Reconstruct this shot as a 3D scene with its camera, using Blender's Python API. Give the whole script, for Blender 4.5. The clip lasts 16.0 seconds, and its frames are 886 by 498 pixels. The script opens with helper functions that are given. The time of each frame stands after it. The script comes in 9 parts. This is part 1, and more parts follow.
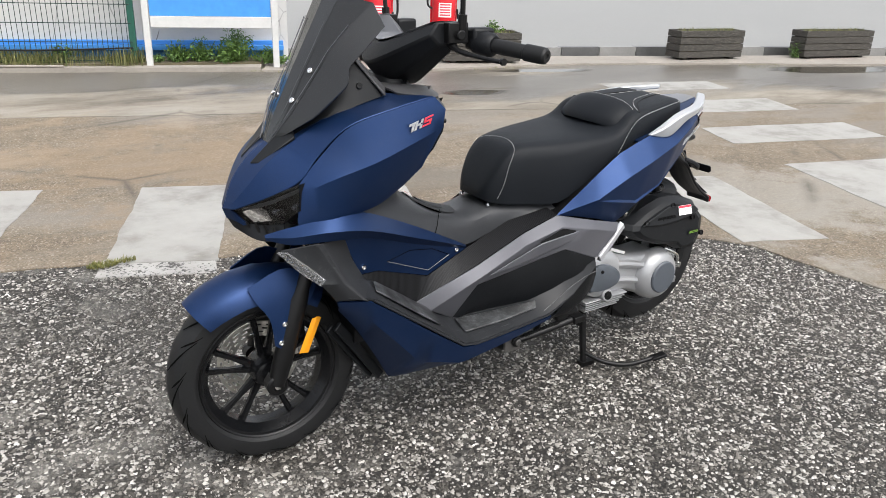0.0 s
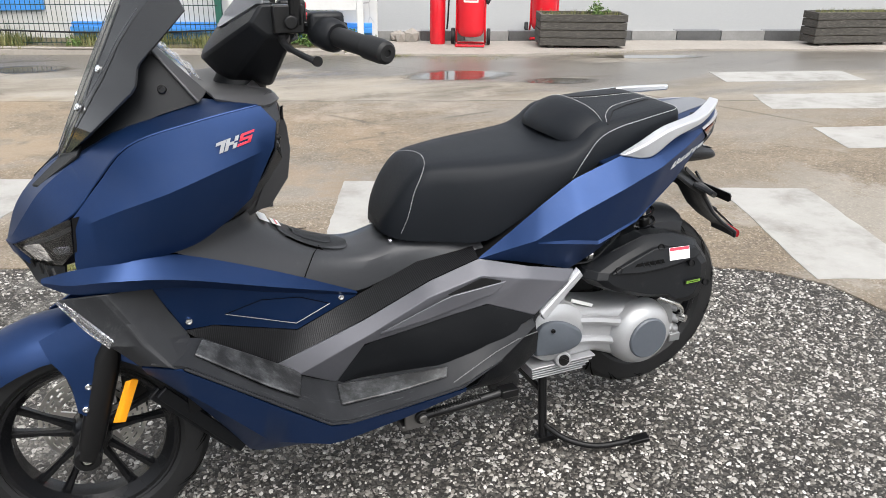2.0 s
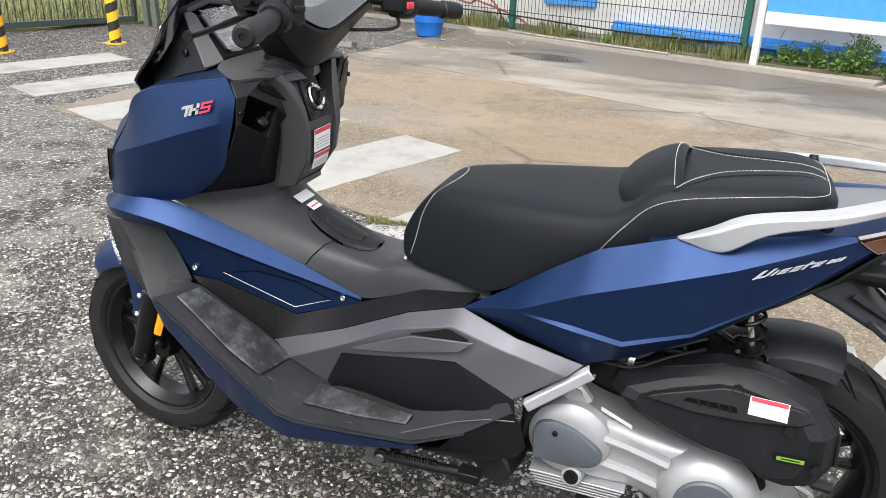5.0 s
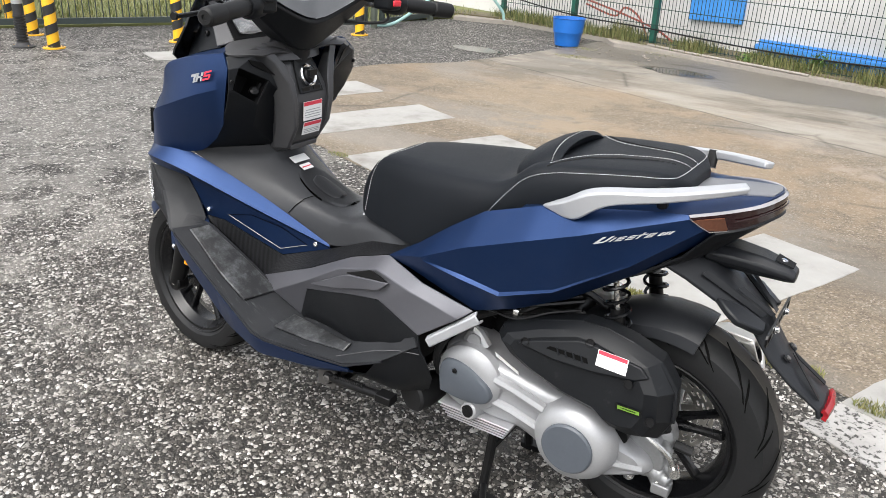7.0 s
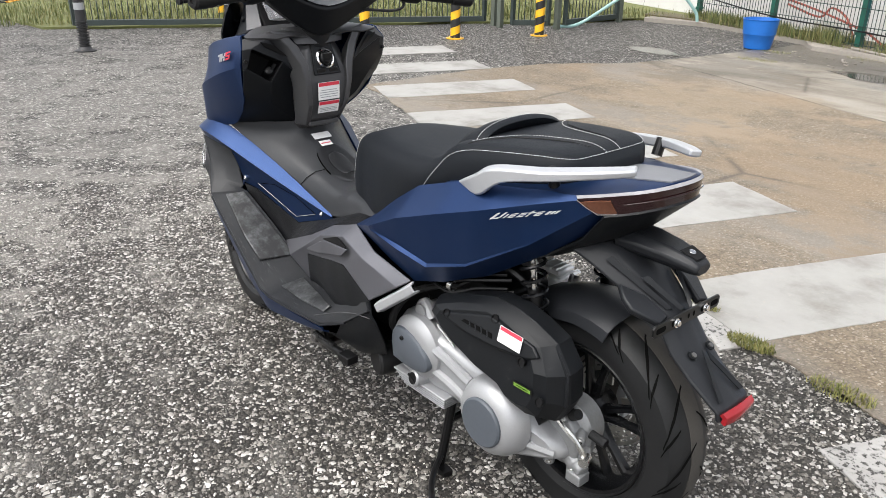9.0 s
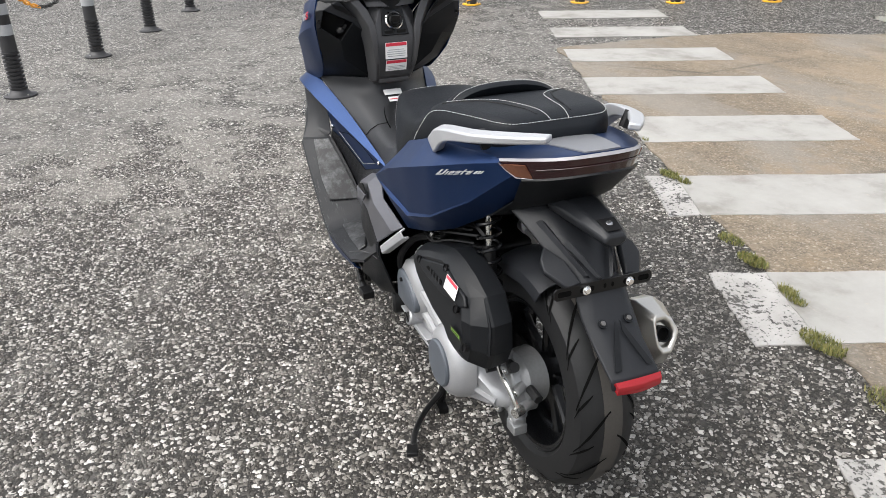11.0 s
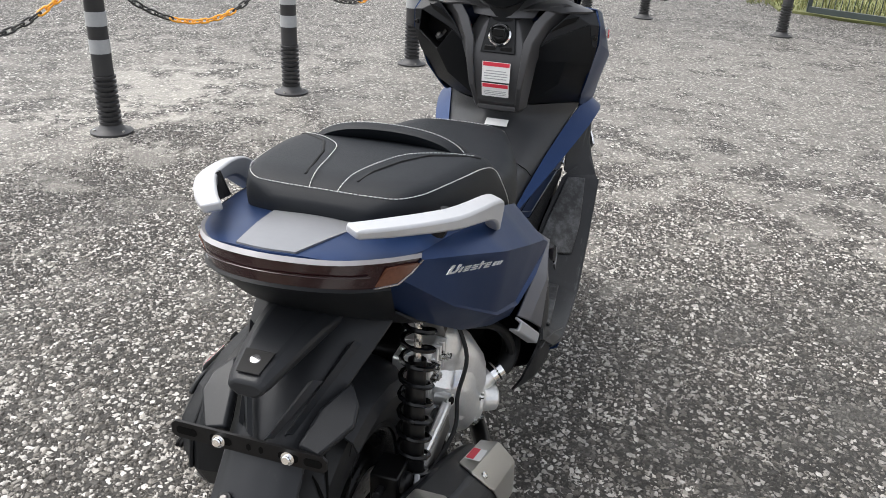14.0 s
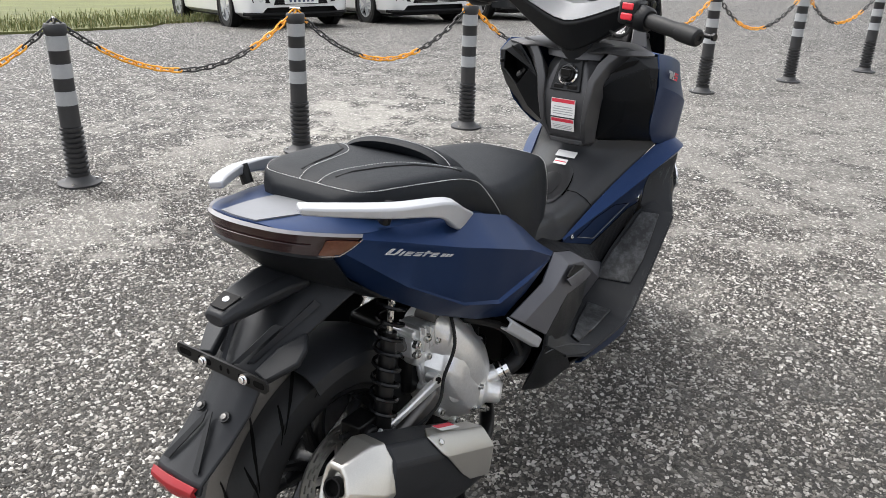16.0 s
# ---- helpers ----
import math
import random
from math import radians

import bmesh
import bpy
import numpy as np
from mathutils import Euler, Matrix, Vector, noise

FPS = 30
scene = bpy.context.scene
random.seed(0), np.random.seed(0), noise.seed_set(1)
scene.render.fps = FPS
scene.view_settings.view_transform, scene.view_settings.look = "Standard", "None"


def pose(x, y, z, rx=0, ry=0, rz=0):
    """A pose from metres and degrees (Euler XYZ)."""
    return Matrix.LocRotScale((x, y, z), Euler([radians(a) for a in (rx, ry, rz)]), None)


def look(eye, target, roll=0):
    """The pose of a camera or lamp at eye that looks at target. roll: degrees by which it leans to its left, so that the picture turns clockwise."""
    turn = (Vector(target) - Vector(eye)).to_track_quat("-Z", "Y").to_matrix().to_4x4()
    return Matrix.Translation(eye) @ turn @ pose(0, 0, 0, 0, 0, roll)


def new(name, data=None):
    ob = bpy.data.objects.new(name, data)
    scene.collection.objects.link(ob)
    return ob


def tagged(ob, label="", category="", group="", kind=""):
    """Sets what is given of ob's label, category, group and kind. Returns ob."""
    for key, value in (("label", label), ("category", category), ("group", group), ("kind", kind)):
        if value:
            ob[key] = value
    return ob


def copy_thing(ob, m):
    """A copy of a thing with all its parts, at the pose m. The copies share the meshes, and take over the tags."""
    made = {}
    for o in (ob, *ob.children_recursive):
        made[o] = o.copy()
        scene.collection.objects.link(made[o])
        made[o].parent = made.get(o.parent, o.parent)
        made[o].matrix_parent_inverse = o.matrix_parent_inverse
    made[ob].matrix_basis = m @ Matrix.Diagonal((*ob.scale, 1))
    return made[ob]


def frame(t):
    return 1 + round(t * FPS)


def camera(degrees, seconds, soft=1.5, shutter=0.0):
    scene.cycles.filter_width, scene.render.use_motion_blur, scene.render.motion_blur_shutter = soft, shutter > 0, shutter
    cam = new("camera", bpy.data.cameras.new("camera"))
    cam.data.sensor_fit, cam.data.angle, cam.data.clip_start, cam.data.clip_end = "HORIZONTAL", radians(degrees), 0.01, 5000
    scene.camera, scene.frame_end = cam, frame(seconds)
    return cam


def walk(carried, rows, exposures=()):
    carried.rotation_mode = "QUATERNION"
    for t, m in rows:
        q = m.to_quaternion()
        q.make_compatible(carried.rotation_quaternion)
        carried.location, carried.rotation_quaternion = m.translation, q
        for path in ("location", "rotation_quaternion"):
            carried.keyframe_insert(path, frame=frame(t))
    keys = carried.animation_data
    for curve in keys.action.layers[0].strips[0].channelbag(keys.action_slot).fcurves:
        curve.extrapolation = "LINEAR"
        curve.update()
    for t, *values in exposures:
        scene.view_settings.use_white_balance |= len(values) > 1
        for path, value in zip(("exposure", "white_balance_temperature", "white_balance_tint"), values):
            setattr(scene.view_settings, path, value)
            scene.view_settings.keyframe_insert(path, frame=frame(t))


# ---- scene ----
EXPOSURE = 1.15
cam = camera(59.5, 16.0, soft=0.5)
METRES, EYE = 6.2164, 1.4306
ROWS = [
    (0.0, 0.0, 0.0, 0.0, 0.73, -21.53, -1.85),
    (0.5, 0.0309, 0.0194, 0.0004, 0.77, -21.14, -1.85),
    (1.0, 0.0656, 0.0395, -0.0028, 2.09, -21.31, -1.74),
    (1.5, 0.0795, 0.0664, -0.006, 5.69, -22.01, -1.32),
    (2.0, 0.0951, 0.1002, -0.0058, 11.17, -23.04, -0.7),
    (2.5, 0.1299, 0.132, -0.0044, 18.28, -23.81, -0.11),
    (3.0, 0.1489, 0.1623, -0.0063, 25.85, -24.18, 0.17),
    (3.5, 0.1609, 0.1944, -0.0054, 32.79, -24.17, -0.87),
    (4.0, 0.1795, 0.2268, -0.0068, 43.5, -22.85, -1.29),
    (4.5, 0.2013, 0.2388, -0.0092, 50.83, -22.18, -1.34),
    (5.0, 0.2337, 0.2362, -0.0105, 55.02, -23.19, -1.61),
    (7.5, 0.3355, 0.2966, -0.0068, 70.93, -22.46, -2.34),
    (8.0, 0.3372, 0.3309, -0.0084, 74.07, -22.21, -2.02),
    (8.5, 0.3363, 0.3611, -0.011, 78.61, -22.49, -1.44),
    (9.0, 0.3572, 0.3744, -0.0098, 84.0, -23.05, -0.76),
    (11.5, 0.3572, 0.5063, -0.0037, 106.69, -26.34, 0.8),
    (12.0, 0.3311, 0.5395, -0.0065, 110.91, -26.76, 0.8),
    (12.5, 0.3048, 0.566, -0.0066, 116.1, -26.84, 0.54),
    (13.0, 0.2709, 0.5741, -0.0061, 122.69, -26.62, -0.39),
    (13.5, 0.2362, 0.583, -0.0081, 132.26, -26.15, -1.46),
    (14.0, 0.2021, 0.5983, -0.014, 141.98, -25.57, -2.58),
    (14.5, 0.2056, 0.6227, -0.0117, 148.61, -24.81, -3.34),
    (15.0, 0.2078, 0.6505, -0.0057, 152.6, -23.82, -3.08),
    (15.5, 0.1897, 0.662, -0.0033, 155.84, -23.21, -2.23),
    (16.0, 0.163, 0.6672, -0.0077, 158.95, -23.08, -1.57),
]
# x runs forward along the scooter from its rear axle, y to its left side, z up from the asphalt
walk(cam, [(t, pose(2.2499, 1.8934, EYE, 0, 0, 145.11) @ pose(METRES * x, METRES * y, METRES * z, 90 + pitch, roll, yaw)) for t, x, y, z, yaw, pitch, roll in ROWS],
     exposures=[(t, EXPOSURE + e) for t, e in ((0.0, -0.14), (2.0, 0.04), (5.0, 0.12), (7.5, 0.05), (9.0, 0.0), (11.5, -0.06), (12.5, -0.10), (14.5, 0.14), (16.0, 0.12))])

# ---- daylight: bright overcast ----
SUN_UP, SUN_ROUND = radians(60), radians(0)
world = bpy.data.worlds.new("overcast_sky")
scene.world = world
world.use_nodes = True
wn = world.node_tree.nodes
sky = wn.new("ShaderNodeTexSky")
sky.sky_type, sky.sun_disc = "NISHITA", False
sky.sun_elevation, sky.sun_rotation = SUN_UP, SUN_ROUND
sky.air_density, sky.dust_density, sky.ozone_density = 1.0, 4.0, 1.0
veil = wn.new("ShaderNodeHueSaturation")
veil.inputs["Saturation"].default_value = 0.22
world.node_tree.links.new(sky.outputs[0], veil.inputs["Color"])
world.node_tree.links.new(veil.outputs[0], wn["Background"].inputs["Color"])
wn["Background"].inputs["Strength"].default_value = 0.15

sun = new("sun", bpy.data.lights.new("sun", "SUN"))
sun.data.energy, sun.data.angle, sun.data.color = 0.9, radians(60), (1.0, 0.97, 0.92)
sun.matrix_world = look((math.sin(SUN_ROUND) * 8, math.cos(SUN_ROUND) * 8, 8 * math.tan(SUN_UP)), (0, 0, 0))


# ---- materials ----
class Nodes:
    """A node material under construction."""

    def __init__(self, name):
        self.mat = bpy.data.materials.new(name)
        self.mat.use_nodes = True
        self.tree = self.mat.node_tree
        self.bsdf = self.tree.nodes["Principled BSDF"]
        self.coord = self.tree.nodes.new("ShaderNodeTexCoord")

    def add(self, kind, **values):
        node = self.tree.nodes.new(kind)
        for key, value in values.items():
            node.inputs[key.replace("_", " ")].default_value = value
        return node

    def link(self, a, b):
        self.tree.links.new(a, b)

    def noise(self, scale, detail=4.0, rough=0.55, vector=None):
        n = self.add("ShaderNodeTexNoise", Scale=scale, Detail=detail, Roughness=rough)
        self.link(vector or self.coord.outputs["Object"], n.inputs["Vector"])
        return n.outputs["Fac"]

    def voronoi(self, scale, feature="F1", vector=None, jitter=1.0):
        n = self.tree.nodes.new("ShaderNodeTexVoronoi")
        n.feature = feature
        n.inputs["Scale"].default_value = scale
        n.inputs["Randomness"].default_value = jitter
        self.link(vector or self.coord.outputs["Object"], n.inputs["Vector"])
        return n

    def ramp(self, fac, stops):
        n = self.tree.nodes.new("ShaderNodeValToRGB")
        el = n.color_ramp.elements
        while len(el) < len(stops):
            el.new(0.5)
        for e, (p, c) in zip(el, stops):
            e.position = p
            e.color = (*c, 1) if isinstance(c, tuple) else (c, c, c, 1)
        self.link(fac, n.inputs["Fac"])
        return n.outputs["Color"]

    def mix(self, fac, a, b, mode="MIX"):
        n = self.tree.nodes.new("ShaderNodeMix")
        n.data_type, n.blend_type = "RGBA", mode
        for slot, value in ((0, fac), (6, a), (7, b)):
            if hasattr(value, "links"):
                self.link(value, n.inputs[slot])
            elif slot == 0:
                n.inputs[slot].default_value = value
            else:
                n.inputs[slot].default_value = (*value, 1) if isinstance(value, tuple) else (value, value, value, 1)
        return n.outputs[2]

    def math(self, op, a, b=0.0):
        n = self.tree.nodes.new("ShaderNodeMath")
        n.operation = op
        for slot, value in ((0, a), (1, b)):
            if hasattr(value, "links"):
                self.link(value, n.inputs[slot])
            else:
                n.inputs[slot].default_value = value
        return n.outputs[0]

    def bump(self, height, strength, distance, under=None):
        n = self.add("ShaderNodeBump", Strength=strength, Distance=distance)
        self.link(height, n.inputs["Height"])
        if under:
            self.link(under, n.inputs["Normal"])
        return n.outputs["Normal"]

    def done(self, colour, rough, metal=0.0, normal=None, **more):
        for key, value in (("Base Color", colour), ("Roughness", rough), ("Metallic", metal), ("Normal", normal)):
            if value is None:
                continue
            if hasattr(value, "links"):
                self.link(value, self.bsdf.inputs[key])
            else:
                self.bsdf.inputs[key].default_value = (*value, 1) if isinstance(value, tuple) else value
        for key, value in more.items():
            self.bsdf.inputs[key.replace("_", " ")].default_value = value
        return self.mat


def plain(name, colour, rough, metal=0.0, vary=0.12, grain=90.0, blotch=6.0, relief=0.15, depth=0.0006, **more):
    """A surface of one colour with blotches, fine grain and a faint relief."""
    n = Nodes(name)
    big, small = n.noise(blotch, 3), n.noise(grain, 4)
    tone = n.math("ADD", n.math("MULTIPLY", big, 0.6), n.math("MULTIPLY", small, 0.4))
    col = n.ramp(tone, [(0.25, tuple(c * (1 - vary) for c in colour)), (0.75, tuple(min(1, c * (1 + vary)) for c in colour))])
    r = n.math("ADD", rough - 0.06, n.math("MULTIPLY", big, 0.12))
    return n.done(col, r, metal, n.bump(small, relief, depth), **more)


def worn_and_shaded(n, col):
    """Dusty pale patches beside the chained posts, broad paler areas farther out, a scuff by the crossing, darker damp
    stains, and shade painted right of the scooter.
    """
    # the last three spots paint the scooter's soft shade onto the ground
    for x, y, r, tone in ((6.2, 0.9, 4.2, 0.201), (5.2, -1.7, 2.6, 0.201), (4.1, 1.5, 1.6, 0.201), (3.6, 3.4, 1.5, 0.202), (0.95, 2.42, 0.50, 0.34), (2.2, 2.65, 0.62, 0.34), (3.5, 2.8, 0.5, 0.34), (2.42, -1.47, 0.20, 0.30), (-0.45, -0.30, 0.16, 0.24), (1.75, 2.05, 0.42, 0.03), (1.1, 3.0, 0.35, 0.03), (0.35, -1.00, 0.60, 0.020), (0.95, -1.00, 0.60, 0.020), (1.7, -1.15, 0.5, 0.022)):
        near = n.add("ShaderNodeVectorMath")
        near.operation = "DISTANCE"
        n.link(n.coord.outputs["Object"], near.inputs[0])
        near.inputs[1].default_value = (x, y, 0)
        spot = n.math("SUBTRACT", n.math("ADD", n.noise(3.2, 7, 0.74), 0.10), n.math("MULTIPLY", n.math("DIVIDE", near.outputs["Value"], r), 0.16))
        here = n.ramp(spot, [(0.44, 0.0), (0.50, 1.0)])
        if tone > 0.1:
            col = n.mix(n.math("MULTIPLY", here, 0.34 if tone > 0.21 else 0.20), col, (1.9, 1.87, 1.8), "MULTIPLY")
        col = n.mix(n.math("MULTIPLY", here, 0.34 if tone < 0.205 else 0.42), col, (tone, tone * 0.96, tone * 0.89))
    return col


def asphalt_material():
    n = Nodes("asphalt_exposed_aggregate")
    at = n.coord.outputs["Object"]
    wob = n.add("ShaderNodeTexNoise", Scale=110.0, Detail=2.0)
    n.link(at, wob.inputs["Vector"])
    at = n.mix(0.007, at, wob.outputs["Color"], "ADD")

    def layer(scale, edge, shown):
        cell, rim_ = n.voronoi(scale, vector=at), n.voronoi(scale, "DISTANCE_TO_EDGE", at)
        sep = n.tree.nodes.new("ShaderNodeSeparateColor")
        n.link(cell.outputs["Color"], sep.inputs[0])
        body = n.ramp(rim_.outputs["Distance"], [(0.0, 0.0), (edge, 0.0), (edge + 0.05, 1.0)])
        pick = n.ramp(sep.outputs[0], [(1 - shown - 0.01, 0.0), (1 - shown + 0.01, 1.0)])
        return n.math("MULTIPLY", body, pick), sep.outputs[1], rim_.outputs["Distance"]
    big, tone, dome = layer(54, 0.08, 0.60)
    small, tone2, dome2 = layer(125, 0.08, 0.55)
    tint = n.ramp(tone, [(0.0, (0.040, 0.037, 0.033)), (0.28, (0.072, 0.065, 0.056)), (0.48, (0.17, 0.158, 0.140)), (0.66, (0.35, 0.332, 0.302)), (0.86, (0.52, 0.50, 0.468)), (1.0, (0.68, 0.66, 0.625))])
    tint2 = n.ramp(tone2, [(0.0, (0.026, 0.024, 0.021)), (0.5, (0.058, 0.053, 0.046)), (0.78, (0.22, 0.207, 0.188)), (1.0, (0.50, 0.48, 0.45))])
    tar = n.ramp(n.noise(200, 3), [(0.3, (0.007, 0.0064, 0.0058)), (0.7, (0.026, 0.0238, 0.021))])
    col = n.mix(small, tar, tint2)
    col = n.mix(big, col, tint)
    worn = n.ramp(n.noise(0.9, 5, 0.6), [(0.42, 0.0), (0.72, 1.0)])
    dust = n.ramp(n.noise(2.2, 7, 0.72), [(0.57, 0.0), (0.74, 1.0)])
    pale = n.ramp(n.noise(0.42, 3, 0.6), [(0.50, 0.0), (0.62, 1.0)])
    col = n.mix(n.math("MULTIPLY", worn, 0.13), col, (0.19, 0.175, 0.155))
    col = n.mix(n.math("MULTIPLY", n.math("MULTIPLY", dust, pale), 0.62), col, (0.37, 0.355, 0.33))
    col = worn_and_shaded(n, col)
    dark = n.ramp(n.noise(0.55, 4, 0.6), [(0.30, 1.0), (0.46, 0.0)])
    col = n.mix(n.math("MULTIPLY", dark, 0.30), col, (0.022, 0.020, 0.018))
    high = n.math("ADD", n.math("MULTIPLY", big, n.math("ADD", 0.6, n.math("MULTIPLY", dome, 0.8))), n.math("MULTIPLY", n.math("MULTIPLY", small, dome2), 1.0))
    high = n.math("ADD", high, n.math("MULTIPLY", n.noise(420, 2), 0.2))
    return n.done(col, n.mix(big, 0.66, 0.5), 0.0, n.bump(high, 1.0, 0.009), Specular_IOR_Level=0.4)


def pebble_material():
    """Single stones of the asphalt, each with a tone of its own."""
    n = Nodes("asphalt_pebbles")
    tone = n.tree.nodes.new("ShaderNodeNewGeometry")
    col = n.ramp(tone.outputs["Random Per Island"], [(0.0, (0.020, 0.018, 0.0155)), (0.34, (0.050, 0.045, 0.039)), (0.54, (0.125, 0.115, 0.101)), (0.72, (0.26, 0.246, 0.223)), (0.88, (0.43, 0.415, 0.388)), (1.0, (0.64, 0.62, 0.588))])
    film = n.ramp(n.noise(0.9, 5, 0.6), [(0.35, 0.0), (0.75, 1.0)])
    col = n.mix(n.math("MULTIPLY", film, 0.14), col, (0.17, 0.155, 0.135))
    col = worn_and_shaded(n, col)
    speck = n.ramp(n.noise(700, 3), [(0.3, 0.75), (0.7, 1.15)])
    col = n.mix(0.8, col, speck, "MULTIPLY")
    return n.done(col, 0.55, 0.0, n.bump(n.noise(500, 3), 0.4, 0.001), Specular_IOR_Level=0.4)


def concrete_material():
    n = Nodes("old_wet_concrete")
    at = n.coord.outputs["Object"]
    map_ = n.tree.nodes.new("ShaderNodeMapping")
    map_.inputs["Rotation"].default_value = (0, 0, radians(20))
    map_.inputs["Scale"].default_value = (0.55, 1.6, 1.0)
    n.link(at, map_.inputs["Vector"])
    long = map_.outputs["Vector"]
    base = n.ramp(n.noise(1.1, 8, 0.62, long), [(0.30, (0.100, 0.074, 0.046)), (0.5, (0.190, 0.147, 0.097)), (0.70, (0.262, 0.218, 0.160))])
    grit = n.voronoi(130)
    speck = n.ramp(grit.outputs["Color"], [(0.0, (0.040, 0.031, 0.022)), (0.3, (0.135, 0.108, 0.078)), (0.7, (0.22, 0.182, 0.138)), (1.0, (0.50, 0.455, 0.39))])
    blot = n.ramp(n.noise(11, 6, 0.7), [(0.35, 0.45), (0.65, 1.10)])
    fleck = n.ramp(n.noise(48, 5, 0.75), [(0.40, 0.50), (0.60, 1.16)])
    speck = n.mix(0.65, speck, fleck, "MULTIPLY")
    col = n.mix(0.52, n.mix(0.8, base, blot, "MULTIPLY"), speck)
    pale = n.ramp(n.noise(0.8, 6, 0.6, long), [(0.52, 0.0), (0.72, 1.0)])
    col = n.mix(n.math("MULTIPLY", pale, 0.42), col, (0.34, 0.31, 0.27))
    part_ = n.tree.nodes.new("ShaderNodeSeparateXYZ")
    n.link(at, part_.inputs[0])
    # the drain side of the slab, along the kerb, stays wet and grey
    way = n.math("ADD", n.math("MULTIPLY", part_.outputs["X"], 0.345), n.math("MULTIPLY", part_.outputs["Y"], 0.939))
    side = n.tree.nodes.new("ShaderNodeMapRange")
    for key, value in (("From Min", -3.4), ("From Max", -6.0), ("To Min", -0.22), ("To Max", 0.21)):
        side.inputs[key].default_value = value
    n.link(way, side.inputs["Value"])
    # past the joint of the slabs the older concrete is paler and greyer
    bend = n.math("ADD", way, n.math("MULTIPLY", n.math("SUBTRACT", n.noise(2.0, 6, 0.6), 0.5), 0.10))
    older = n.ramp(n.math("MULTIPLY", n.math("ADD", bend, 5.3), 0.5), [(0.49, 1.0), (0.51, 0.0)])
    damp = n.ramp(n.noise(0.75, 6, 0.62, long), [(0.48, 0.0), (0.58, 1.0)])
    col = n.mix(n.math("MULTIPLY", damp, 0.55), col, (0.185, 0.172, 0.152))
    rust = n.ramp(n.noise(0.5, 7, 0.6), [(0.58, 0.0), (0.72, 1.0)])
    col = n.mix(n.math("MULTIPLY", rust, 0.4), col, (0.24, 0.155, 0.085))
    aged = n.ramp(n.noise(0.9, 9, 0.68, long), [(0.36, (0.080, 0.068, 0.052)), (0.46, (0.19, 0.168, 0.135)), (0.56, (0.285, 0.262, 0.222)), (0.70, (0.36, 0.34, 0.30))])
    col = n.mix(n.math("MULTIPLY", older, 0.72), col, aged)
    for x, y, r, tone, much in ((-2.3, -0.75, 0.75, (0.27, 0.255, 0.225), 0.60), (-2.2, 1.2, 1.1, (0.25, 0.235, 0.205), 0.55), (-1.9, -1.9, 0.55, (0.13, 0.108, 0.080), 0.45), (-0.4, -2.2, 0.5, (0.085, 0.070, 0.052), 0.40), (0.9, -3.4, 1.1, (0.24, 0.175, 0.110), 0.45), (2.6, -4.6, 1.0, (0.26, 0.205, 0.140), 0.45), (-3.4, -3.4, 1.2, (0.20, 0.178, 0.145), 0.45), (3.3, -6.2, 0.9, (0.085, 0.076, 0.064), 0.50), (-0.6, -5.0, 1.0, (0.29, 0.26, 0.215), 0.45)):
        near = n.add("ShaderNodeVectorMath")
        near.operation = "DISTANCE"
        n.link(at, near.inputs[0])
        near.inputs[1].default_value = (x, y, 0)
        spot = n.math("SUBTRACT", n.math("ADD", n.noise(1.7, 8, 0.70), 0.10), n.math("MULTIPLY", n.math("DIVIDE", near.outputs["Value"], r), 0.16))
        col = n.mix(n.math("MULTIPLY", n.ramp(spot, [(0.42, 0.0), (0.52, 1.0)]), much), col, tone)
    joint = n.ramp(n.math("ABSOLUTE", n.math("ADD", bend, 4.3)), [(0.0, 1.0), (0.008, 0.9), (0.022, 0.0)])
    col = n.mix(n.math("MULTIPLY", joint, n.ramp(n.noise(3, 3), [(0.35, 0.2), (0.6, 0.8)])), col, (0.05, 0.043, 0.033))
    wet = n.ramp(n.math("ADD", n.noise(0.55, 5, 0.6, long), side.outputs[0]), [(0.53, 0.0), (0.66, 1.0)])
    col = n.mix(n.math("MULTIPLY", wet, 0.74), col, (0.088, 0.080, 0.070))
    crack = n.voronoi(0.42, "DISTANCE_TO_EDGE", n.mix(0.12, at, n.add("ShaderNodeTexNoise", Scale=2.4, Detail=6.0).outputs["Color"], "ADD"))
    line = n.ramp(crack.outputs["Distance"], [(0.0, 1.0), (0.006, 0.5), (0.014, 0.0)])
    gaps = n.ramp(n.noise(0.9), [(0.48, 0.0), (0.58, 1.0)])
    line = n.math("MULTIPLY", line, gaps)
    col = n.mix(n.math("MULTIPLY", line, 0.7), col, (0.06, 0.05, 0.04))
    rough = n.mix(wet, 0.82, 0.34)
    high = n.math("SUBTRACT", n.math("ADD", n.math("MULTIPLY", grit.outputs["Distance"], 0.5), n.noise(45, 5)), line)
    return n.done(col, rough, 0.0, n.bump(high, 0.6, 0.005))


def paint_material():
    n = Nodes("worn_white_road_paint")
    dirt = n.ramp(n.noise(3.0, 6, 0.65), [(0.30, (0.185, 0.176, 0.158)), (0.5, (0.295, 0.289, 0.272)), (0.8, (0.350, 0.345, 0.330))])
    chips = n.ramp(n.noise(34, 6, 0.7), [(0.60, 0.0), (0.68, 1.0)])
    col = n.mix(n.math("MULTIPLY", chips, 0.5), dirt, (0.36, 0.33, 0.29))
    return n.done(col, 0.68, 0.0, n.bump(n.noise(160, 4), 0.4, 0.002))


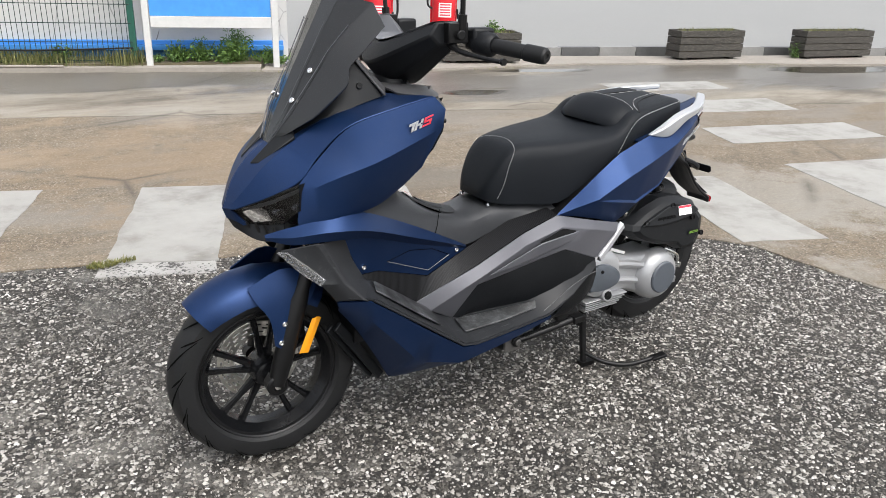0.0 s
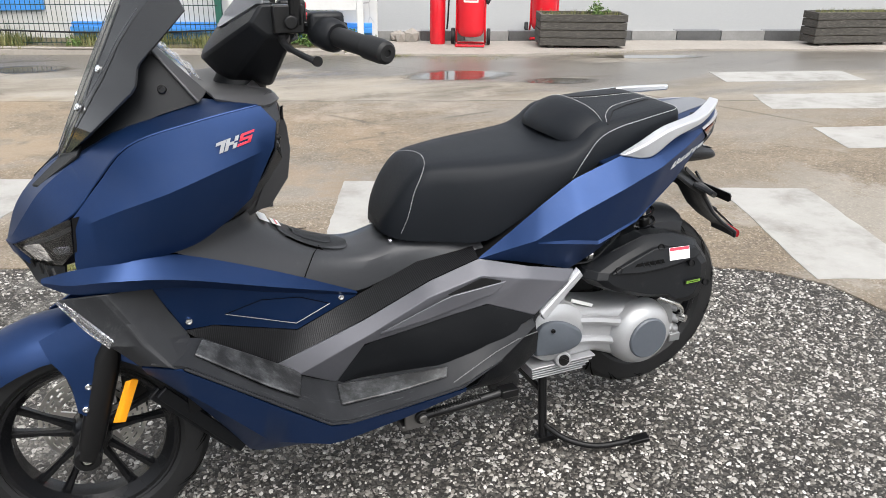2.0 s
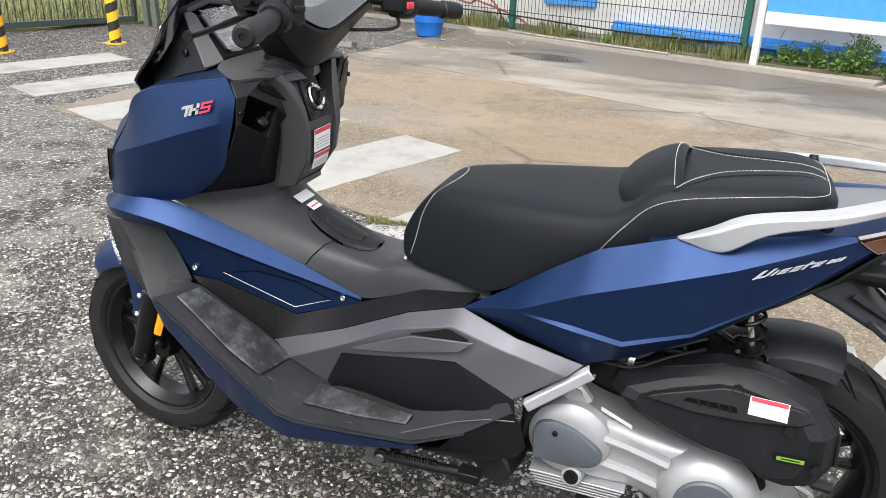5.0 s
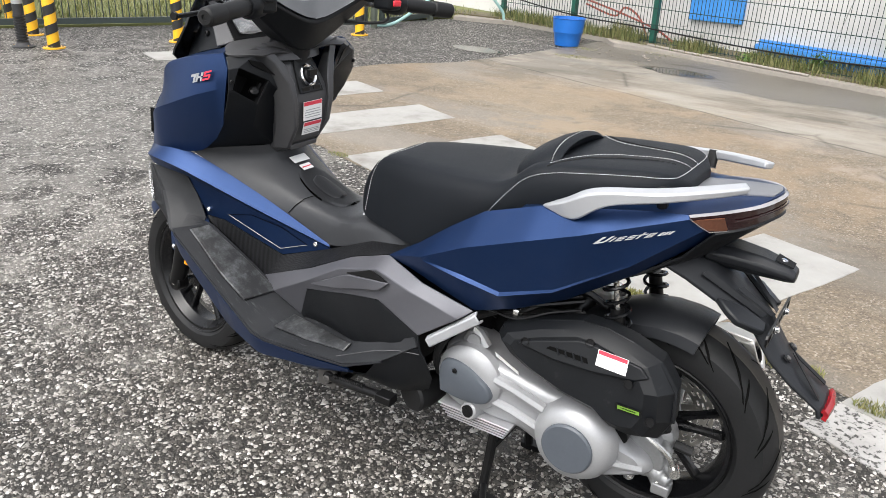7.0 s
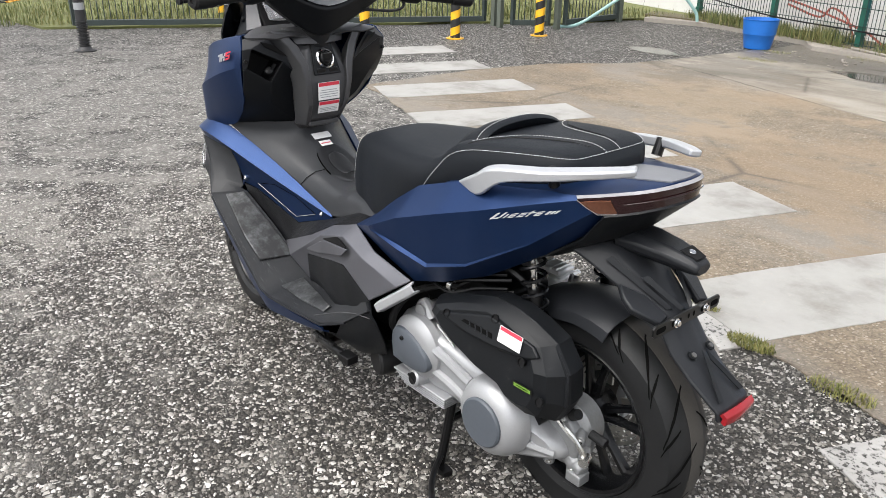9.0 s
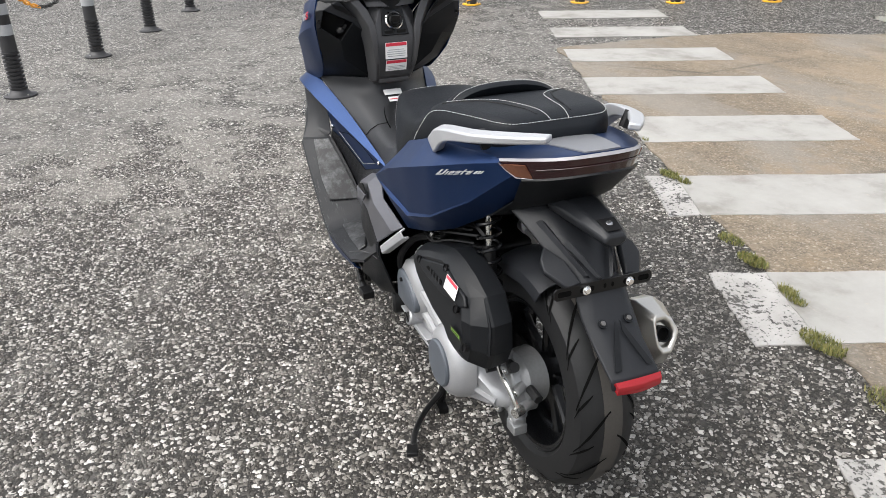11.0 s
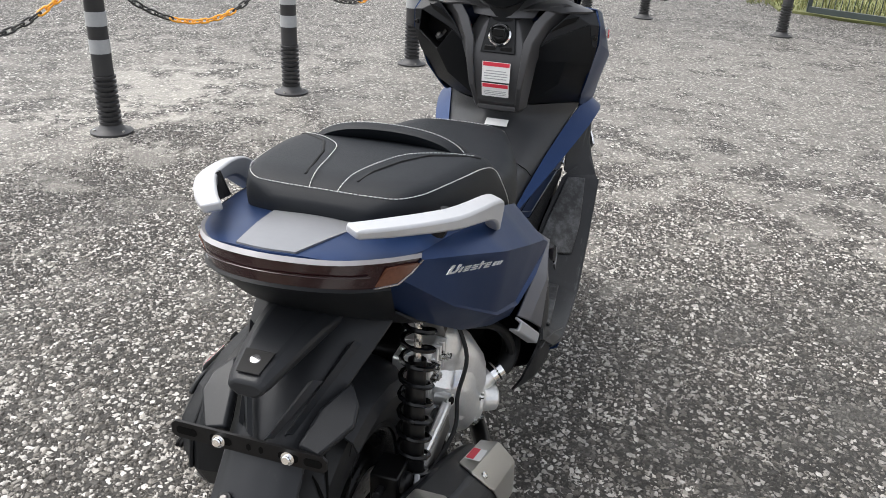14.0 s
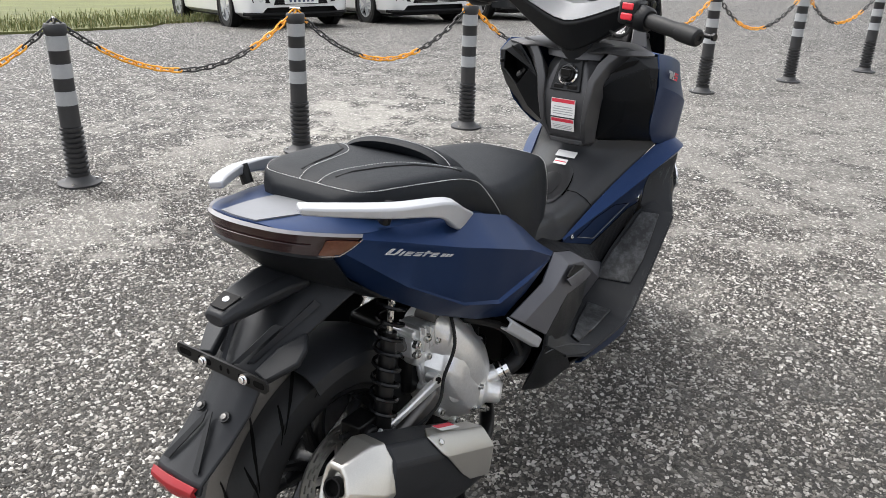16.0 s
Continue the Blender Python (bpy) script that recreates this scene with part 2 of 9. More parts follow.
def chipped_paint_material():
    n = Nodes("chipped_white_paint_on_asphalt")
    stones = n.voronoi(62)
    lost = n.math("ADD", n.math("MULTIPLY", n.noise(75, 4, 0.6), 0.62), n.math("MULTIPLY", n.noise(6, 4, 0.7), 0.5))
    bare = n.ramp(lost, [(0.595, 0.0), (0.63, 1.0)])
    white = n.ramp(n.noise(5, 4), [(0.3, (0.29, 0.28, 0.265)), (0.7, (0.395, 0.385, 0.37))])
    tar = n.ramp(n.noise(200), [(0.3, (0.03, 0.029, 0.027)), (0.7, (0.10, 0.097, 0.09))])
    return n.done(n.mix(bare, white, tar), 0.7, 0.0, n.bump(n.math("ADD", n.math("MULTIPLY", stones.outputs["Distance"], -0.5), n.math("MULTIPLY", bare, -0.6)), 0.8, 0.006))


def blue_paint():
    n = Nodes("satin_midnight_blue_paint")
    flake = n.voronoi(2600)
    col = n.mix(n.math("MULTIPLY", n.ramp(flake.outputs["Color"], [(0.2, 0.0), (1.0, 1.0)]), 0.5), (0.0068, 0.0246, 0.085), (0.0160, 0.0515, 0.160))
    dust = n.ramp(n.noise(9, 6, 0.7), [(0.45, 0.0), (0.9, 1.0)])
    col = n.mix(n.math("MULTIPLY", dust, 0.10), col, (0.10, 0.12, 0.18))
    rough = n.math("ADD", 0.39, n.math("MULTIPLY", n.noise(16, 4), 0.07))
    return n.done(col, rough, 0.72, n.bump(flake.outputs["Distance"], 0.03, 0.0003), Coat_Weight=0.10, Coat_Roughness=0.34, Specular_IOR_Level=0.5)


def carbon_material():
    n = Nodes("carbon_weave_film")
    w = n.tree.nodes.new("ShaderNodeTexWave")
    w.wave_type, w.bands_direction = "BANDS", "X"
    w.inputs["Scale"].default_value = 72
    n.link(n.coord.outputs["Object"], w.inputs["Vector"])
    col = n.ramp(w.outputs["Fac"], [(0.35, (0.0022, 0.0022, 0.0026)), (0.65, (0.0125, 0.013, 0.015))])
    return n.done(col, 0.5, 0.0, n.bump(w.outputs["Fac"], 0.35, 0.0012), Specular_IOR_Level=0.25)


def scuffed_rubber():
    n = Nodes("scuffed_rubber_mat")
    scuff = n.ramp(n.noise(15, 8, 0.76), [(0.43, 0.0), (0.62, 1.0)])
    rubbed = n.ramp(n.noise(55, 5, 0.7), [(0.40, 0.35), (0.62, 1.0)])
    col = n.mix(n.math("MULTIPLY", n.math("MULTIPLY", scuff, rubbed), 0.85), (0.010, 0.0105, 0.0115), (0.105, 0.11, 0.115))
    return n.done(col, n.mix(scuff, 0.50, 0.36), 0.0, n.bump(n.noise(230, 3), 0.4, 0.0012))


def dusty_plastic(name, colour, rough):
    n = Nodes(name)
    dust = n.ramp(n.noise(7, 7, 0.7), [(0.44, 0.0), (0.80, 1.0)])
    scuff = n.ramp(n.noise(40, 6, 0.75), [(0.60, 0.0), (0.75, 1.0)])
    col = n.mix(n.math("MULTIPLY", dust, 0.16), colour, tuple(min(1, c * 2.0 + 0.012) for c in colour))
    col = n.mix(n.math("MULTIPLY", scuff, 0.10), col, (0.13, 0.13, 0.13))
    return n.done(col, n.math("ADD", rough - 0.04, n.math("MULTIPLY", dust, 0.08)), 0.0, n.bump(n.voronoi(900).outputs["Distance"], 0.16, 0.0006), Specular_IOR_Level=0.26)


def scuffed_plastic(name, colour, rough):
    """Footworn plastic: dust in blotches and pale rubbed streaks."""
    n = Nodes(name)
    dust = n.ramp(n.noise(7, 7, 0.7), [(0.44, 0.0), (0.80, 1.0)])
    m = n.tree.nodes.new("ShaderNodeMapping")
    m.inputs["Rotation"].default_value = (0.3, 0.5, 0.7)
    m.inputs["Scale"].default_value = (1.0, 5.0, 1.0)
    n.link(n.coord.outputs["Object"], m.inputs["Vector"])
    streak = n.math("MULTIPLY", n.ramp(n.noise(13, 7, 0.78, m.outputs["Vector"]), [(0.56, 0.0), (0.68, 1.0)]), n.ramp(n.noise(4, 4), [(0.45, 0.0), (0.62, 1.0)]))
    col = n.mix(n.math("MULTIPLY", dust, 0.25), colour, tuple(c * 2.2 + 0.012 for c in colour))
    col = n.mix(n.math("MULTIPLY", streak, 0.55), col, (0.15, 0.155, 0.16))
    return n.done(col, n.math("SUBTRACT", rough, n.math("MULTIPLY", streak, 0.08)), 0.0, n.bump(n.voronoi(900).outputs["Distance"], 0.16, 0.0006), Specular_IOR_Level=0.26)


def glass_like(name, colour, rough=0.06, amount=0.9):
    n = Nodes(name)
    return n.done(colour, rough, 0.0, None, Transmission_Weight=amount, IOR=1.45)


def foliage(name, a, b):
    n = Nodes(name)
    tone = n.tree.nodes.new("ShaderNodeNewGeometry")
    col = n.ramp(tone.outputs["Random Per Island"], [(0.0, a), (1.0, b)])
    return n.done(col, 0.6, 0.0, n.bump(n.noise(60), 0.2, 0.002), Subsurface_Weight=0.0)


M = {
    "asphalt": asphalt_material(), "pebble": pebble_material(), "concrete": concrete_material(), "paint": paint_material(), "chipped": chipped_paint_material(),
    "blue": blue_paint(), "carbon": carbon_material(), "mat": scuffed_rubber(),
    "plastic": dusty_plastic("matt_black_plastic", (0.0050, 0.0058, 0.0072), 0.48),
    "grey_plastic": dusty_plastic("dark_grey_plastic", (0.0140, 0.0152, 0.0178), 0.44),
    "floor": scuffed_plastic("scuffed_black_floor_plastic", (0.0180, 0.0190, 0.0212), 0.44),
    "tunnel": dusty_plastic("satin_grey_tunnel_plastic", (0.033, 0.0345, 0.038), 0.40),
    "console": plain("satin_console_grey", (0.080, 0.080, 0.084), 0.44, 0.4, vary=0.08, Specular_IOR_Level=0.3),
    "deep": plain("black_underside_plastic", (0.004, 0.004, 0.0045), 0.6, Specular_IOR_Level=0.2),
    "gunmetal": plain("metallic_grey_paint", (0.110, 0.111, 0.125), 0.46, 0.50, vary=0.06),
    "silver_paint": plain("light_metallic_grey_paint", (0.22, 0.225, 0.24), 0.42, 0.5, vary=0.06),
    "rail": plain("satin_silver_aluminium", (0.44, 0.45, 0.47), 0.42, 0.45, vary=0.05),
    "alloy": plain("silver_painted_casting", (0.36, 0.365, 0.375), 0.42, 0.45, vary=0.08, grain=240, relief=0.30, depth=0.001),
    "cast": plain("raw_cast_aluminium", (0.78, 0.78, 0.775), 0.30, 0.66, vary=0.14, grain=160, relief=0.5, depth=0.0015),
    "gearbox": plain("dull_grey_casting", (0.26, 0.265, 0.27), 0.40, 0.5, vary=0.2, grain=150, relief=0.5, depth=0.0015),
    "cap": plain("slate_grey_cap", (0.070, 0.080, 0.095), 0.45),
    "steel": plain("bright_steel", (0.62, 0.62, 0.60), 0.24, 0.95),
    "brushed": plain("brushed_stainless_steel", (0.60, 0.585, 0.55), 0.30, 0.9, grain=400, relief=0.4),
    "chrome": plain("chrome", (0.80, 0.81, 0.82), 0.10, 1.0, vary=0.02, relief=0.0),
    "rubber": plain("tyre_rubber", (0.0105, 0.0108, 0.0115), 0.52, vary=0.3, grain=160, Specular_IOR_Level=0.28),
    "worn_rubber": plain("scrubbed_tyre_tread", (0.045, 0.041, 0.036), 0.75, vary=0.25, grain=180),
    "groove": plain("tread_groove", (0.002, 0.002, 0.002), 0.9, Specular_IOR_Level=0.1),
    "rim": plain("satin_black_wheel_paint", (0.0055, 0.0058, 0.0068), 0.26, 0.2, Specular_IOR_Level=0.4),
    "seat": plain("black_seat_vinyl", (0.0062, 0.0078, 0.0105), 0.55, Specular_IOR_Level=0.20, grain=700, relief=0.35, depth=0.0008, vary=0.15),
    "thread": plain("white_stitching", (0.55, 0.55, 0.545), 0.7),
    "black_metal": plain("black_painted_metal", (0.006, 0.006, 0.0065), 0.38, 0.3, Specular_IOR_Level=0.4),
    "amber": plain("amber_reflector", (0.85, 0.33, 0.010), 0.25, relief=0.4, grain=300),
    "red": plain("red_reflector", (0.26, 0.010, 0.015), 0.20, relief=0.4, grain=300),
    "red_plastic": plain("red_switch_plastic", (0.70, 0.03, 0.05), 0.35),
    "smoke": glass_like("smoked_screen", (0.024, 0.025, 0.027), 0.07, 0.20),
    "lens": glass_like("smoked_lamp_lens", (0.40, 0.41, 0.43), 0.03, 1.0),
    "clear": glass_like("clear_lamp_lens", (0.92, 0.93, 0.94), 0.06, 0.9),
    "tail_red": plain("dark_red_tail_lens", (0.020, 0.0065, 0.0075), 0.05, relief=0.2, grain=220),
    "tail_amber": plain("smoked_amber_lens", (0.115, 0.046, 0.027), 0.08, relief=0.4, grain=220, vary=0.4),
    "strip": plain("pale_clear_strip", (0.30, 0.295, 0.31), 0.14, vary=0.25, relief=0.0, grain=40),
    "lamp_chrome": plain("lamp_reflector", (0.42, 0.43, 0.45), 0.15, 0.9),
    "sticker": plain("white_sticker", (0.80, 0.80, 0.79), 0.45, vary=0.04, relief=0.0),
    "sticker_red": plain("red_sticker_print", (0.66, 0.04, 0.07), 0.45, vary=0.04, relief=0.0),
    "sticker_ink": plain("grey_sticker_print", (0.36, 0.36, 0.37), 0.5, relief=0.0),
    "green": plain("lime_badge", (0.16, 0.30, 0.04), 0.4),
    "display": plain("dark_display_glass", (0.05, 0.053, 0.058), 0.06, vary=0.02, relief=0.0, Specular_IOR_Level=0.8),
    "film": plain("clear_plastic_film", (0.62, 0.63, 0.65), 0.10, vary=0.05, relief=0.0, Alpha=0.28, Specular_IOR_Level=0.8),
    "disc": plain("dull_brake_steel", (0.16, 0.155, 0.15), 0.45, 0.8),
}


# ---- mesh helpers ----
def link_mesh(name, bm, mat, sharp=32.0):
    bmesh.ops.recalc_face_normals(bm, faces=bm.faces)
    me = bpy.data.meshes.new(name)
    bm.to_mesh(me)
    bm.free()
    me.materials.append(mat)
    me.shade_smooth()
    me.set_sharp_from_angle(angle=radians(sharp))
    return new(name, me)


def part(name, bm, mat, parent=None, label="", sharp=32.0, bevel=0.0):
    """One bmesh as one mesh object, under a thing or a part."""
    ob = link_mesh(name, bm, mat, sharp)
    if parent:
        ob.parent = parent
        ob.matrix_parent_inverse = parent.matrix_basis.inverted() if parent.parent is None else Matrix.Identity(4)
    if label:
        ob["label"] = label
    if bevel:
        m = ob.modifiers.new("edge", "BEVEL")
        m.width, m.segments, m.limit_method, m.angle_limit = bevel, 2, "ANGLE", radians(28)
        m.use_clamp_overlap = True
    return ob


def thing(name, at, label, category, group="", kind=""):
    ob = new(name)
    ob.empty_display_size = 0.1
    ob.location = at
    ob.matrix_basis = Matrix.Translation(at)
    return tagged(ob, label, category, group, kind)


def box(bm, x0, x1, y0, y1, z0, z1, turn=None):
    m = Matrix.LocRotScale(((x0 + x1) / 2, (y0 + y1) / 2, (z0 + z1) / 2), None, (abs(x1 - x0), abs(y1 - y0), abs(z1 - z0)))
    return bmesh.ops.create_cube(bm, size=1.0, matrix=(turn @ m) if turn else m)["verts"]


def bar(bm, a, b, w, h, up=(0, 0, 1)):
    """A square bar from a to b, w wide and h high."""
    a, b = Vector(a), Vector(b)
    d = (b - a).normalized()
    s = d.cross(Vector(up))
    s = s.normalized() if s.length > 1e-6 else Vector((1, 0, 0))
    u = s.cross(d)
    ring = [[bm.verts.new(p + s * i * w / 2 + u * j * h / 2) for i, j in ((-1, -1), (1, -1), (1, 1), (-1, 1))] for p in (a, b)]
    for i in range(4):
        bm.faces.new((ring[0][i], ring[0][(i + 1) % 4], ring[1][(i + 1) % 4], ring[1][i]))
    bm.faces.new(ring[0][::-1])
    bm.faces.new(ring[1])


def crom(points, n):
    """n points on a smooth curve through all the points."""
    p = [Vector(q) for q in points]
    p = [p[0] * 2 - p[1]] + p + [p[-1] * 2 - p[-2]]
    out, last = [], len(p) - 3
    for k in range(n):
        u = k / (n - 1) * last
        i = min(int(u), last - 1)
        f = u - i
        a, b, c, d = p[i:i + 4]
        out.append(0.5 * (2 * b + (c - a) * f + (2 * a - 5 * b + 4 * c - d) * f * f + (3 * b - a - 3 * c + d) * f ** 3))
    return out


def straight(points, n):
    """n points along a polyline, evenly over its legs."""
    p = [Vector(q) for q in points]
    out = []
    for k in range(n):
        u = k / (n - 1) * (len(p) - 1)
        i = min(int(u), len(p) - 2)
        out.append(p[i].lerp(p[i + 1], u - i))
    return out


def skin(bm, rows, ring=False, caps=False):
    """Quads between rows of points."""
    v = [[bm.verts.new(p) for p in row] for row in rows]
    n = len(v[0])
    for a, b in zip(v, v[1:]):
        for i in range(n if ring else n - 1):
            j = (i + 1) % n
            q = [a[i], a[j], b[j], b[i]]
            bm.faces.new(q)
    if caps and ring:
        bm.faces.new(v[0][::-1])
        bm.faces.new(v[-1])
    return v


def tube(bm, points, r, seg=10, smooth=0, caps=True):
    """A round bar along points; r may be one radius or one for each point."""
    p = crom(points, smooth) if smooth else [Vector(q) for q in points]
    rr = r if isinstance(r, (list, tuple)) else [r] * len(p)
    if len(rr) != len(p):
        rr = [rr[min(len(rr) - 1, round(i / (len(p) - 1) * (len(rr) - 1)))] for i in range(len(p))]
    rows, s = [], None
    for i, q in enumerate(p):
        d = (p[min(i + 1, len(p) - 1)] - p[max(i - 1, 0)]).normalized()
        if s is None:
            s = d.orthogonal().normalized()
        s = (s - d * s.dot(d)).normalized()
        t = d.cross(s)
        rows.append([q + (s * math.cos(a) + t * math.sin(a)) * rr[i] for a in (2 * math.pi * k / seg for k in range(seg))])
    skin(bm, rows, ring=True, caps=caps)


def lathe(bm, profile, origin, axis=(0, 1, 0), seg=32, close=False):
    """A profile of (along the axis, radius) turned round an axis."""
    o, d = Vector(origin), Vector(axis).normalized()
    s = d.orthogonal().normalized()
    t = d.cross(s)
    ring = profile + [profile[0]] if close else profile
    rows = [[o + d * h + (s * math.cos(a) + t * math.sin(a)) * r for a in (2 * math.pi * k / seg for k in range(seg))] for h, r in ring]
    skin(bm, rows, ring=True, caps=not close)
    bmesh.ops.remove_doubles(bm, verts=bm.verts, dist=1e-6)


def prism(bm, outline, a, b):
    """An outline of points in space, moved from offset a to offset b."""
    a, b = Vector(a), Vector(b)
    lo, hi = [bm.verts.new(Vector(p) + a) for p in outline], [bm.verts.new(Vector(p) + b) for p in outline]
    n = len(outline)
    bm.faces.new(lo[::-1])
    bm.faces.new(hi)
    for i in range(n):
        bm.faces.new((lo[i], lo[(i + 1) % n], hi[(i + 1) % n], hi[i]))


def ragged(points, step, amount, seed):
    """A closed outline in the plan with uneven edges."""
    out = []
    for (x0, y0), (x1, y1) in zip(points, points[1:] + points[:1]):
        n = max(1, int(math.hypot(x1 - x0, y1 - y0) / step))
        for k in range(n):
            x, y = x0 + (x1 - x0) * k / n, y0 + (y1 - y0) * k / n
            a = noise.noise_vector(Vector((x * 3.1, y * 3.1, seed))) * amount + noise.noise_vector(Vector((x * 14, y * 14, seed))) * amount * 0.6
            out.append((x + a.x, y + a.y))
    return out


def slab(bm, outline, z0, z1):
    lo, hi = [bm.verts.new((x, y, z0)) for x, y in outline], [bm.verts.new((x, y, z1)) for x, y in outline]
    f = bm.faces.new(hi)
    n = len(outline)
    for i in range(n):
        bm.faces.new((lo[i], lo[(i + 1) % n], hi[(i + 1) % n], hi[i]))
    bmesh.ops.triangulate(bm, faces=[f])


# ---- the ground ----
def fall(x, y):
    """The yard drops gently beyond the chained posts."""
    return -0.0665 * max(0.0, 0.65 * (x + 0.95) + 0.76 * (y + 0.93) - 9.6)


bm = bmesh.new()
marks = [-420, -160, -60, -28, -16] + [-10 + 1.25 * i for i in range(23)] + [24, 30, 45, 90, 200, 420]
grid = [[Vector((x, y, max(fall(x, y), -2.0))) for x in marks] for y in marks]
skin(bm, grid)
ground = part("ground", bm, M["asphalt"])
tagged(ground, "worn grey asphalt with pale exposed stones", "asphalt", kind="structure")

EDGE = [(3.62, -8.35), (3.8, -6.9), (4.0, -5.74), (4.5, -4.93), (4.74, -4.17), (4.76, -2.76), (4.01, -2.5), (2.98, -2.15), (2.18, -1.86), (1.56, -1.66),
        (0.93, -1.44), (0.32, -1.22), (-0.04, -1.09), (-0.32, -1.02), (-0.8, -0.76), (-1.13, -0.5), (-1.26, -0.3), (-1.28, 0.07), (-1.32, 0.36), (-1.5, 1.3), (-2.2, 3.2), (-4.5, 9.0)]
bm = bmesh.new()
rim = ragged(EDGE, 0.07, 0.035, 3.0)[:-1]
cut = next(i for i, p in enumerate(rim) if p[1] > 8.6)
slab(bm, rim[:cut] + [(-16, 9), (-16, -2.2), (-12, -3.75), (-8.5, -5.05), (-6.5, -5.8), (-4.8, -6.43), (-3.3, -6.9), (-1.9, -7.5), (0.1, -7.9), (3.0, -8.9)], -0.05, 0.006)
concrete = part("pavement", bm, M["concrete"])
tagged(concrete, "stained brown concrete slab, partly wet", "concrete", kind="structure")

# the stones that stand out of the worn asphalt round the scooter
def pebbles(seed, pitch, lo, hi, share):
    rng = np.random.default_rng(seed)
    gx, gy = np.meshgrid(np.arange(-1.9, 4.3, pitch), np.arange(-2.9, 3.5, pitch))
    x, y = gx.ravel(), gy.ravel()
    x, y = x + rng.uniform(-0.5, 0.5, x.size) * pitch, y + rng.uniform(-0.5, 0.5, y.size) * pitch
    rim_x, rim_y = np.array([p[0] for p in EDGE[5:17]])[::-1], np.array([p[1] for p in EDGE[5:17]])[::-1]
    edge = np.interp(x, rim_x, rim_y)
    fade = np.clip((2.9 - np.hypot(x - 0.9, y - 0.7)) / 0.9, 0, 1)
    keep = (y > edge - 0.06) & ((x > -1.40) | (y > 1.4)) & (rng.random(x.size) < share * fade)
    x, y = x[keep], y[keep]
    n, k = x.size, 6
    size = rng.uniform(lo, hi, n) * rng.uniform(0.8, 1.2, n)
    turn, squash = rng.uniform(0, 2 * np.pi, n), rng.uniform(0.55, 1.0, n)
    a = np.arange(k) * 2 * np.pi / k + rng.uniform(-0.35, 0.35, (n, k))
    r = size[:, None] * rng.uniform(0.78, 1.12, (n, k))
    u, v = np.cos(a) * r, np.sin(a) * r * squash[:, None]
    px, py = u * np.cos(turn)[:, None] - v * np.sin(turn)[:, None], u * np.sin(turn)[:, None] + v * np.cos(turn)[:, None]
    tall = rng.uniform(0.0012, 0.0044, n)
    lean_x, lean_y = rng.normal(0, 0.17, n), rng.normal(0, 0.17, n)
    shrink = rng.uniform(0.60, 0.80, n)[:, None]
    low = np.stack([x[:, None] + px, y[:, None] + py, np.full((n, k), -0.0012)], 2)
    top = np.stack([x[:, None] + px * shrink, y[:, None] + py * shrink, tall[:, None] + px * lean_x[:, None] + py * lean_y[:, None]], 2)
    verts = np.concatenate([low, top], 1).reshape(-1, 3)
    base = (np.arange(n) * 2 * k)[:, None]
    j = np.arange(k)
    side = np.stack([base + j, base + (j + 1) % k, base + k + (j + 1) % k, base + k + j], 2).reshape(-1, 4)
    cap = base + k + j
    faces = np.concatenate([side.ravel(), cap.ravel()])
    me = bpy.data.meshes.new("asphalt_stones")
    me.vertices.add(len(verts))
    me.vertices.foreach_set("co", verts.ravel())
    me.loops.add(len(faces))
    me.loops.foreach_set("vertex_index", faces.astype(np.int32))
    starts = np.concatenate([np.arange(len(side)) * 4, len(side) * 4 + np.arange(n) * k]).astype(np.int32)
    me.polygons.add(len(starts))
    me.polygons.foreach_set("loop_start", starts)
    me.update(calc_edges=True)
    me.validate()
    me.materials.append(M["pebble"])
    tagged(new("asphalt_stones", me), "pale and dark stones worn out of the asphalt", "gravel", kind="stuff")


pebbles(5, 0.0150, 0.0046, 0.0098, 0.74)
pebbles(6, 0.0112, 0.0024, 0.0044, 0.34)

# white bars of the two zebra crossings
LONG, ACROSS = Vector((-0.384, -0.923)), Vector((-0.923, 0.384))


def stripe(corners, seed, mat, z, label, amount=0.012):
    bm = bmesh.new()
    slab(bm, ragged(corners, 0.05, amount, seed), z - 0.008, z)
    ob = part("crossing_stripe", bm, mat)
    return tagged(ob, label, "road marking", "zebra crossing stripes", "structure")


for k in range(9):
    a = Vector((6.64, -3.60)) + Vector((-0.986, 0.409)) * k
    span = 1.34 if k < 8 else 1.25
    near = [0, 0, 0, 0, 0.10, 0.13, 0.20, 0.22, 0.04][k]
    quad = [a + LONG * near, a + LONG * span, a + LONG * span + ACROSS * 0.51, a + ACROSS * 0.51 + LONG * near]
    stripe([tuple(p) for p in quad], 7.0 + k, M["paint"], 0.0088, "white painted zebra crossing stripe on the concrete")
    if near > 0.1:
        quad = [a - LONG * 0.02, a + LONG * (near + 0.06), a + LONG * (near + 0.06) + ACROSS * 0.51, a + ACROSS * 0.51 - LONG * 0.02]
        stripe([tuple(p) for p in quad], 27.0 + k, M["chipped"], 0.0062, "chipped white stripe end on the asphalt", 0.02)
for k, quad in enumerate(([(-2.95, -1.23), (-2.55, -0.22), (-4.0, 0.24), (-4.42, -0.78)], [(-3.39, -2.34), (-4.85, -1.88), (-4.62, -1.36), (-3.16, -1.82)],
                          [(-3.86, -3.43), (-5.28, -2.98), (-5.03, -2.45), (-3.58, -2.92)], [(-4.24, -4.42), (-5.62, -4.02), (-5.42, -3.56), (-4.04, -3.95)])):
    stripe(quad, 50.0 + k, M["paint"], 0.0088, "faded white crossing stripe on the concrete", 0.016)

